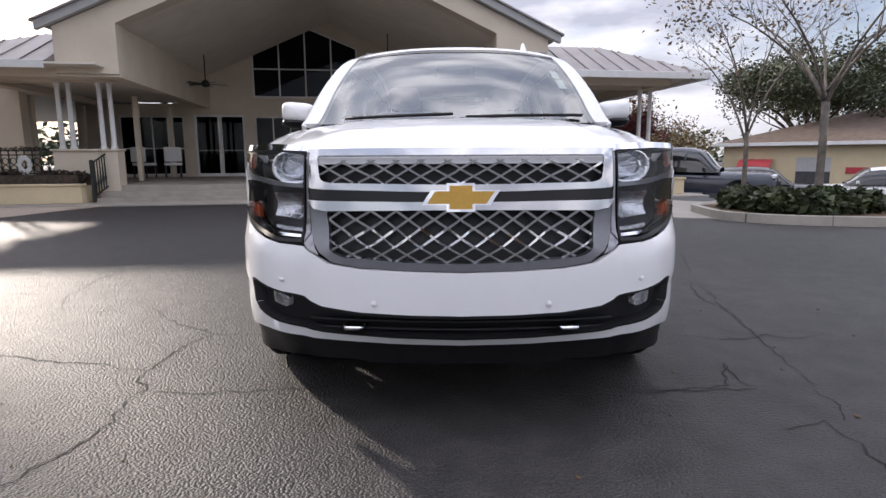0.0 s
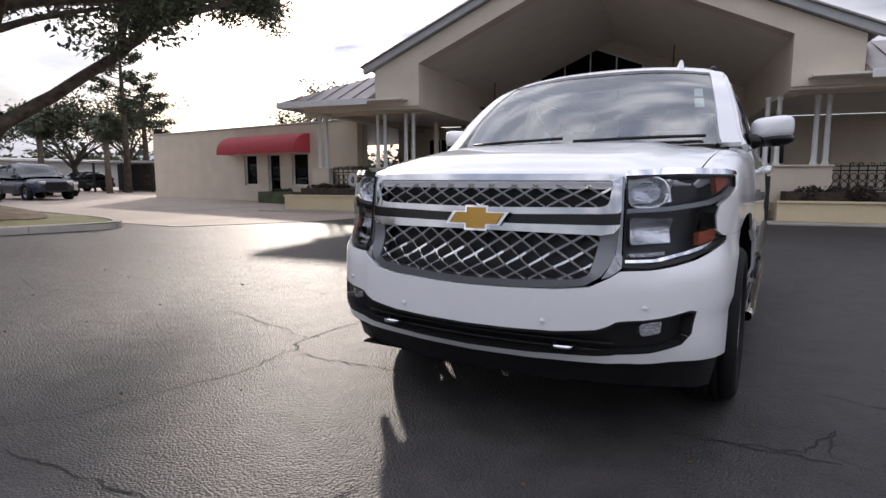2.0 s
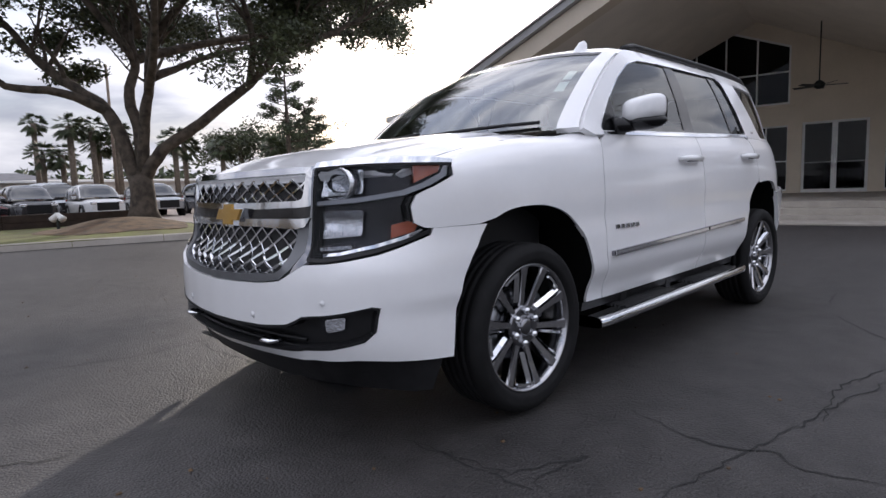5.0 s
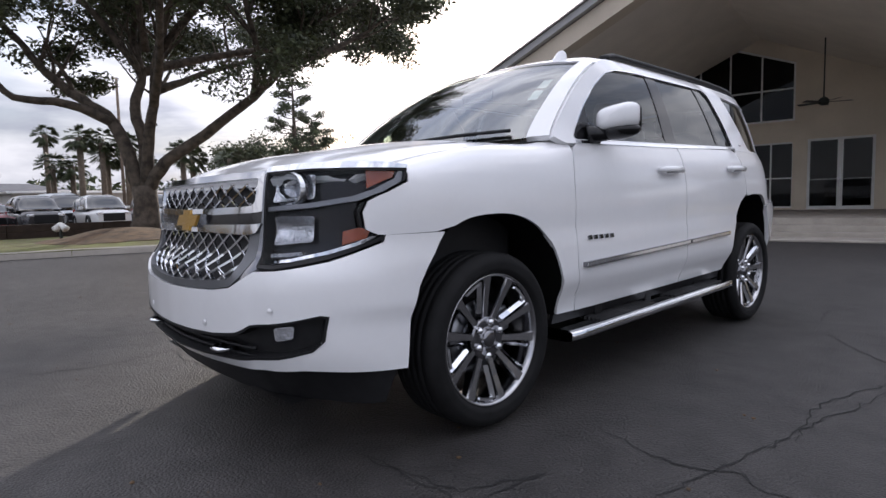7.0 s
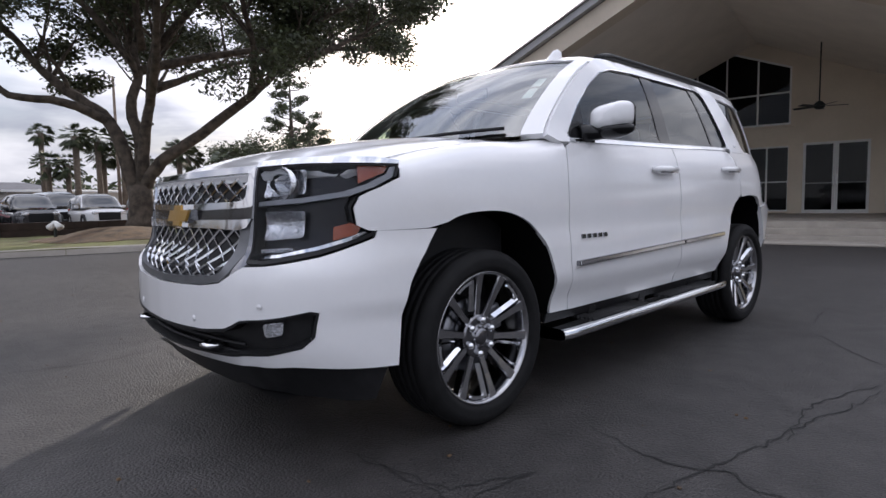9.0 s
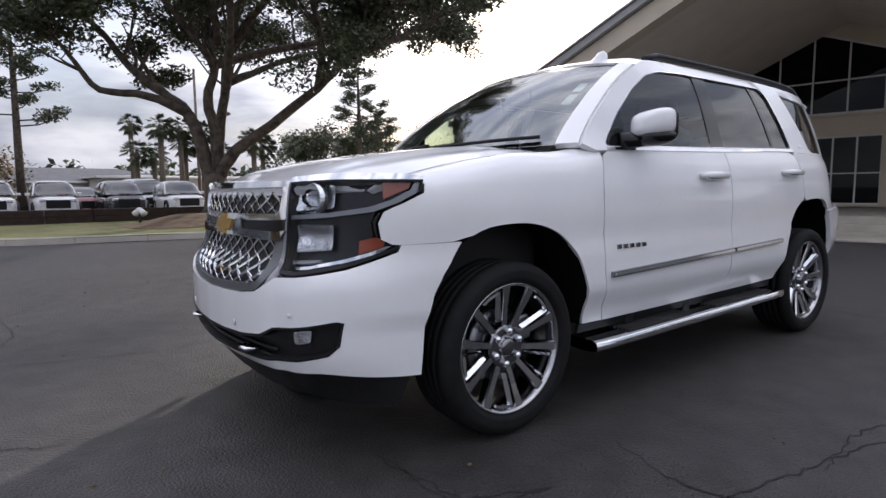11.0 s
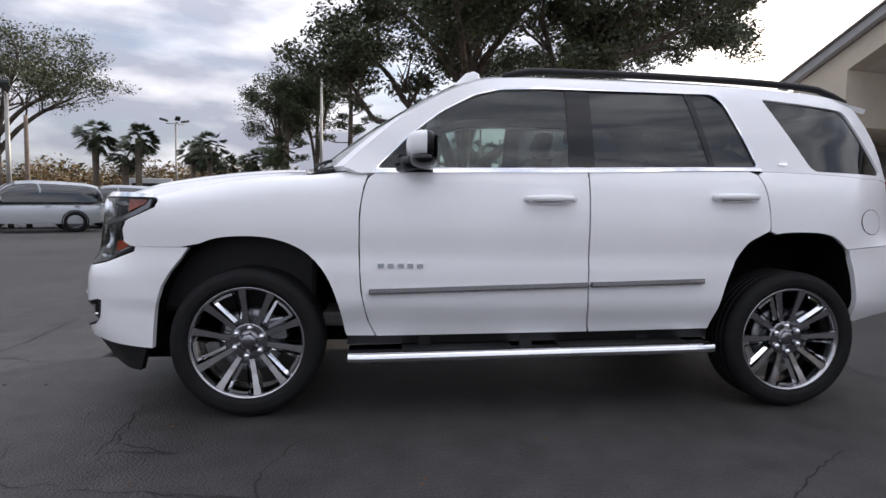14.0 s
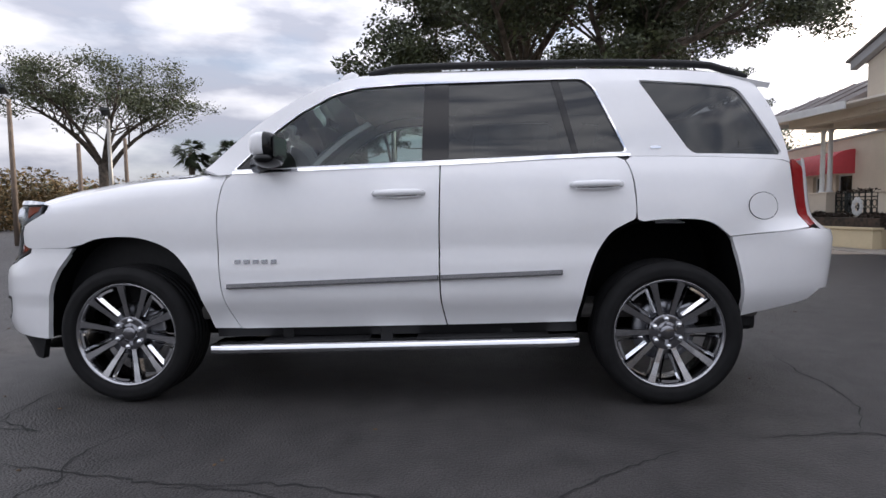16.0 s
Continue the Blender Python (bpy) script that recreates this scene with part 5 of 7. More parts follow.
add_kerb("island_kerb", ISLAND[::-1], "weathered concrete kerb round the lawn island")
RIGHT_ISLAND = rounded([(4.75, 7.7), (5.35, 7.1), (6.6, 6.75), (12.0, 7.0), (12.0, 9.6), (6.0, 10.2), (4.9, 9.3)], 0.35, 4)
whole("planting_bed", sheet(RIGHT_ISLAND, lambda a, b: Vector((a, b, fall(a, b) + 0.11)), 0.4, 0.15), MULCH, "mulched planting bed with a kerb", "planting bed", kind="structure")
add_kerb("bed_kerb", RIGHT_ISLAND[::-1], "pale concrete kerb round the planting bed")
whole("side_path", sheet([(3.2, 8.2), (4.9, 7.75), (5.4, 7.5), (4.8, 9.3), (6.0, 10.3), (6.5, 14.5), (4.6, 14.5)], lambda a, b: Vector((a, b, fall(a, b) + 0.02)), 0.5, 0.04), CONCRETE, "pale concrete path beside the porch", "path", kind="structure")
timber = thing("timber_edging", "dark timber retaining edge behind the lawn", "retaining wall", kind="structure")
for i in range(8):
    y0 = -5.6 + i * 1.35
    for k in range(2):
        xw = -19.6 - 0.06 * i
        part("sleeper", boxed(xw - 0.12, xw + 0.12, y0, y0 + 1.335, 0.10 + 0.24 * k, 0.335 + 0.24 * k, 0.015), DIRT_WALL, timber)

# ---- the porch building ----
B = pose(-3.29, 12.40, 0, 0, 0, 9.3) @ Matrix.Diagonal((1.05, 1.05, 1.05, 1))      # u along the front, v into the building
W, ZG, SLOPE, BAND = 5.63, 3.91, 0.45, 0.48
V, BO, FLOOR = 8.27, -0.90, 0.40
hall = thing("portico_building", "beige stucco building with a gabled entrance porch", "building", m=B)


def bpart(name, bm, material, label="", smooth=False):
    return part(name, bm, material, hall, label, smooth)


def prism(outline, v0, v1, bm=None, holes=()):
    """An outline in u, z pushed through from v0 to v1."""
    bm = bm or bmesh.new()
    vs, _, fs, *_ = delaunay_2d_cdt([Vector(p) for lp in (outline, *holes) for p in lp], [(k + i, k + (i + 1) % len(lp)) for k, lp in zip(np.cumsum([0] + [len(q) for q in (outline, *holes)])[:-1].tolist(), (outline, *holes)) for i in range(len(lp))], [], 1, 1e-6)
    front, back = [bm.verts.new((p.x, v0, p.y)) for p in vs], [bm.verts.new((p.x, v1, p.y)) for p in vs]
    for f in fs:
        c = sum((vs[i] for i in f), Vector((0, 0))) / len(f)
        if inside(c, outline) and not any(inside(c, list(h)) for h in holes):
            a = [front[i] for i in f]
            bm.faces.new(a), bm.faces.new([back[i] for i in reversed(f)])
    for lp in (outline, *holes):
        idx = [min(range(len(vs)), key=lambda i: (vs[i] - Vector(p)).length) for p in lp]
        for a, b in zip(idx, idx[1:] + idx[:1]):
            bm.faces.new((front[a], front[b], back[b], back[a]))
    bmesh.ops.recalc_face_normals(bm, faces=bm.faces)
    return bm


# front gable: a thick band under the rakes, dropping to blocks at both ends
apex, inn = ZG + W * SLOPE, W - 1.30
gable = [(-W, 2.92), (-W, ZG), (0, apex), (W, ZG), (W, 2.92), (inn, 2.92), (inn, ZG + 1.30 * SLOPE - BAND), (0, apex - BAND), (-inn, ZG + 1.30 * SLOPE - BAND), (-inn, 2.92)]
bpart("gable_wall", prism(gable, 0, 0.45), STUCCO, "beige stucco gable band")
for sg in (1, -1):
    rake = [(sg * (W + 0.28), ZG - 0.28 * SLOPE + 0.02), (sg * (W + 0.28), ZG - 0.28 * SLOPE + 0.20), (0, apex + 0.20), (0, apex + 0.02)]
    bpart("rake_board", prism(rake, -0.16, -0.005), TRIM_GREY, "grey rake board")
    edge = [(sg * (W + 0.34), ZG - 0.34 * SLOPE + 0.205), (sg * (W + 0.34), ZG - 0.34 * SLOPE + 0.245), (0, apex + 0.245), (0, apex + 0.205)]
    bpart("gable_roof", prism(edge, -0.22, V + 1.0), ROOF_METAL, "grey metal gable roof")
    # beam on the columns along the vault's side, and the vault's slope
    bpart("side_beam", boxed(min(sg * inn, sg * (inn + 0.30)), max(sg * inn, sg * (inn + 0.30)), 0.455, V, 2.86, ZG + 1.30 * SLOPE - BAND), STUCCO, "beige beam beside the vault")
    bpart("front_beam", boxed(min(sg * inn, sg * W), max(sg * inn, sg * W), 0.06, 0.40, 2.86, 2.915), STUCCO)
# eaves and hip roofs over the side porches
for sg, e2, e1 in ((-1, 8.54, 8.0), (1, 9.72, 9.0)):
    u0, u1 = sg * (W + 0.01), sg * e2
    bm = bmesh.new()
    a = [bm.verts.new(p) for p in ((u0, -0.45, 3.12), (u1, -0.45, 3.12), (u1, V + 0.5, 3.12), (u0, V + 0.5, 3.12), (u0, 1.6, 4.05), (sg * (e2 - 2.05), 1.6, 4.05), (sg * (e2 - 2.05), V + 0.5, 4.05), (u0, V + 0.5, 4.05))]
    for q in ((0, 1, 5, 4), (1, 2, 6, 5), (4, 5, 6, 7), (0, 3, 2, 1), (0, 4, 7, 3), (2, 3, 7, 6)):
        bm.faces.new([a[i] for i in q])
    bmesh.ops.recalc_face_normals(bm, faces=bm.faces)
    roof = bpart("porch_roof", bm, ROOF_METAL, "grey standing-seam porch roof")
    n = int(abs(u1 - u0) / 0.42)
    for k in range(1, n):
        u = u0 + (u1 - u0) * k / n
        t = min(1.0, abs(u1 - u) / 2.05)
        bm = bmesh.new()
        tube(bm, [(u, -0.45, 3.135), (u, -0.45 + 2.05 * t, 3.135 + 0.93 * t)], 0.018, 4)
        part("roof_seam", bm, ROOF_METAL, roof)
    for k in range(1, 18):
        v = -0.45 + k * 0.42
        t = min(1.0, (v + 0.45) / 2.05)
        bm = bmesh.new()
        tube(bm, [(u1, v, 3.135), (sg * (e2 - 2.05 * t), v, 3.135 + 0.93 * t)], 0.018, 4)
        part("roof_seam", bm, ROOF_METAL, roof)
    bpart("eave_board", boxed(min(u0, u1) - (0.03 if sg < 0 else 0), max(u0, u1) + (0.03 if sg > 0 else 0), -0.50, -0.455, 2.96, 3.13, 0.01), TRIM_WHITE, "pale eave board")
    bpart("eave_board", boxed(min(u1, u1 + sg * 0.05), max(u1, u1 + sg * 0.05), -0.45, V + 0.5, 2.96, 3.13, 0.01), TRIM_WHITE, "pale eave board")
    bpart("porch_ceiling", boxed(min(sg * (inn + 0.31), u1), max(sg * (inn + 0.31), u1), -0.45, V, 3.055, 3.10), SOFFIT, "beige porch ceiling")
    bpart("porch_beam", boxed(min(sg * (W + 0.01), sg * e1), max(sg * (W + 0.01), sg * e1), 0.06, 0.36, 2.86, 3.05), STUCCO, "beige beam over the columns")
    bpart("porch_beam", boxed(min(sg * e1, sg * (e1 - 0.30)), max(sg * e1, sg * (e1 - 0.30)), 0.37, V, 2.86, 3.05), STUCCO, "beige beam over the columns")
# vault ceiling
for sg in (1, -1):
    vault = [(0, apex - BAND + 0.03), (sg * (inn + 0.15), ZG + 1.15 * SLOPE - BAND + 0.03), (sg * (inn + 0.15), ZG + 1.15 * SLOPE - BAND + 0.12), (0, apex - BAND + 0.12)]
    bpart("vault_ceiling", prism(vault, 0.455, V - 0.005), SOFFIT, "beige sloping porch ceiling")
# back wall with its openings
zd = FLOOR + 2.24
openings, glazing = [], []
for u0, u1, z0, z1, kind in ((BO - 4.05, BO - 2.28, FLOOR, zd, "door"), (BO + 2.28, BO + 4.02, FLOOR, zd, "door"), (BO - 6.6, BO - 4.45, FLOOR + 0.06, zd - 0.05, "window"), (BO - 1.88, BO + 1.88, FLOOR + 0.06, zd - 0.05, "window"), (BO + 4.42, BO + 6.6, FLOOR + 0.06, zd - 0.05, "window")):
    openings.append([(u0, z0 + 0.002), (u1, z0 + 0.002), (u1, z1), (u0, z1)])
    glazing.append((u0, u1, z0, z1, kind))
up = [(BO - 1.92, 3.26), (BO + 1.92, 3.26), (BO + 1.92, 5.1), (BO, 5.86), (BO - 1.92, 5.1)]
wall = [(-8.9, 0.0), (9.6, 0.0), (9.6, 3.0), (W, 3.0), (W, ZG), (0, apex), (-W, ZG), (-W, 3.0), (-8.9, 3.0)]
bpart("back_wall", prism(wall, V, V + 0.25, holes=openings + [up]), STUCCO, "beige stucco wall behind the porch")
# room surfaces and loft board carry their dimness as dark colour
bpart("room_inside", boxed(-8.8, 9.5, V + 4.0, V + 4.1, 0, 2.95), INSIDE_SHADE, "room back behind the glass, its shade painted as dark colour")
bpart("room_floor", boxed(-8.8, 9.5, V + 0.26, V + 4.0, FLOOR - 0.1, FLOOR), INSIDE_SHADE)
bpart("room_ceiling", boxed(-8.8, 9.5, V + 0.26, V + 4.0, 2.95, 3.05), INSIDE_SHADE)
bpart("upper_room", prism([(BO - 2.2, 3.1), (BO + 2.2, 3.1), (BO + 2.2, 5.35), (BO + 0.6, 6.05), (BO - 2.2, 5.2)], V + 0.8, V + 0.9), INSIDE_SHADE, "dark board painted as the shaded loft behind the gable window")
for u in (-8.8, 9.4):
    bpart("room_side", boxed(u, u + 0.1, V + 0.26, V + 4.0, FLOOR, 2.95), INSIDE_SHADE)


def bar(u0, u1, z0, z1, parent, material=TRIM_WHITE, v=V + 0.06, d=0.09, name="glazing_bar"):
    return part(name, boxed(u0, u1, v, v + d, z0, z1, 0.006), material, parent)


for u0, u1, z0, z1, kind in glazing:
    if kind == "door":
        dr = bpart("glass_door", boxed(u0, u1, V + 0.05, V + 0.14, z1 - 0.07, z1, 0.006), TRIM_WHITE, "white-framed double glass door")
        mid = (u0 + u1) / 2
        for a, b in ((u0, mid), (mid, u1)):
            for q in ((a + 0.002, a + 0.075, z0, z1 - 0.072), (b - 0.075, b - 0.002, z0, z1 - 0.072), (a + 0.077, b - 0.077, z0 + 0.004, z0 + 0.11)):
                bar(*q, dr, name="door_frame")
            bar(a + 0.077, b - 0.077, z0 + 0.94, z0 + 0.965, dr, TRIM_GREY, name="push_bar")
            part("pane", boxed(a + 0.07, b - 0.07, V + 0.10, V + 0.106, z0 + 0.10, z1 - 0.065), SHOP_GLASS, dr)
        bm = bmesh.new()
        for s in (-0.045, 0.045):
            tube(bm, [(mid + s, V + 0.02, z0 + 0.85), (mid + s, V + 0.0, z0 + 0.9), (mid + s, V + 0.0, z0 + 1.2), (mid + s, V + 0.02, z0 + 1.25)], 0.012, 6)
        part("door_handle", bm, CHROME, dr, "white pull handles")
    else:
        n = 6 if u1 - u0 > 3 else 4
        wd = bpart("shop_window", boxed(u0, u1, V + 0.06, V + 0.15, z1 - 0.05, z1, 0.006), TRIM_WHITE, "white-framed shop window with dark panes")
        bar(u0, u1, z0, z0 + 0.05, wd)
        for k in range(n + 1):
            a = u0 + (u1 - u0) * k / n
            bar(max(u0, a - 0.022), min(u1, a + 0.022), z0 + 0.052, z1 - 0.052, wd)
        for k in range(n):
            a, b = u0 + (u1 - u0) * k / n + 0.024, u0 + (u1 - u0) * (k + 1) / n - 0.024
            bar(a, b, z0 + 0.95, z0 + 0.985, wd)
            part("pane", boxed(a, b, V + 0.10, V + 0.106, z0 + 0.05, z1 - 0.05), SHOP_GLASS, wd)
        bpart("window_sill", boxed(u0 - 0.08, u1 + 0.08, V - 0.06, V - 0.003, z0 - 0.055, z0 - 0.004, 0.008), STUCCO)
uw = bpart("gable_window", prism(up, V + 0.06, V + 0.14, holes=[[(BO - 1.86, 3.33), (BO + 1.86, 3.33), (BO + 1.86, 5.06), (BO, 5.79), (BO - 1.86, 5.06)]]), TRIM_WHITE, "tall gabled window with white bars")
for k in (-1, 0, 1):
    u = BO + 0.95 * k
    bar(u - 0.025, u + 0.025, 3.33, 5.1 + 0.76 * (1 - abs(0.95 * k) / 1.92) - 0.08, uw)
for k in range(4):
    bar(BO - 1.86 + 0.95 * k, BO - 1.86 + 0.95 * k + 0.88, 4.28, 4.325, uw)
part("pane", prism([(BO - 1.87, 3.32), (BO + 1.87, 3.32), (BO + 1.87, 5.07), (BO, 5.80), (BO - 1.87, 5.07)], V + 0.10, V + 0.106), SHOP_GLASS, uw)
bpart("window_sill", boxed(BO - 2.05, BO + 2.05, V - 0.08, V - 0.003, 3.18, 3.255, 0.01), STUCCO)
# porch floor, steps
S0, S1 = -5.24, 4.12
bpart("porch_floor", boxed(-8.6, 9.3, 1.50, V - 0.004, 0.0, FLOOR - 0.003), STEP_STONE, "pale concrete porch floor")
for k in range(3):
    bpart("step", boxed(S0, S1, 0.30 + 0.40 * k, 1.495 if k == 2 else 0.30 + 0.40 * k + 0.46, 0.0 + 0.132 * k - (0.0 if k == 0 else 0.02), 0.132 * (k + 1), 0.012), STEP_STONE, "broad concrete step")
bpart("apron", boxed(-9.3, 9.9, -0.55, 0.29, 0.0, 0.045, 0.012), CONCRETE, "pale concrete apron before the steps")
# planters with low hedges
for u0, u1 in ((-8.75, S0 - 0.12), (S1 + 0.12, 9.5)):
    pl = bpart("planter_wall", boxed(u0, u1, -0.02, 0.18, 0.046, 0.44, 0.012), STUCCO_YELLOW, "cream planter wall")
    part("planter_cap", boxed(u0 - 0.03, u1 + 0.03, -0.06, 0.22, 0.442, 0.49, 0.012), STUCCO_YELLOW, pl)
    for u in (u0, u1 - 0.18):
        part("planter_end", boxed(u, u + 0.18, 0.183, 1.40, 0.046, 0.44, 0.012), STUCCO_YELLOW, pl)
    part("soil", boxed(u0 + 0.19, u1 - 0.19, 0.19, 1.39, 0.05, 0.38), MULCH, pl)


def foliage(bm, rng, centre, radius, count, size, flatten=0.7):
    """Small bent leaves strewn through a clump."""
    cx, cy, cz = centre
    rx, ry, rz = radius if hasattr(radius, "__len__") else (radius, radius, radius * flatten)
    for _ in range(count):
        d = Vector((rng.gauss(0, 1), rng.gauss(0, 1), rng.gauss(0, 1))).normalized() * rng.random() ** 0.45
        p = Vector((cx + d.x * rx, cy + d.y * ry, cz + d.z * rz))
        a = Vector((rng.uniform(-1, 1), rng.uniform(-1, 1), rng.uniform(-0.7, 0.7))).normalized()
        b = a.orthogonal().normalized()
        b = (Matrix.Rotation(rng.uniform(0, 6.28), 3, a) @ b)
        s = size * rng.uniform(0.6, 1.4)
        v = [bm.verts.new(q) for q in (p - a * s, p + b * s * 0.45, p + a * s, p - b * s * 0.45)]
        bm.faces.new(v)


def hedge(name, u0, u1, v0, v1, z0, z1, material, label, cat, seed, m=B, size=0.045, n=1600, core=True):
    rng = random.Random(seed)
    bm = bmesh.new()
    for _ in range(int((u1 - u0) * (3 if core else 16))):
        foliage(bm, rng, (rng.uniform(u0 + 0.2, u1 - 0.2), rng.uniform(v0 + 0.15, v1 - 0.15), (z0 + z1) / 2 + rng.uniform(-0.03, 0.05)), (0.34, 0.28, (z1 - z0) / 2 + 0.04), int(n / max(1, (u1 - u0) * (3 if core else 16))), size)
    if core:
        box(bm, u0 + 0.1, u1 - 0.1, v0 + 0.12, v1 - 0.12, z0, z1 - 0.08)
    return whole(name, bm, material, label, cat, m=m)


hedge("clipped_hedge", -8.5, -5.45, 0.2, 1.1, 0.38, 0.76, HEDGE, "low dark red clipped hedge in a planter", "hedge", 1, n=6000)
hedge("clipped_hedge", 4.35, 9.3, 0.2, 1.1, 0.38, 0.76, HEDGE, "low dark red clipped hedge in a planter", "hedge", 2, n=9000)
# half walls, columns, iron screens
for i, (u0, u1) in enumerate(((-6.35, -4.90), (-8.4, -7.8), (3.98, 5.45), (8.6, 9.25))):
    bpart("half_wall", boxed(u0, u1, 1.0 if i % 2 == 0 else 0.95, 1.45, 0.0, 1.24, 0.01), STUCCO, "beige half wall under the columns")
    bpart("half_wall_cap", boxed(u0 - 0.03, u1 + 0.03, 0.93, 1.49, 1.243, 1.29, 0.01), STUCCO)
COL = [(0.0, 0.085), (0.03, 0.085), (0.05, 0.070), (0.09, 0.060), (0.6, 0.058), (1.49, 0.050), (1.51, 0.064), (1.54, 0.072), (1.57, 0.072)]
for u in (-6.20, -5.95, -5.27, -5.03, -8.25, -8.0, 4.1, 4.34, 5.1, 5.33, 8.75, 9.05):
    bpart("column", lathe(bmesh.new(), COL, "Z", 20, Matrix.Translation((u, 1.2, 1.29))), TRIM_WHITE, "slender white column", smooth=True)
bpart("column_beam", boxed(-8.65, -inn - 0.31, 1.03, 1.37, 2.862, 3.052), STUCCO)
bpart("column_beam", boxed(inn + 0.31, 9.3, 1.03, 1.37, 2.862, 3.052), STUCCO)
for u in (-8.3, -5.5, 4.75, 8.8):
    for v in (4.2, 7.4):
        bpart("post", boxed(u - 0.07, u + 0.07, v - 0.07, v + 0.07, FLOOR, 2.858, 0.01), STUCCO, "plain porch post")


def iron_screen(u0, u1):
    s = thing("iron_screen", "ornate dark iron railing with a pale medallion", "railing", "porch railings", m=B)
    for z in (0.60, 0.70, 1.14, 1.24):
        part("rail", boxed(u0, u1, 1.18, 1.21, z, z + 0.028, 0.004), RAIL_GREEN, s)
    n = int((u1 - u0) / 0.17)
    for k in range(n + 1):
        u = u0 + (u1 - u0) * k / n
        part("upright", boxed(u - 0.012, u + 0.012, 1.183, 1.207, 0.53, 1.29, 0.003), RAIL_GREEN, s)
    for k in range(n):
        u = u0 + (u1 - u0) * (k + 0.5) / n
        bm = bmesh.new()
        for zc in (0.83, 1.01):
            tube(bm, [(u + 0.065 * math.cos(a), 1.195, zc + 0.08 * math.sin(a)) for a in np.linspace(0, 2 * math.pi, 13)], 0.012, 4, cap=False)
        part("scroll", bm, RAIL_GREEN, s)
    mid = (u0 + u1) / 2
    bm = bmesh.new()
    for k in range(10):
        a = 2 * math.pi * k / 10
        bmesh.ops.create_uvsphere(bm, u_segments=8, v_segments=6, radius=0.07, matrix=Matrix.Translation((mid + 0.12 * math.cos(a), 1.15, 0.92 + 0.17 * math.sin(a))) @ Matrix.Diagonal((0.8, 0.35, 1, 1)))
    part("medallion", bm, TRIM_WHITE, s, "pale round medallion")
    bm = bmesh.new()
    foliage(bm, random.Random(int(u0 * 10)), (mid, 1.2, 1.30), ((u1 - u0) / 2, 0.08, 0.06), 260, 0.03)
    part("vine", bm, HEDGE, s)


iron_screen(-7.77, -6.38)
iron_screen(5.48, 8.57)


def stair_rail(u):
    s = thing("stair_railing", "dark iron stair railing with turned balusters", "railing", "stair railings", m=B)
    p = [(0.25, 0.13), (1.45, 0.52)]
    for v, z in ((0.22, 0.05), (1.50, FLOOR)):
        part("newel", boxed(u - 0.035, u + 0.035, v - 0.035, v + 0.035, z, z + 0.98, 0.008), RAIL_GREEN, s)
    for dz in (0.12, 0.90):
        bm = bmesh.new()
        tube(bm, [(u, 0.22, 0.05 + dz), (u, 1.50, FLOOR + dz)], 0.022, 6)
        part("handrail", bm, RAIL_GREEN, s)
    for k in range(1, 9):
        v = 0.22 + 1.28 * k / 9
        z = 0.05 + (FLOOR - 0.05) * k / 9
        part("baluster", lathe(bmesh.new(), [(0.12, 0.014), (0.3, 0.02), (0.36, 0.03), (0.42, 0.02), (0.7, 0.014), (0.9, 0.014)], "Z", 8, Matrix.Translation((u, v, z))), RAIL_GREEN, s, smooth=True)


stair_rail(S0 + 0.05)
stair_rail(S1 - 0.05)


def ceiling_fan(u, v, z):
    s = thing("ceiling_fan", "dark ceiling fan on a long rod", "ceiling fan", "porch fans", m=B)
    top = apex - BAND - abs(u) * SLOPE + 0.03
    bm = bmesh.new()
    tube(bm, [(u, v, z + 0.12), (u, v, top)], 0.018, 8)
    part("rod", bm, RAIL_GREEN, s)
    part("motor", lathe(bmesh.new(), [(-0.10, 0.0), (-0.10, 0.06), (-0.05, 0.13), (0.03, 0.14), (0.10, 0.08), (0.13, 0.02)], "Z", 20, Matrix.Translation((u, v, z))), RAIL_GREEN, s, smooth=True)
    for k in range(5):
        a = 2 * math.pi * k / 5 + 0.3
        m = Matrix.Translation((u, v, z)) @ Matrix.Rotation(a, 4, "Z") @ Matrix.Rotation(radians(12), 4, "X")
        part("blade", boxed(0.14, 0.66, -0.07, 0.07, -0.02, -0.008, 0.004, m), RAIL_GREEN, s)


ceiling_fan(BO - 2.9, 5.5, 3.40)
ceiling_fan(BO + 2.9, 5.5, 3.40)
spk = bmesh.new()
box(spk, -6.0, -5.78, V - 0.14, V - 0.004, 3.0, 3.22, 0.02)
whole("wall_speaker", spk, RAIL_GREEN, "small dark wall speaker", "speaker", m=B)


def porch_chair(u, v, turn):
    c = thing("porch_chair", "white-cushioned porch chair with dark legs", "chair", "porch chairs", m=B @ pose(u, v, FLOOR, 0, 0, turn))
    for x in (-0.24, 0.24):
        for y in (-0.24, 0.24):
            part("leg", boxed(x - 0.02, x + 0.02, y - 0.02, y + 0.02, 0, 0.42, 0.004), RAIL_GREEN, c)
    part("seat", boxed(-0.28, 0.28, -0.28, 0.28, 0.42, 0.52, 0.03), TRIM_WHITE, c)
    part("backrest", boxed(-0.28, 0.28, 0.24, 0.32, 0.55, 1.05, 0.03), TRIM_WHITE, c)


porch_chair(BO - 5.5, 7.2, 160)
porch_chair(BO - 4.6, 7.3, 200)

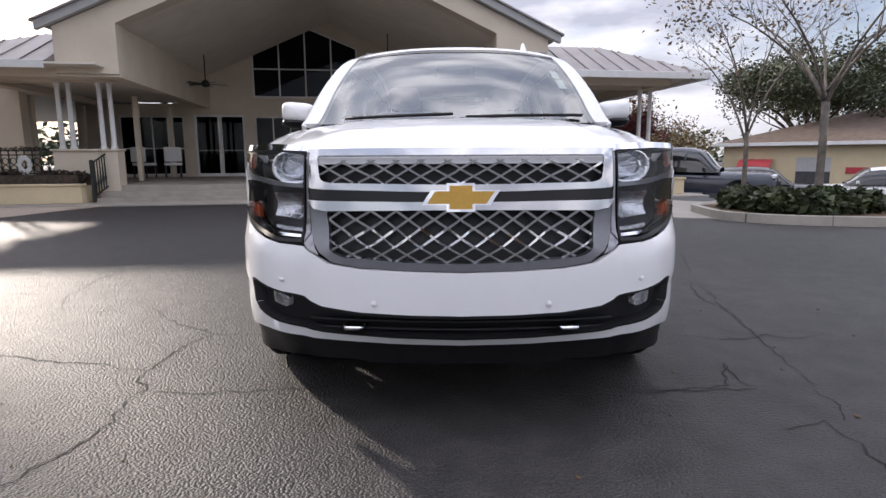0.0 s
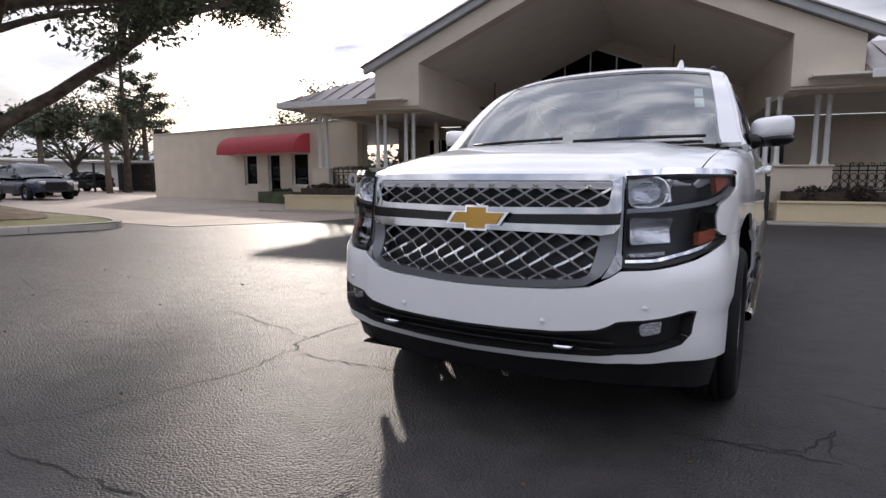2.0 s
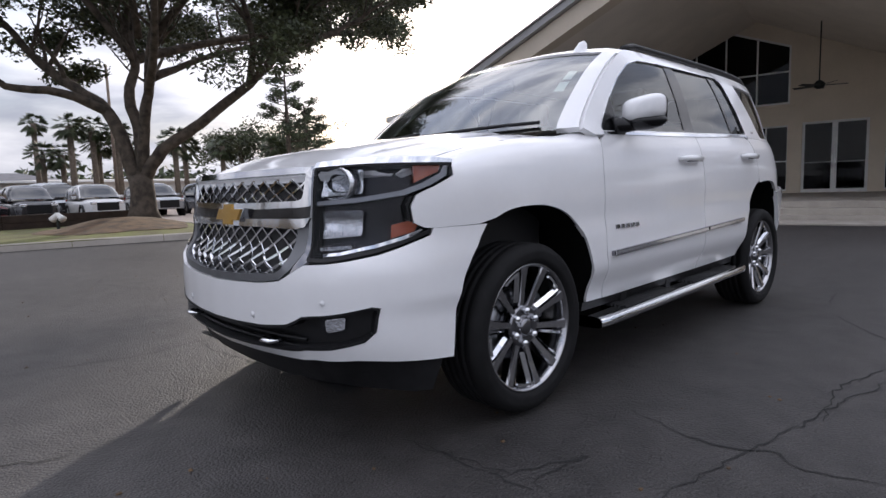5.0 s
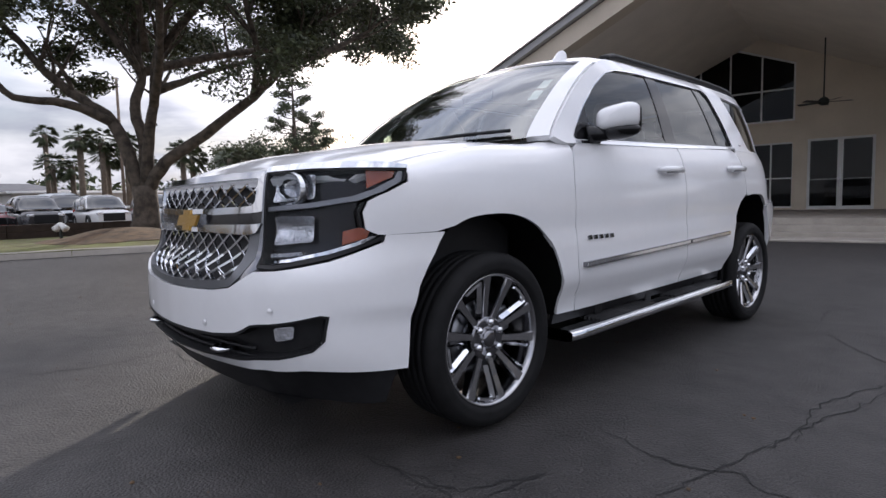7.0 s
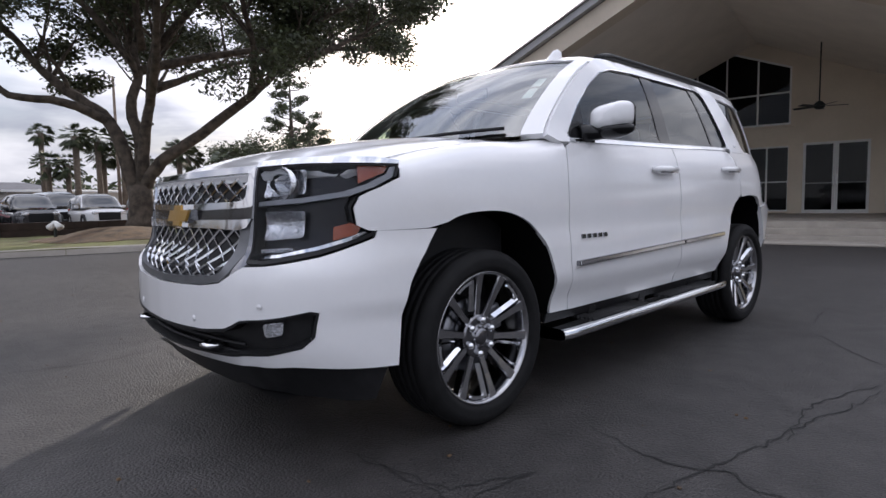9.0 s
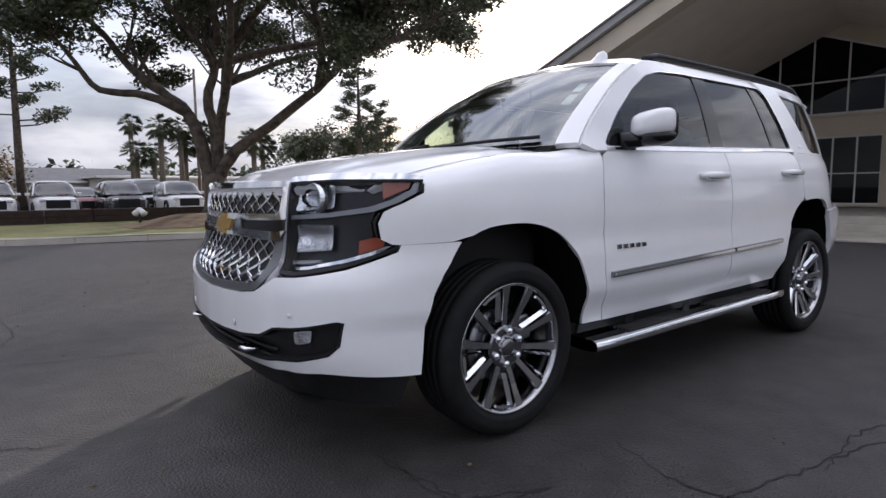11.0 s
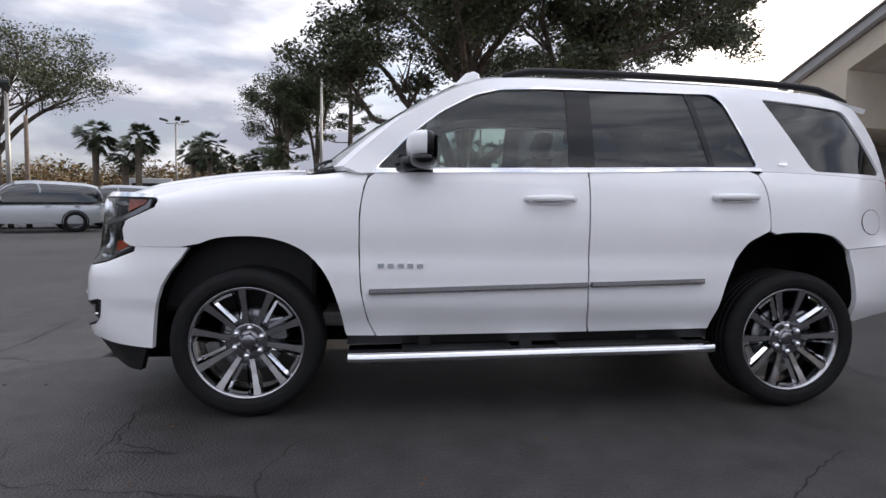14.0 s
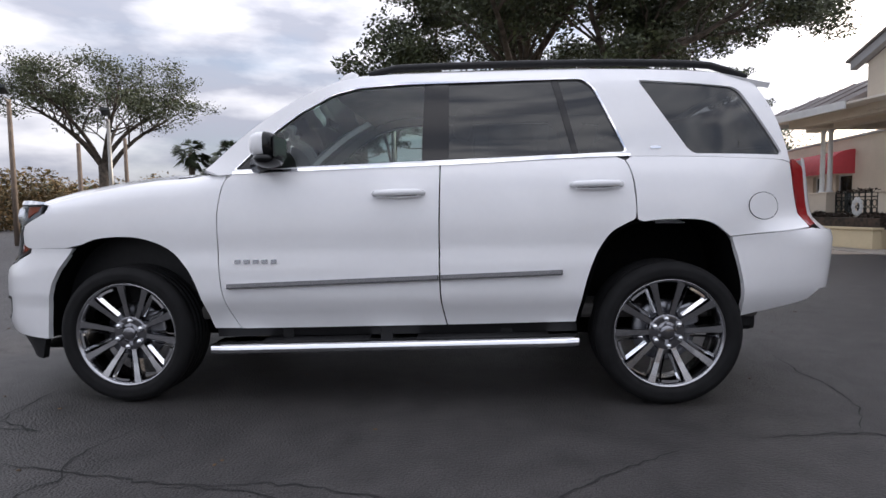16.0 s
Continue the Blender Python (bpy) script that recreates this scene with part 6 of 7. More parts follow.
# ---- the low wing with the red awning ----
WG = pose(-27.1, 16.1, 0, 0, 0, -5.0)
wing = thing("low_wing", "low beige stucco wing with a flat roof", "building", m=WG)
wh = [[(7.65, 0.70), (8.55, 0.70), (8.55, 2.02), (7.65, 2.02)], [(10.85, 0.70), (11.85, 0.70), (11.85, 2.02), (10.85, 2.02)], [(9.3, 0.10), (10.1, 0.10), (10.1, 2.02), (9.3, 2.02)]]
part("front_wall", prism([(0, 0), (14.6, 0), (14.6, 3.16), (0, 3.16)], 0, 0.3, holes=wh), STUCCO, wing, "beige stucco wall")
part("side_wall", boxed(0, 0.3, 0.303, 14, 0, 3.16), STUCCO, wing)
part("roof_slab", boxed(-0.05, 14.6, -0.05, 14, 3.163, 3.24, 0.02), TRIM_GREY, wing, "pale roof edge")
for h in wh:
    (u0, z0), (u1, z1) = h[0], h[2]
    w = part("window" if z0 > 0.2 else "door", boxed(u0, u1, 0.14, 0.16, z0, z1), SHOP_GLASS, wing, "dark pane in a white frame")
    for a, b, c, d in ((u0, u0 + 0.05, z0, z1), (u1 - 0.05, u1, z0, z1), (u0 + 0.052, u1 - 0.052, z1 - 0.05, z1), (u0 + 0.052, u1 - 0.052, z0, z0 + 0.05)):
        part("frame", boxed(a, b, 0.10, 0.135, c, d, 0.004), TRIM_WHITE, w)
# dark board close behind the wall, painted as the wing's inner shade
part("dim_inside", boxed(6.6, 12.5, 0.31, 0.4, 0.05, 2.2), INSIDE_SHADE, wing)
aw = thing("awning", "curved red canvas awning over a door", "awning", m=WG)
part("canvas", grid(lambda u, v: Vector((6.9 + 5.1 * u, -0.004 - 0.85 * math.sin(v * math.pi / 2), 2.14 + 0.66 * math.cos(v * math.pi / 2))), 24, 8, flip=True), AWNING, aw)
part("valance", grid(lambda u, v: Vector((6.9 + 5.1 * u, -0.854, 2.14 - 0.12 * v - 0.012 * abs(math.sin(40 * u)) * v)), 60, 2, flip=True), AWNING, aw)
for u in (6.9, 12.0):
    bm = bmesh.new()
    ring = [bm.verts.new((u, -0.004 - 0.85 * math.sin(t * math.pi / 2), 2.14 + 0.66 * math.cos(t * math.pi / 2))) for t in np.linspace(0, 1, 9)] + [bm.verts.new((u, -0.854, 2.02)), bm.verts.new((u, -0.004, 2.02))]
    bm.faces.new(ring)
    part("awning_end", bm, AWNING, aw)
hedge("shrub_row", 9.9, 12.2, -1.2, -0.3, 0.0, 0.55, PALM_LEAF, "low green shrub by the wall", "shrub", 5, WG, n=2500)

# ---- parked vehicles ----
PAINTS = {"white": mat("parked_white", (0.72, 0.72, 0.72), 0.3, coat=0.8, var=0.03, scale=2), "black": mat("parked_black", (0.02, 0.02, 0.024), 0.25, coat=0.8, var=0.1, scale=2),
          "silver": mat("parked_silver", (0.36, 0.38, 0.40), 0.3, 0.5, coat=0.8, var=0.04, scale=2), "grey": mat("parked_grey", (0.09, 0.095, 0.10), 0.3, 0.4, coat=0.8, var=0.05, scale=2),
          "red": mat("parked_red", (0.22, 0.02, 0.025), 0.3, coat=0.8, var=0.05, scale=2), "navy": mat("parked_navy", (0.02, 0.028, 0.05), 0.25, coat=0.8, var=0.1, scale=2)}
DARK_GLASS = mat("dark_car_glass", (0.015, 0.018, 0.02), 0.06, coat=0.6, spec=0.8)
PROTO = {}


def parked_shape(style):
    """Side profile of the style: hood, roof and tail heights along the length."""
    if style == "suv":
        return dict(L=4.7, W=0.93, belt=1.02, low=0.30, hood=1.02, top=[(0.25, 1.0), (1.15, 1.08), (1.95, 1.66), (2.6, 1.74), (3.9, 1.70), (4.45, 1.58), (4.62, 1.08)], R=0.36, ax=(0.9, 3.7))
    if style == "van":
        return dict(L=5.2, W=0.98, belt=1.05, low=0.32, hood=1.05, top=[(0.1, 1.05), (0.7, 1.15), (1.5, 1.85), (2.4, 1.98), (4.6, 1.98), (5.05, 1.85), (5.18, 1.1)], R=0.35, ax=(0.9, 4.1))
    if style == "pickup":
        return dict(L=5.8, W=1.0, belt=1.12, low=0.42, hood=1.16, top=[(0.1, 1.15), (1.6, 1.22), (2.3, 1.85), (2.9, 1.93), (4.0, 1.90), (4.35, 1.80), (4.5, 1.22)], R=0.41, ax=(1.05, 4.65))
    return dict(L=4.6, W=0.90, belt=0.95, low=0.25, hood=0.92, top=[(0.25, 0.9), (1.3, 0.98), (2.1, 1.40), (2.6, 1.46), (3.4, 1.42), (4.1, 1.12), (4.55, 1.02)], R=0.33, ax=(0.88, 3.65))


def parked(style, paint, x, y, turn, label, group="parked cars"):
    """A car whose nose points along -y before the turn. Alike cars share meshes."""
    p = parked_shape(style)
    z = fall(x, y)
    m = pose(x, y, z, 0, 0, turn) @ Matrix.Translation((0, -p["L"] / 2, 0))
    if (style, paint) in PROTO:
        c = copy_thing(PROTO[(style, paint)], m)
        c["label"] = label
        return c
    car = thing("parked_" + ("van" if style == "van" else "pickup" if style == "pickup" else "car"), label, "van" if style == "van" else "pickup" if style == "pickup" else "car", group, m=m)
    L, W_, belt_, low = p["L"], p["W"], p["belt"], p["low"]
    top = spline([a for a, _ in p["top"]], [b for _, b in p["top"]])
    wide = spline([0, 0.08 * L, 0.25 * L, 0.8 * L, 0.96 * L, L], [0.72 * W_, 0.90 * W_, W_, W_, 0.93 * W_, 0.80 * W_])
    deck = spline([0, 0.05, 0.35 * L, L - 0.15, L], [p["hood"] - 0.25, p["hood"] - 0.06, belt_, belt_ + 0.04, belt_ - 0.10])

    def shell(u, v):
        yy = L * u
        w, d = wide(yy), deck(yy)
        a = v * math.pi
        c, s = math.cos(a), math.sin(a)
        lo = low + 0.10 * (ease(abs(u - 0.5), 0.40, 0.5))
        return Vector((w * math.copysign(abs(c) ** 0.35, c), yy, lo + (d - lo) * max(0.0, s) ** 0.45))
    bm = bmesh.new()
    grid(shell, 32, 24, bm)
    for f0 in (0, 1):
        pts = [bm.verts.new(shell(f0, k / 16)) for k in range(17)]
        bm.faces.new(pts)
    part("body", bm, PAINTS[paint], car, "painted body")
    y0, y1 = p["top"][1][0] + 0.05, p["top"][-1][0] - 0.02

    def cabin(u, v):
        yy = y0 + (y1 - y0) * u
        zt, d = top(yy), deck(yy) - 0.03
        a = v * math.pi
        c, s = math.cos(a), math.sin(a)
        w = wide(yy) - 0.05 - 0.17 * (max(0.0, s) ** 0.9)
        return Vector((w * math.copysign(abs(c) ** 0.30, c), yy, d + max(0.01, zt - d) * max(0.0, s) ** 0.40))
    bm = bmesh.new()
    grid(cabin, 28, 24, bm)
    part("cabin_glass", bm, DARK_GLASS, car, "dark windows")

    def cap(u, v):
        t0, t1 = p["top"][2][0] + 0.12, p["top"][-2][0] - 0.02
        yy = t0 + (t1 - t0) * u
        q = cabin((yy - y0) / (y1 - y0), 0.215 + 0.57 * v)
        return q + Vector((0, 0, 0.012))
    part("roof", grid(cap, 20, 14, thick=0.04), PAINTS[paint], car, "painted roof")
    for sg in (0, 1):
        for frac in ((p["top"][1][0] + 0.15, p["top"][2][0] + 0.05), (2.75, 2.68), (p["top"][-1][0] - 0.08, p["top"][-2][0] - 0.12)):
            bm = bmesh.new()
            pts = []
            for k in range(7):
                v = 0.04 + 0.19 * k / 6
                v = v if sg else 1 - v
                yy = frac[0] + (frac[1] - frac[0]) * k / 6
                pts.append(cabin((yy - y0) / (y1 - y0), v))
            tube(bm, pts, 0.035, 6)
            part("pillar", bm, PAINTS[paint], car)
    for yy in p["ax"]:
        for sg in (1, -1):
            mt = Matrix.Translation((sg * (W_ - 0.10), yy, p["R"])) @ Matrix.Rotation(0 if sg > 0 else math.pi, 4, "Z")
            R = p["R"]
            wh_ = part("wheel", lathe(bmesh.new(), [(-0.11, R * 0.6), (-0.11, R * 0.93), (-0.07, R), (0.07, R), (0.11, R * 0.94), (0.115, R * 0.68), (0.09, R * 0.64)], steps=28, m=mt), RUBBER, car, "black tyre", smooth=True)
            part("rim", lathe(bmesh.new(), [(0.09, R * 0.66), (0.10, R * 0.6), (0.06, R * 0.5), (0.085, R * 0.2), (0.09, 0)], steps=10, m=mt), SATIN, wh_, "alloy rim")
            part("arch_liner", lathe(bmesh.new(), [(0.02, R * 1.13), (0.128, R * 1.12), (0.128, R * 1.02), (0.02, R * 1.0)], steps=28, m=mt), BLACK_PLASTIC, car)
    bh = belt_ - 0.08
    for sg in (1, -1):
        part("tail_lamp", boxed(sg * W_ * 0.72 - 0.13, sg * W_ * 0.72 + 0.13, L - 0.10, L + 0.015, bh - 0.05, bh + 0.07, 0.02), RED_LENS, car, "red tail lamp")
        part("head_lamp", boxed(sg * W_ * 0.62 - 0.14, sg * W_ * 0.62 + 0.14, -0.02, 0.16, p["hood"] - 0.27, p["hood"] - 0.14, 0.03), REFLECTOR, car, "clear head lamp")
        part("door_mirror", boxed(sg * (W_ + 0.09) - 0.10, sg * (W_ + 0.09) + 0.10, p["top"][1][0] + 0.45, p["top"][1][0] + 0.56, belt_ + 0.02, belt_ + 0.15, 0.03), PAINTS[paint], car)
        for yy in (p["top"][2][0] + 0.9, p["top"][2][0] + 1.75):
            part("door_handle", boxed(sg * W_ - 0.02, sg * W_ + 0.02, yy, yy + 0.16, belt_ - 0.14, belt_ - 0.11, 0.008), SATIN, car)
    part("rear_bumper", boxed(-W_ * 0.86, W_ * 0.86, L - 0.16, L + 0.06, low + 0.06, low + 0.34, 0.05), BLACK_PLASTIC, car, "black lower rear bumper")
    part("front_grille", boxed(-W_ * 0.5, W_ * 0.5, -0.03, 0.14, low + 0.16, p["hood"] - 0.18, 0.03), BLACK_PLASTIC, car, "black grille")
    part("number_plate", boxed(-0.16, 0.16, L + 0.0, L + 0.025, bh - 0.18, bh - 0.07, 0.003), PAPER, car, "pale plate with a plain bar")
    if style == "pickup":
        part("bed", boxed(-W_ * 0.86, W_ * 0.86, 4.5, L - 0.12, 1.16, 1.22, 0.02), BLACK_PLASTIC, car)
    PROTO[(style, paint)] = car
    return car


# row behind the timber edging, tails towards the lawn
for style, paint, x, y, turn, lb in (("suv", "white", -30.4, -4.7, 98, "white SUV parked beyond the lawn"), ("suv", "white", -30.4, -2.0, 95, "white SUV parked beyond the lawn"), ("suv", "white", -30.5, 0.4, 93, "white SUV parked beyond the lawn"), ("car", "red", -33.7, 1.7, 95, "dark red car parked beyond the lawn"),
                                     ("suv", "black", -30.3, 3.2, 93, "black SUV parked beyond the lawn"), ("van", "silver", -35.8, 5.1, 95, "silver van parked behind the row"), ("suv", "white", -30.0, 5.9, 91, "white SUV parked beyond the lawn"),
                                     ("suv", "silver", -29.9, 8.6, 91, "silver SUV parked beyond the oak"), ("suv", "navy", -29.7, 11.5, 89, "dark blue SUV parked by the drive"), ("car", "silver", -34.3, 14.1, 89, "silver car parked by the drive"),
                                     ("car", "black", -42.3, 20.1, 15, "black car beside a carport")):
    parked(style, paint, x, y, turn, lb)
# row running away past the lawn
for style, paint, x, y, turn, lb in (("suv", "silver", -16.8, -10.5, 33, "silver SUV parked side-on in the lot"), ("car", "white", -19.8, -11.8, 27, "white car at the lot's edge"), ("suv", "silver", -20.9, -9.5, 13, "silver SUV in a row of cars"), ("suv", "navy", -23.3, -9.3, 12, "dark blue SUV in a row"),
                                     ("car", "white", -26.6, -9.5, 12, "white car in a row"), ("suv", "grey", -29.8, -9.7, 11, "dark grey SUV in a row"), ("suv", "white", -36.5, -7.5, 66, "white SUV facing the lane"), ("suv", "white", -42.9, -4.3, 85, "white SUV across the lane"), ("suv", "white", -43.6, -6.7, 86, "white SUV across the lane"), ("car", "silver", -32.8, -9.9, 11, "silver car in a row")):
    parked(style, paint, x, y, turn, lb)
# behind the right of the building
parked("pickup", "navy", 8.3, 18.4, 60, "dark blue pickup parked by the path", "cars by the garage")
parked("suv", "grey", 14.4, 24.4, 60, "dark grey SUV before the garage", "cars by the garage")
parked("suv", "white", 18.0, 22.2, -122, "white SUV before the garage", "cars by the garage")

# ---- trees and plants ----
def branch(bm, rng, start, way, length, r, depth, ends, droop=0.0, sides=7, wild=0.35):
    """A limb that wanders, tapers and forks."""
    pts, radii, p, d = [Vector(start)], [r], Vector(start), Vector(way).normalized()
    n = 5
    for k in range(n):
        d = (d + Vector((rng.uniform(-1, 1), rng.uniform(-1, 1), rng.uniform(-0.6, 0.7))) * wild * 0.5 + Vector((0, 0, -droop))).normalized()
        p = p + d * length / n
        pts.append(p.copy()), radii.append(r * (1 - 0.55 * (k + 1) / n))
    tube(bm, pts, radii, sides)
    if depth <= 0:
        ends.append((pts[-1], d)), ends.append((pts[-3], d))
        return
    for k in range(rng.choice((2, 3))):
        i = rng.choice((3, 4, 5)) if k else 5
        side = Vector((rng.uniform(-1, 1), rng.uniform(-1, 1), rng.uniform(-0.25, 0.75))).normalized()
        branch(bm, rng, pts[i], (d + side * 0.95), length * rng.uniform(0.55, 0.8), radii[i] * 0.75, depth - 1, ends, droop, max(4, sides - 1), wild)


def leafy(name, label, seed, base, trunk_r, trunk_h, limbs, depth, clump, leaves, size, leaf_mat, bark=BARK, droop=0.0, flatten=0.7, cat="tree", group="", clear=0.0, hollow=0.0):
    """limbs: first points of main limbs as runs of points relative to the base; each ends in forks."""
    rng = random.Random(seed)
    x, y, z = base
    t = thing(name, label, cat, group, m=Matrix.Translation((x, y, z)))
    bm, ends = bmesh.new(), []
    tube(bm, [(0, 0, -0.15), (0.02, 0, 0.15), (0.03, 0.02, trunk_h * 0.55), (0, 0, trunk_h)], [trunk_r * 1.45, trunk_r * 1.08, trunk_r * 0.95, trunk_r * 0.95], 14)
    part("trunk", bm, bark, t, "grey-brown trunk", smooth=True)
    bm = bmesh.new()
    for run, r in limbs:
        pts = [Vector(p) for p in run]
        fine, rad = [], []
        for a in range(len(pts) - 1):
            p0, p1, p2, p3 = (pts[max(0, min(len(pts) - 1, a + k))] for k in (-1, 0, 1, 2))
            for j in range(4):
                s = j / 4
                fine.append(0.5 * ((2 * p1) + (p2 - p0) * s + (2 * p0 - 5 * p1 + 4 * p2 - p3) * s * s + (3 * p1 - p0 - 3 * p2 + p3) * s**3) + Vector((rng.uniform(-1, 1), rng.uniform(-1, 1), rng.uniform(-1, 1))) * r * 0.10)
        fine.append(pts[-1])
        rad = [r * (1 - 0.72 * i / (len(fine) - 1)) for i in range(len(fine))]
        lb = bmesh.new()
        tube(lb, fine, rad, 10)
        part("limb", lb, bark, t, smooth=True)
        for i in range(5, len(fine), 2 if clear else 3):
            if fine[i].z < clear:
                continue
            d = (fine[i] - fine[i - 2]).normalized()
            for _ in range(2 if i < len(fine) - 3 else 3):
                side = Vector((rng.uniform(-1, 1), rng.uniform(-1, 1), rng.uniform(-0.1, 1.0))).normalized()
                branch(bm, rng, fine[i], d * 0.6 + side, rng.uniform(1.1, 2.0) * (clump / 0.9), rad[i] * 0.55, depth, ends, droop)
    tagged(part("twig_mass", bm, bark, t, "forking grey-brown twigs", smooth=True), kind="stuff")
    if leaves:
        bm = bmesh.new()
        ends = [e for e in ends if e[0].z > clear * 0.95 and (math.hypot(e[0].x, e[0].y) > hollow or e[0].z > 6.3)]
        per = max(3, leaves // max(1, len(ends)))
        for p, d in ends:
            foliage(bm, rng, p + d * clump * 0.3, clump * rng.uniform(0.7, 1.25), per, size, flatten)
        part("crown", bm, leaf_mat, t, "clumps of small leaves")
    return t


R7 = (math.cos(radians(48.5)), math.sin(radians(48.5)))     # across the oak's broad side


def oak_run(pts):
    near = [(a if a < 3.0 else 3.0 + 0.70 * (a - 3.0), b, c) for a, b, c in pts]
    return [(1.1 * (a * R7[0] - b * R7[1]), 1.1 * (a * R7[1] + b * R7[0]), 1.08 * c) for a, b, c in near]


OAK = (-16.4, 4.3, 0.47)
leafy("live_oak", "spreading live oak with leaning forked limbs on a mound", 11, OAK, 0.36, 1.2, [
    (oak_run([(-0.05, 0, 0.7), (-0.30, 0.0, 1.7), (-0.75, 0.1, 2.9), (-1.7, 0.3, 3.6), (-2.7, 0.4, 4.4), (-3.5, 0.5, 5.4), (-4.2, 0.2, 6.2)]), 0.24),
    (oak_run([(-0.75, 0.1, 2.9), (-1.6, -0.5, 3.35), (-2.6, -1.1, 3.45), (-3.0, -1.4, 4.1), (-3.4, -1.8, 4.9)]), 0.15),
    (oak_run([(0.05, 0, 1.0), (0.0, 0.2, 2.2), (-0.25, 0.3, 3.3), (-0.15, 0.6, 4.4), (-0.5, 1.0, 5.8), (0.1, 1.6, 7.2)]), 0.22),
    (oak_run([(0.10, 0, 1.2), (0.30, -0.2, 2.3), (0.65, -0.5, 3.3), (1.0, -0.9, 4.5), (1.7, -1.5, 5.6), (2.6, -2.2, 6.6)]), 0.19),
    (oak_run([(0.12, 0, 1.05), (0.7, -0.1, 1.75), (1.8, -0.1, 2.5), (3.3, -0.2, 3.5), (4.6, -0.3, 4.3), (5.8, -0.2, 5.4), (7.4, -0.3, 5.9)]), 0.21),
    (oak_run([(0.0, 0.2, 2.0), (-0.4, 1.4, 3.2), (-0.9, 3.2, 4.4), (-1.2, 5.0, 5.6)]), 0.16),
    (oak_run([(0.65, -0.5, 3.3), (1.5, -1.9, 4.0), (2.4, -3.6, 5.0), (3.2, -5.2, 5.8)]), 0.14),
    (oak_run([(3.3, -0.2, 3.5), (3.7, -0.6, 4.6), (3.6, -1.2, 5.8), (4.2, -1.6, 6.8)]), 0.12),
    (oak_run([(-0.15, 0.6, 4.4), (-1.2, 0.2, 6.0), (-2.2, -0.6, 7.2), (-3.0, -1.0, 7.8)]), 0.13),
    (oak_run([(1.0, -0.9, 4.5), (2.4, -0.6, 6.2), (4.4, -0.4, 7.4), (6.4, 0.2, 8.0)]), 0.13),
    (oak_run([(0.0, 0.6, 5.0), (0.4, -0.6, 6.8), (1.0, -2.0, 8.0), (1.6, -3.4, 8.4)]), 0.12),
    (oak_run([(-0.15, 0.6, 4.4), (1.2, 2.2, 5.2), (3.4, 3.8, 5.9), (5.6, 5.6, 6.3), (7.2, 6.6, 6.6)]), 0.15),
    (oak_run([(-0.9, 3.2, 4.4), (0.2, 4.6, 5.3), (1.4, 6.2, 6.1), (2.6, 8.0, 6.6)]), 0.14),
    (oak_run([(4.6, -0.3, 4.3), (5.8, 0.8, 4.9), (7.2, 1.6, 5.6), (8.4, 1.8, 6.2)]), 0.12),
], 1, 0.80, 125000, 0.084, OAK_LEAF, flatten=0.62, clear=3.9, hollow=3.0)


def simple_limbs(rng, h, n, spread, r, rise=0.6):
    out = []
    for k in range(n):
        a = 2 * math.pi * (k + rng.uniform(-0.3, 0.3)) / n
        z0 = h * rng.uniform(0.75, 1.0)
        out.append(([(0, 0, z0), (math.cos(a) * spread * 0.3, math.sin(a) * spread * 0.3, z0 + spread * rise * 0.5), (math.cos(a) * spread * 0.7, math.sin(a) * spread * 0.7, z0 + spread * rise * 0.9), (math.cos(a) * spread, math.sin(a) * spread, z0 + spread * rise * 1.1)], r))
    return out


rg = random.Random(3)
leafy("street_oak", "round-crowned oak by the far lot", 21, (-23.0, -15.3, 0), 0.24, 3.6, simple_limbs(rg, 3.8, 7, 3.0, 0.13, 0.85), 1, 0.72, 27000, 0.062, LIGHT_LEAF, flatten=0.5, clear=3.5)
leafy("dark_oak", "tall dark oak behind parked cars", 22, (-38.0, -5.6, 0), 0.30, 3.0, simple_limbs(rg, 3.6, 7, 1.1, 0.14, 4.0), 1, 0.70, 22000, 0.08, OAK_LEAF, flatten=0.9)
leafy("dark_oak", "tall dark oak behind parked cars", 23, (-38.6, -3.3, 0), 0.30, 3.0, simple_limbs(rg, 4.0, 6, 1.1, 0.14, 4.2), 1, 0.70, 20000, 0.08, OAK_LEAF, flatten=0.9)
leafy("evergreen_oak", "dense green tree behind the garage", 24, (24.0, 36.8, -2.2), 0.35, 3.0, simple_limbs(rg, 3.5, 8, 3.1, 0.16, 0.95), 1, 1.1, 30000, 0.12, OAK_LEAF, flatten=0.85)
leafy("broad_tree", "dark tree by the carport", 25, (-43.4, 20.4, 0), 0.2, 1.6, simple_limbs(rg, 2.0, 6, 2.4, 0.12, 0.7), 1, 0.9, 8000, 0.14, OAK_LEAF)
leafy("broad_tree", "feathery tree behind the low wing", 26, (-46.1, 26.2, 0), 0.2, 2.0, simple_limbs(rg, 2.6, 6, 2.2, 0.12, 1.0), 1, 0.9, 5000, 0.12, PINE_LEAF)
leafy("broad_tree", "dark tree behind the low wing", 27, (-32.2, 37.3, 0), 0.3, 2.4, simple_limbs(rg, 2.6, 7, 3.2, 0.14, 0.6), 1, 1.1, 8000, 0.16, OAK_LEAF)
leafy("bare_tree", "bare winter tree in the planting bed", 31, (6.75, 8.5, 0.05), 0.068, 2.0, simple_limbs(rg, 2.2, 7, 1.7, 0.030, 0.9), 2, 0.55, 0, 0.1, PINE_LEAF, bark=LIGHT_BARK)
leafy("bare_tree", "thin bare tree beside the path", 32, (6.4, 10.5, 0.0), 0.05, 1.6, simple_limbs(rg, 1.8, 5, 1.1, 0.026, 1.6), 2, 0.5, 300, 0.05, AUTUMN, bark=LIGHT_BARK)
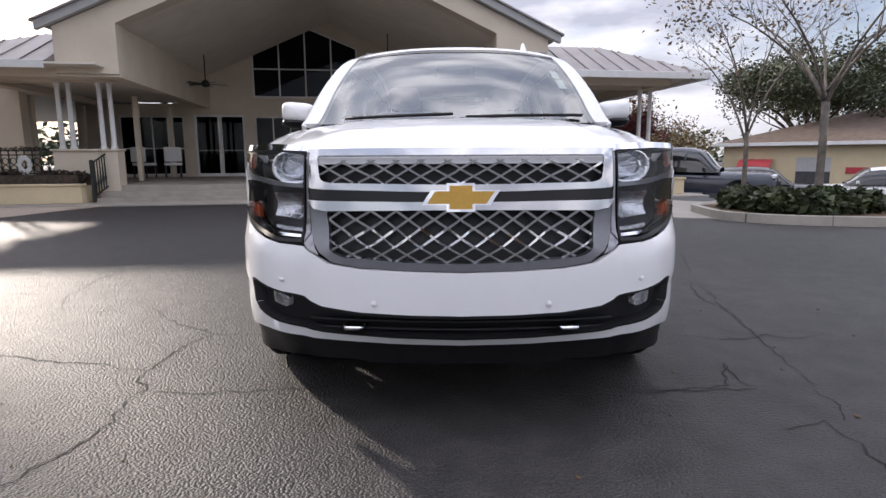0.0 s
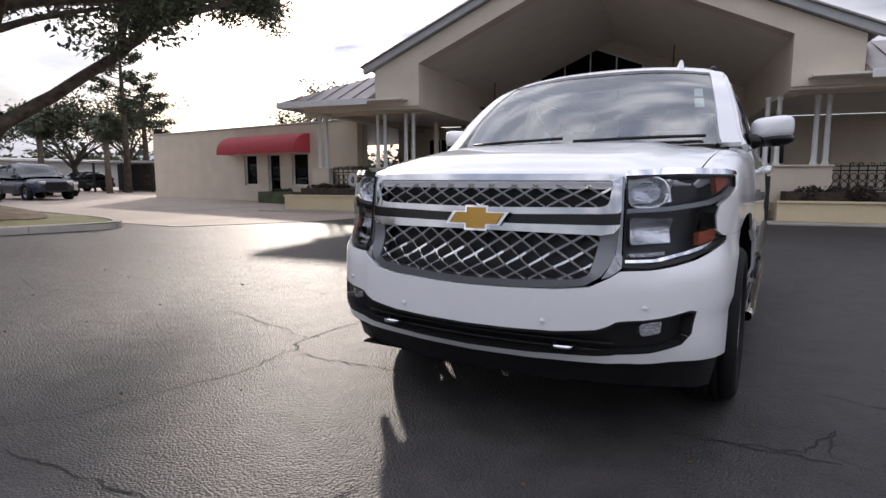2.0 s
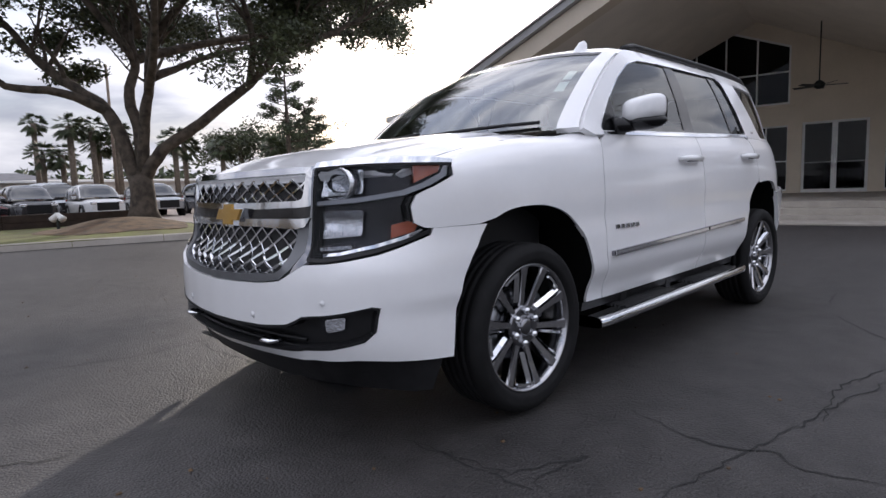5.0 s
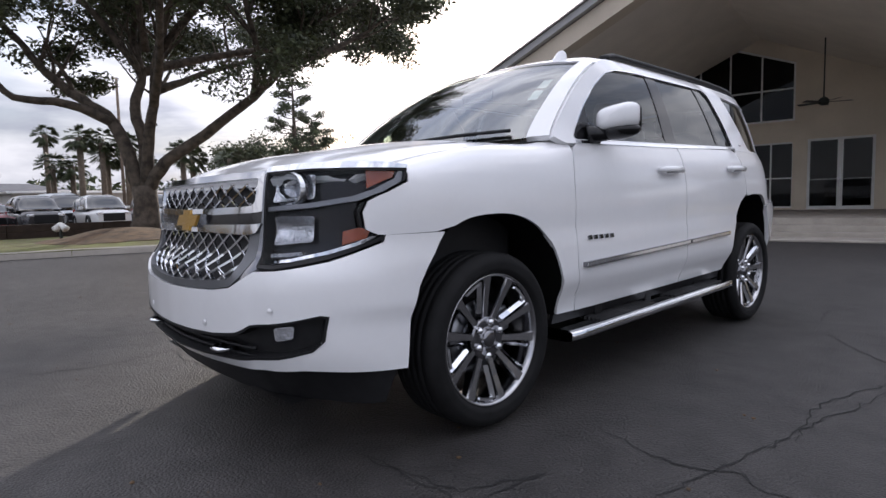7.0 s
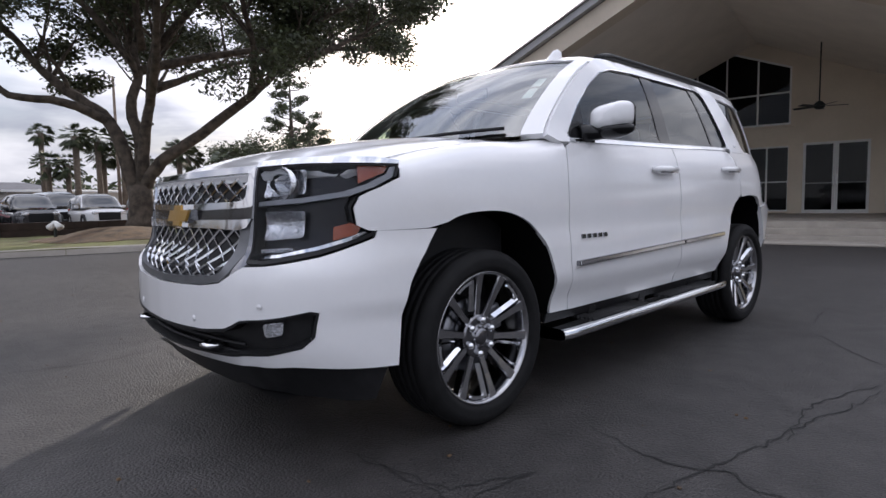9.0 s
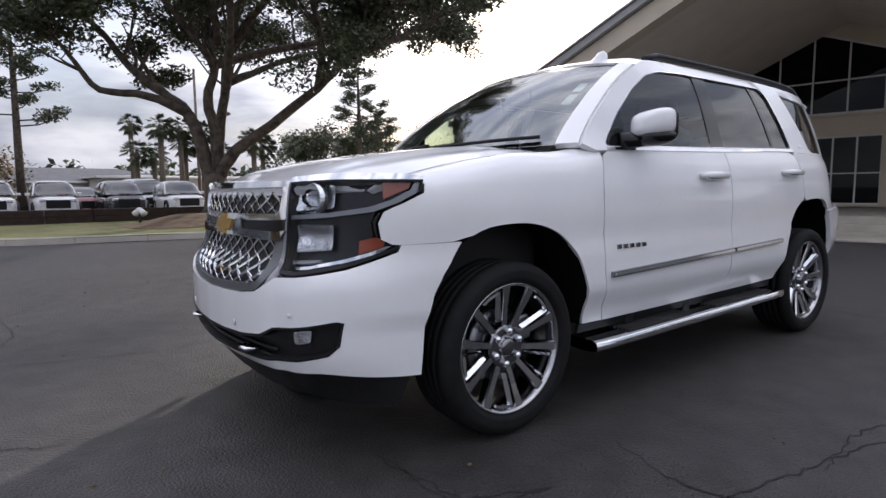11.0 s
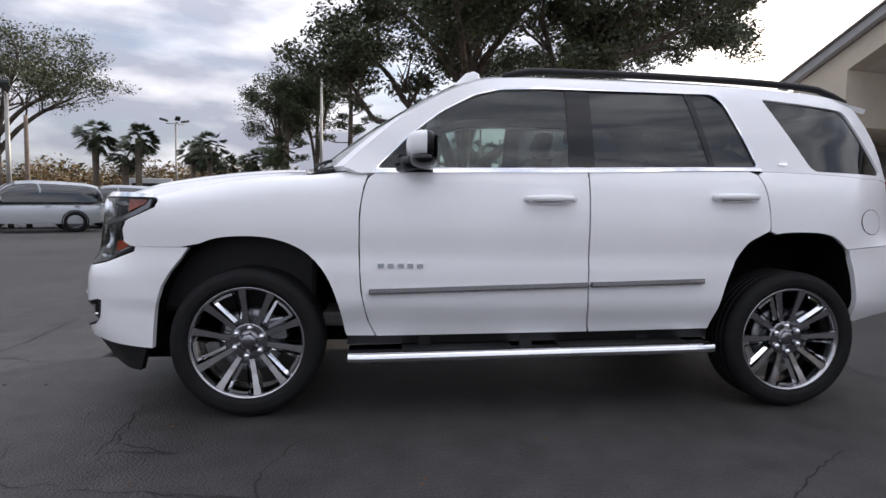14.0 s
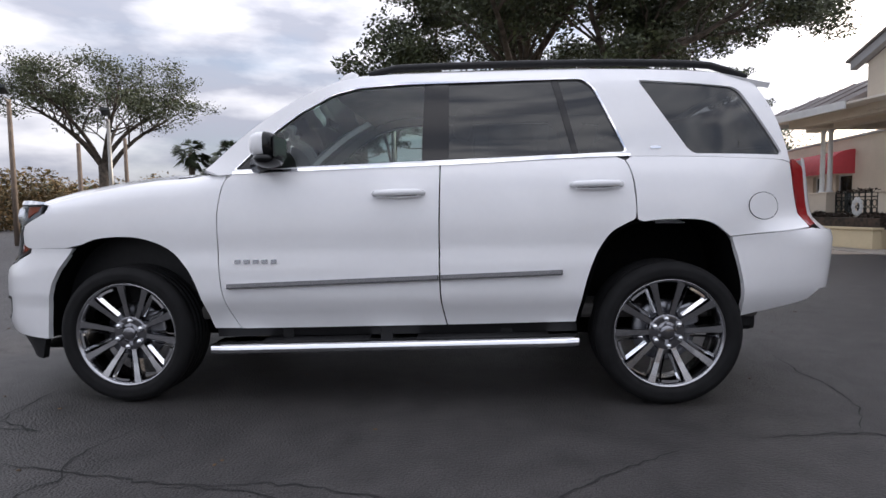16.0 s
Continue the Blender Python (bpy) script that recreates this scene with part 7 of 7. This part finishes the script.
leafy("red_leaved_tree", "small tree with dark red leaves behind the porch", 33, (5.6, 16.5, -0.2), 0.06, 0.8, simple_limbs(rg, 0.9, 6, 0.40, 0.03, 2.6), 1, 0.30, 5500, 0.045, RED_LEAF)
for i, (x, y, h) in enumerate(((13.5, 36.0, 1.4), (15.5, 40.0, 2.0), (11.5, 38.0, 1.6), (8.5, 30.0, 1.4), (9.8, 34.0, 1.8))):
    leafy("autumn_tree", "brownish autumn tree beyond the lot", 40 + i, (x, y, fall(x, y)), 0.12, h, simple_limbs(rg, h, 6, 1.5, 0.06, 1.0), 1, 0.8, 2600, 0.10, AUTUMN)


def pine(x, y, h, seed, label):
    rng = random.Random(seed)
    t = thing("pine_tree", label, "tree", "tall pines", m=Matrix.Translation((x, y, 0)))
    bm, lf = bmesh.new(), bmesh.new()
    tube(bm, [(0, 0, -0.1), (0.05, 0, h * 0.3), (-0.05, 0.05, h * 0.65), (0, 0, h)], [0.24, 0.20, 0.15, 0.05], 10)
    for k in range(22):
        z = h * (0.42 + 0.58 * k / 22)
        a, ln = rng.uniform(0, 6.28), (1 - 0.6 * k / 22) * rng.uniform(1.2, 2.8)
        d = Vector((math.cos(a), math.sin(a), 0))
        pts = [Vector((0, 0, z)), Vector((0, 0, z)) + d * ln * 0.5 + Vector((0, 0, 0.05)), Vector((0, 0, z)) + d * ln + Vector((0, 0, 0.35))]
        tube(bm, pts, [0.05, 0.035, 0.015], 5)
        for s in (0.6, 0.8, 1.0):
            foliage(lf, rng, pts[0] + (pts[2] - pts[0]) * s + Vector((0, 0, 0.15)), (0.48, 0.48, 0.28), 75, 0.10)
    part("trunk", bm, BARK, t, smooth=True)
    part("crown", lf, PINE_LEAF, t, "open tufts of needles")


pine(-36.6, -0.8, 11.5, 1, "tall open-crowned pine beyond the cars")
pine(-36.3, 20.1, 10.0, 3, "slender pine behind the oak")
pine(-40.7, -5.8, 10.0, 4, "tall pine beside the lane")
pine(-39.1, 23.2, 8.0, 5, "slender pine behind the oak")


def palm(x, y, h, seed, r=1.5):
    rng = random.Random(seed)
    t = thing("cabbage_palm", "cabbage palm with a round shaggy crown", "palm tree", "palms of the lot", m=Matrix.Translation((x, y, 0)))
    bm = bmesh.new()
    tube(bm, [(0, 0, -0.1), (rng.uniform(-0.1, 0.1), 0, h * 0.5), (0, 0, h)], [0.22, 0.17, 0.19], 10)
    part("trunk", bm, PALM_BARK, t, smooth=True)
    bm = bmesh.new()
    for k in range(64):
        a, el = rng.uniform(0, 6.28), math.asin(rng.uniform(-0.88, 0.98))
        d = Vector((math.cos(a) * math.cos(el), math.sin(a) * math.cos(el), math.sin(el)))
        side = d.cross(Vector((0, 0, 1))).normalized()
        c = Vector((0, 0, h)) + d * r * 0.55
        for j in range(13):
            s = (j - 6) / 6
            tip = c + (d * (1 - 0.25 * abs(s)) + side * s * 0.9).normalized() * r * 0.50 + Vector((0, 0, -0.16 * r - 0.10 * r * abs(s)))
            w = side.cross(d) * 0.03 + side * 0.05
            bm.faces.new([bm.verts.new(q) for q in (c - w, c + w, tip)])
        bm.faces.new([bm.verts.new(q) for q in (Vector((0, 0, h)) - side * 0.02, Vector((0, 0, h)) + side * 0.02, c)])
    part("crown", bm, PALM_LEAF, t, "fan fronds")


for i, (x, y, h) in enumerate(((-50.8, 6.7, 6.9), (-30.5, -14.7, 4.8), (-29.9, -12.1, 4.6), (-30.7, -13.2, 3.6), (-40.0, -11.8, 4.5), (-41.2, -10.5, 4.2), (-35.5, -11.0, 4.4), (-34.4, -9.6, 4.7), (-46.5, 7.6, 4.2), (-41.3, 8.5, 5.7), (-41.0, 9.9, 5.5), (-42.3, 9.0, 4.9), (-38.9, 16.2, 4.5),
                               (-38.9, 6.8, 5.5), (-47.1, 6.5, 4.3), (-37.4, 12.4, 4.7), (-34.1, -6.8, 3.8), (-33.2, -5.2, 4.5), (-40.3, 14.0, 4.6), (-48.3, 13.0, 4.7), (-35.7, 18.5, 4.2))):
    palm(x, y, h, 60 + i, 1.0 + 0.3 * ((i * 37) % 10) / 10)
hedge("shrub_mass", 5.2, 7.6, 7.2, 9.2, 0.08, 0.44, PALM_LEAF, "green strappy shrubs in the kerbed bed", "shrubs", 8, Matrix.Identity(4), 0.10, 22000, core=False)


def far_woods():
    """Distant tree line: a long ragged belt of clumps round the lot."""
    rng = random.Random(77)
    bm = bmesh.new()
    for k in range(420):
        a = math.radians(rng.uniform(-12, 150))
        d = rng.uniform(75, 105)
        x, y = -math.sin(a) * d, math.cos(a) * d
        foliage(bm, rng, (x, y, rng.uniform(1.0, 3.4)), (3.2, 3.2, rng.uniform(1.6, 3.4)), 46, 0.55)
    for k in range(90):
        a = math.radians(rng.uniform(-60, -14))
        d = rng.uniform(60, 85)
        foliage(bm, rng, (-math.sin(a) * d, math.cos(a) * d, rng.uniform(-1, 2.4)), (3.2, 3.2, 2.6), 46, 0.5)
    return bm


whole("far_woods", far_woods(), PINE_LEAF, "distant ragged line of dark trees", "woods", kind="stuff")


def thicket():
    rng = random.Random(78)
    bm = bmesh.new()
    for k in range(170):
        a = math.radians(rng.uniform(91, 138))
        d = rng.uniform(46, 60)
        foliage(bm, rng, (-math.sin(a) * d, math.cos(a) * d, rng.uniform(0.3, 3.6)), (2.0, 2.0, 1.5), 330, 0.15)
    return bm


whole("autumn_thicket", thicket(), AUTUMN, "rusty brown thicket along the road", "thicket", kind="stuff")

# ---- poles, far buildings, small things ----
def lot_light(x, y, h, heads, wood=False):
    t = thing("lot_light", "tall lot light on a plain pole", "street lamp", "lot lights", m=Matrix.Translation((x, y, 0)))
    bm = bmesh.new()
    tube(bm, [(0, 0, 0), (0, 0, h)], [0.10, 0.07], 8)
    part("pole", bm, WOOD_POLE if wood else POLE, t, smooth=True)
    for k in range(heads):
        a = 2 * math.pi * k / max(1, heads) + 0.5
        m = Matrix.Rotation(a, 4, "Z")
        part("arm", boxed(0.02, 0.7, -0.03, 0.03, h - 0.1, h - 0.04, 0.005, m), POLE, t)
        part("lamp_head", boxed(0.6, 1.15, -0.17, 0.17, h - 0.10, h + 0.06, 0.03, m @ Matrix.Translation((0, 0, h)) @ Matrix.Rotation(radians(-14), 4, "Y") @ Matrix.Translation((0, 0, -h))), RAIL_GREEN, t, "dark lamp head")


for x, y, h, n, w in ((-15.5, -13.6, 5.2, 1, True), (-19.0, -12.3, 5.0, 1, False), (-19.6, -12.0, 4.3, 0, True), (-40.8, -13.9, 7.0, 3, False), (-32.4, -2.3, 9.5, 0, False), (-34.3, 8.0, 8.5, 0, True), (-37.0, 9.9, 6.0, 1, True), (-17.0, -12.2, 3.8, 0, True)):
    lot_light(x, y, h, n, w)


def far_block(name, x, y, turn, L, D, h, roof_h, wall_m, roof_m, label, openings=()):
    t = thing(name, label, "building", m=pose(x, y, fall(x, y) if x > 0 else 0, 0, 0, turn))
    part("wall", boxed(0, L, 0, D, 0, h), wall_m, t)
    bm = bmesh.new()
    e = 0.5
    a = [bm.verts.new(p) for p in ((-e, -e, h), (L + e, -e, h), (L + e, D + e, h), (-e, D + e, h), (D / 2, D / 2, h + roof_h), (L - D / 2, D / 2, h + roof_h), (-e, -e, h + 0.15), (L + e, -e, h + 0.15), (L + e, D + e, h + 0.15), (-e, D + e, h + 0.15))]
    for q in ((6, 7, 5, 4), (7, 8, 5), (8, 9, 4, 5), (9, 6, 4), (0, 1, 7, 6), (1, 2, 8, 7), (2, 3, 9, 8), (3, 0, 6, 9), (3, 2, 1, 0)):
        bm.faces.new([a[i] for i in q])
    part("roof", bm, roof_m, t)
    part("fascia", boxed(-e - 0.03, L + e + 0.03, -e - 0.05, -e - 0.003, h - 0.02, h + 0.17, 0.01), TRIM_WHITE, t)
    for u, w, z0, z1, sh in openings:
        # the wall is solid: a dark sheet on it paints the bay's shade
        o = part("garage_door", boxed(u, u + w, -0.03, -0.004, z0, z1), INSIDE_SHADE, t, "dark sheet painted as the shade in an open garage bay")
        part("shutter", boxed(u, u + w, -0.06, -0.034, z1 - sh, z1), TRIM_GREY, o, "rolled shutter")
        for a0, a1, b0, b1 in ((u - 0.15, u, z0, z1 + 0.15), (u + w, u + w + 0.15, z0, z1 + 0.15), (u, u + w, z1, z1 + 0.15)):
            part("frame", boxed(a0, a1, -0.05, -0.004, b0, b1), STUCCO_YELLOW, o)
    return t


gar = far_block("garage_building", 17.2, 34.2, -42, 34, 14, 3.6, 2.4, STUCCO_YELLOW, BROWN_ROOF, "cream garage building with a brown roof", ((4.0, 1.7, 0.4, 2.9, 0.8), (8.4, 2.4, 0.4, 2.9, 0.8), (13.6, 2.6, 0.4, 2.9, 0.8)))
part("door_awning", grid(lambda u, v: Vector((1.0 + 1.8 * u, -0.01 - 0.8 * math.sin(v * math.pi / 2), 2.1 + 0.7 * math.cos(v * math.pi / 2))), 8, 6, flip=True), AWNING, gar, "small red awning")
part("wall_sign", boxed(6.4, 7.4, -0.05, -0.01, 2.0, 2.35), AWNING, gar, "small red sign bar")
far_block("far_shed", -61.1, -12.8, 96, 26, 10, 2.2, 1.6, FAR_WALL, FAR_ROOF, "low grey-roofed building across the lane")
far_block("far_shed", -58.7, 5.1, 100, 40, 10, 2.6, 0.4, FAR_WALL, FAR_WALL, "long pale building behind the palms")
cp = thing("carport", "low open carport beside the trees", "carport", m=pose(-39.2, 19.2, 0, 0, 0, 40))
part("roof", boxed(0, 6, 0, 5, 2.0, 2.15, 0.03), TRIM_GREY, cp)
for u in (0.2, 2.0, 3.9, 5.8):
    part("post", boxed(u - 0.06, u + 0.06, 0.1, 0.22, 0, 1.998), RAIL_GREEN, cp)
# shade at the carport's back, put in as a dark-coloured panel
part("back_panel", boxed(0, 6, 4.8, 4.9, 0, 1.998), INSIDE_SHADE, cp)
hy = thing("garden_spotlight", "small white double spotlight on a stake", "garden light", m=pose(-15.9, 2.0, island_z(-15.9, 2.0), 0, 0, 30))
part("stake", boxed(-0.03, 0.03, -0.03, 0.03, -0.05, 0.25, 0.004), RAIL_GREEN, hy)
for sg in (1, -1):
    part("spot", lathe(bmesh.new(), [(-0.16, 0.0), (-0.16, 0.05), (0.0, 0.08), (0.08, 0.10), (0.08, 0.0)], steps=14, m=Matrix.Translation((0.13 * sg, 0, 0.32)) @ Matrix.Rotation(radians(40 * sg), 4, "Y") @ Matrix.Rotation(0 if sg > 0 else math.pi, 4, "Z")), TRIM_WHITE, hy, smooth=True)
sg_ = thing("lot_sign", "white sign board with a plain bar over the cars", "sign", m=pose(-32.2, -12.5, 0, 0, 0, 85))
part("board", boxed(-1.4, 1.4, -0.06, 0.06, 1.7, 2.5, 0.03), TRIM_WHITE, sg_)
part("bar", boxed(-1.0, 1.0, -0.075, -0.062, 2.0, 2.2), BLACK_PLASTIC, sg_)
for u in (-1.0, 1.0):
    part("post", boxed(u - 0.05, u + 0.05, -0.05, 0.05, 0, 1.698), POLE, sg_)
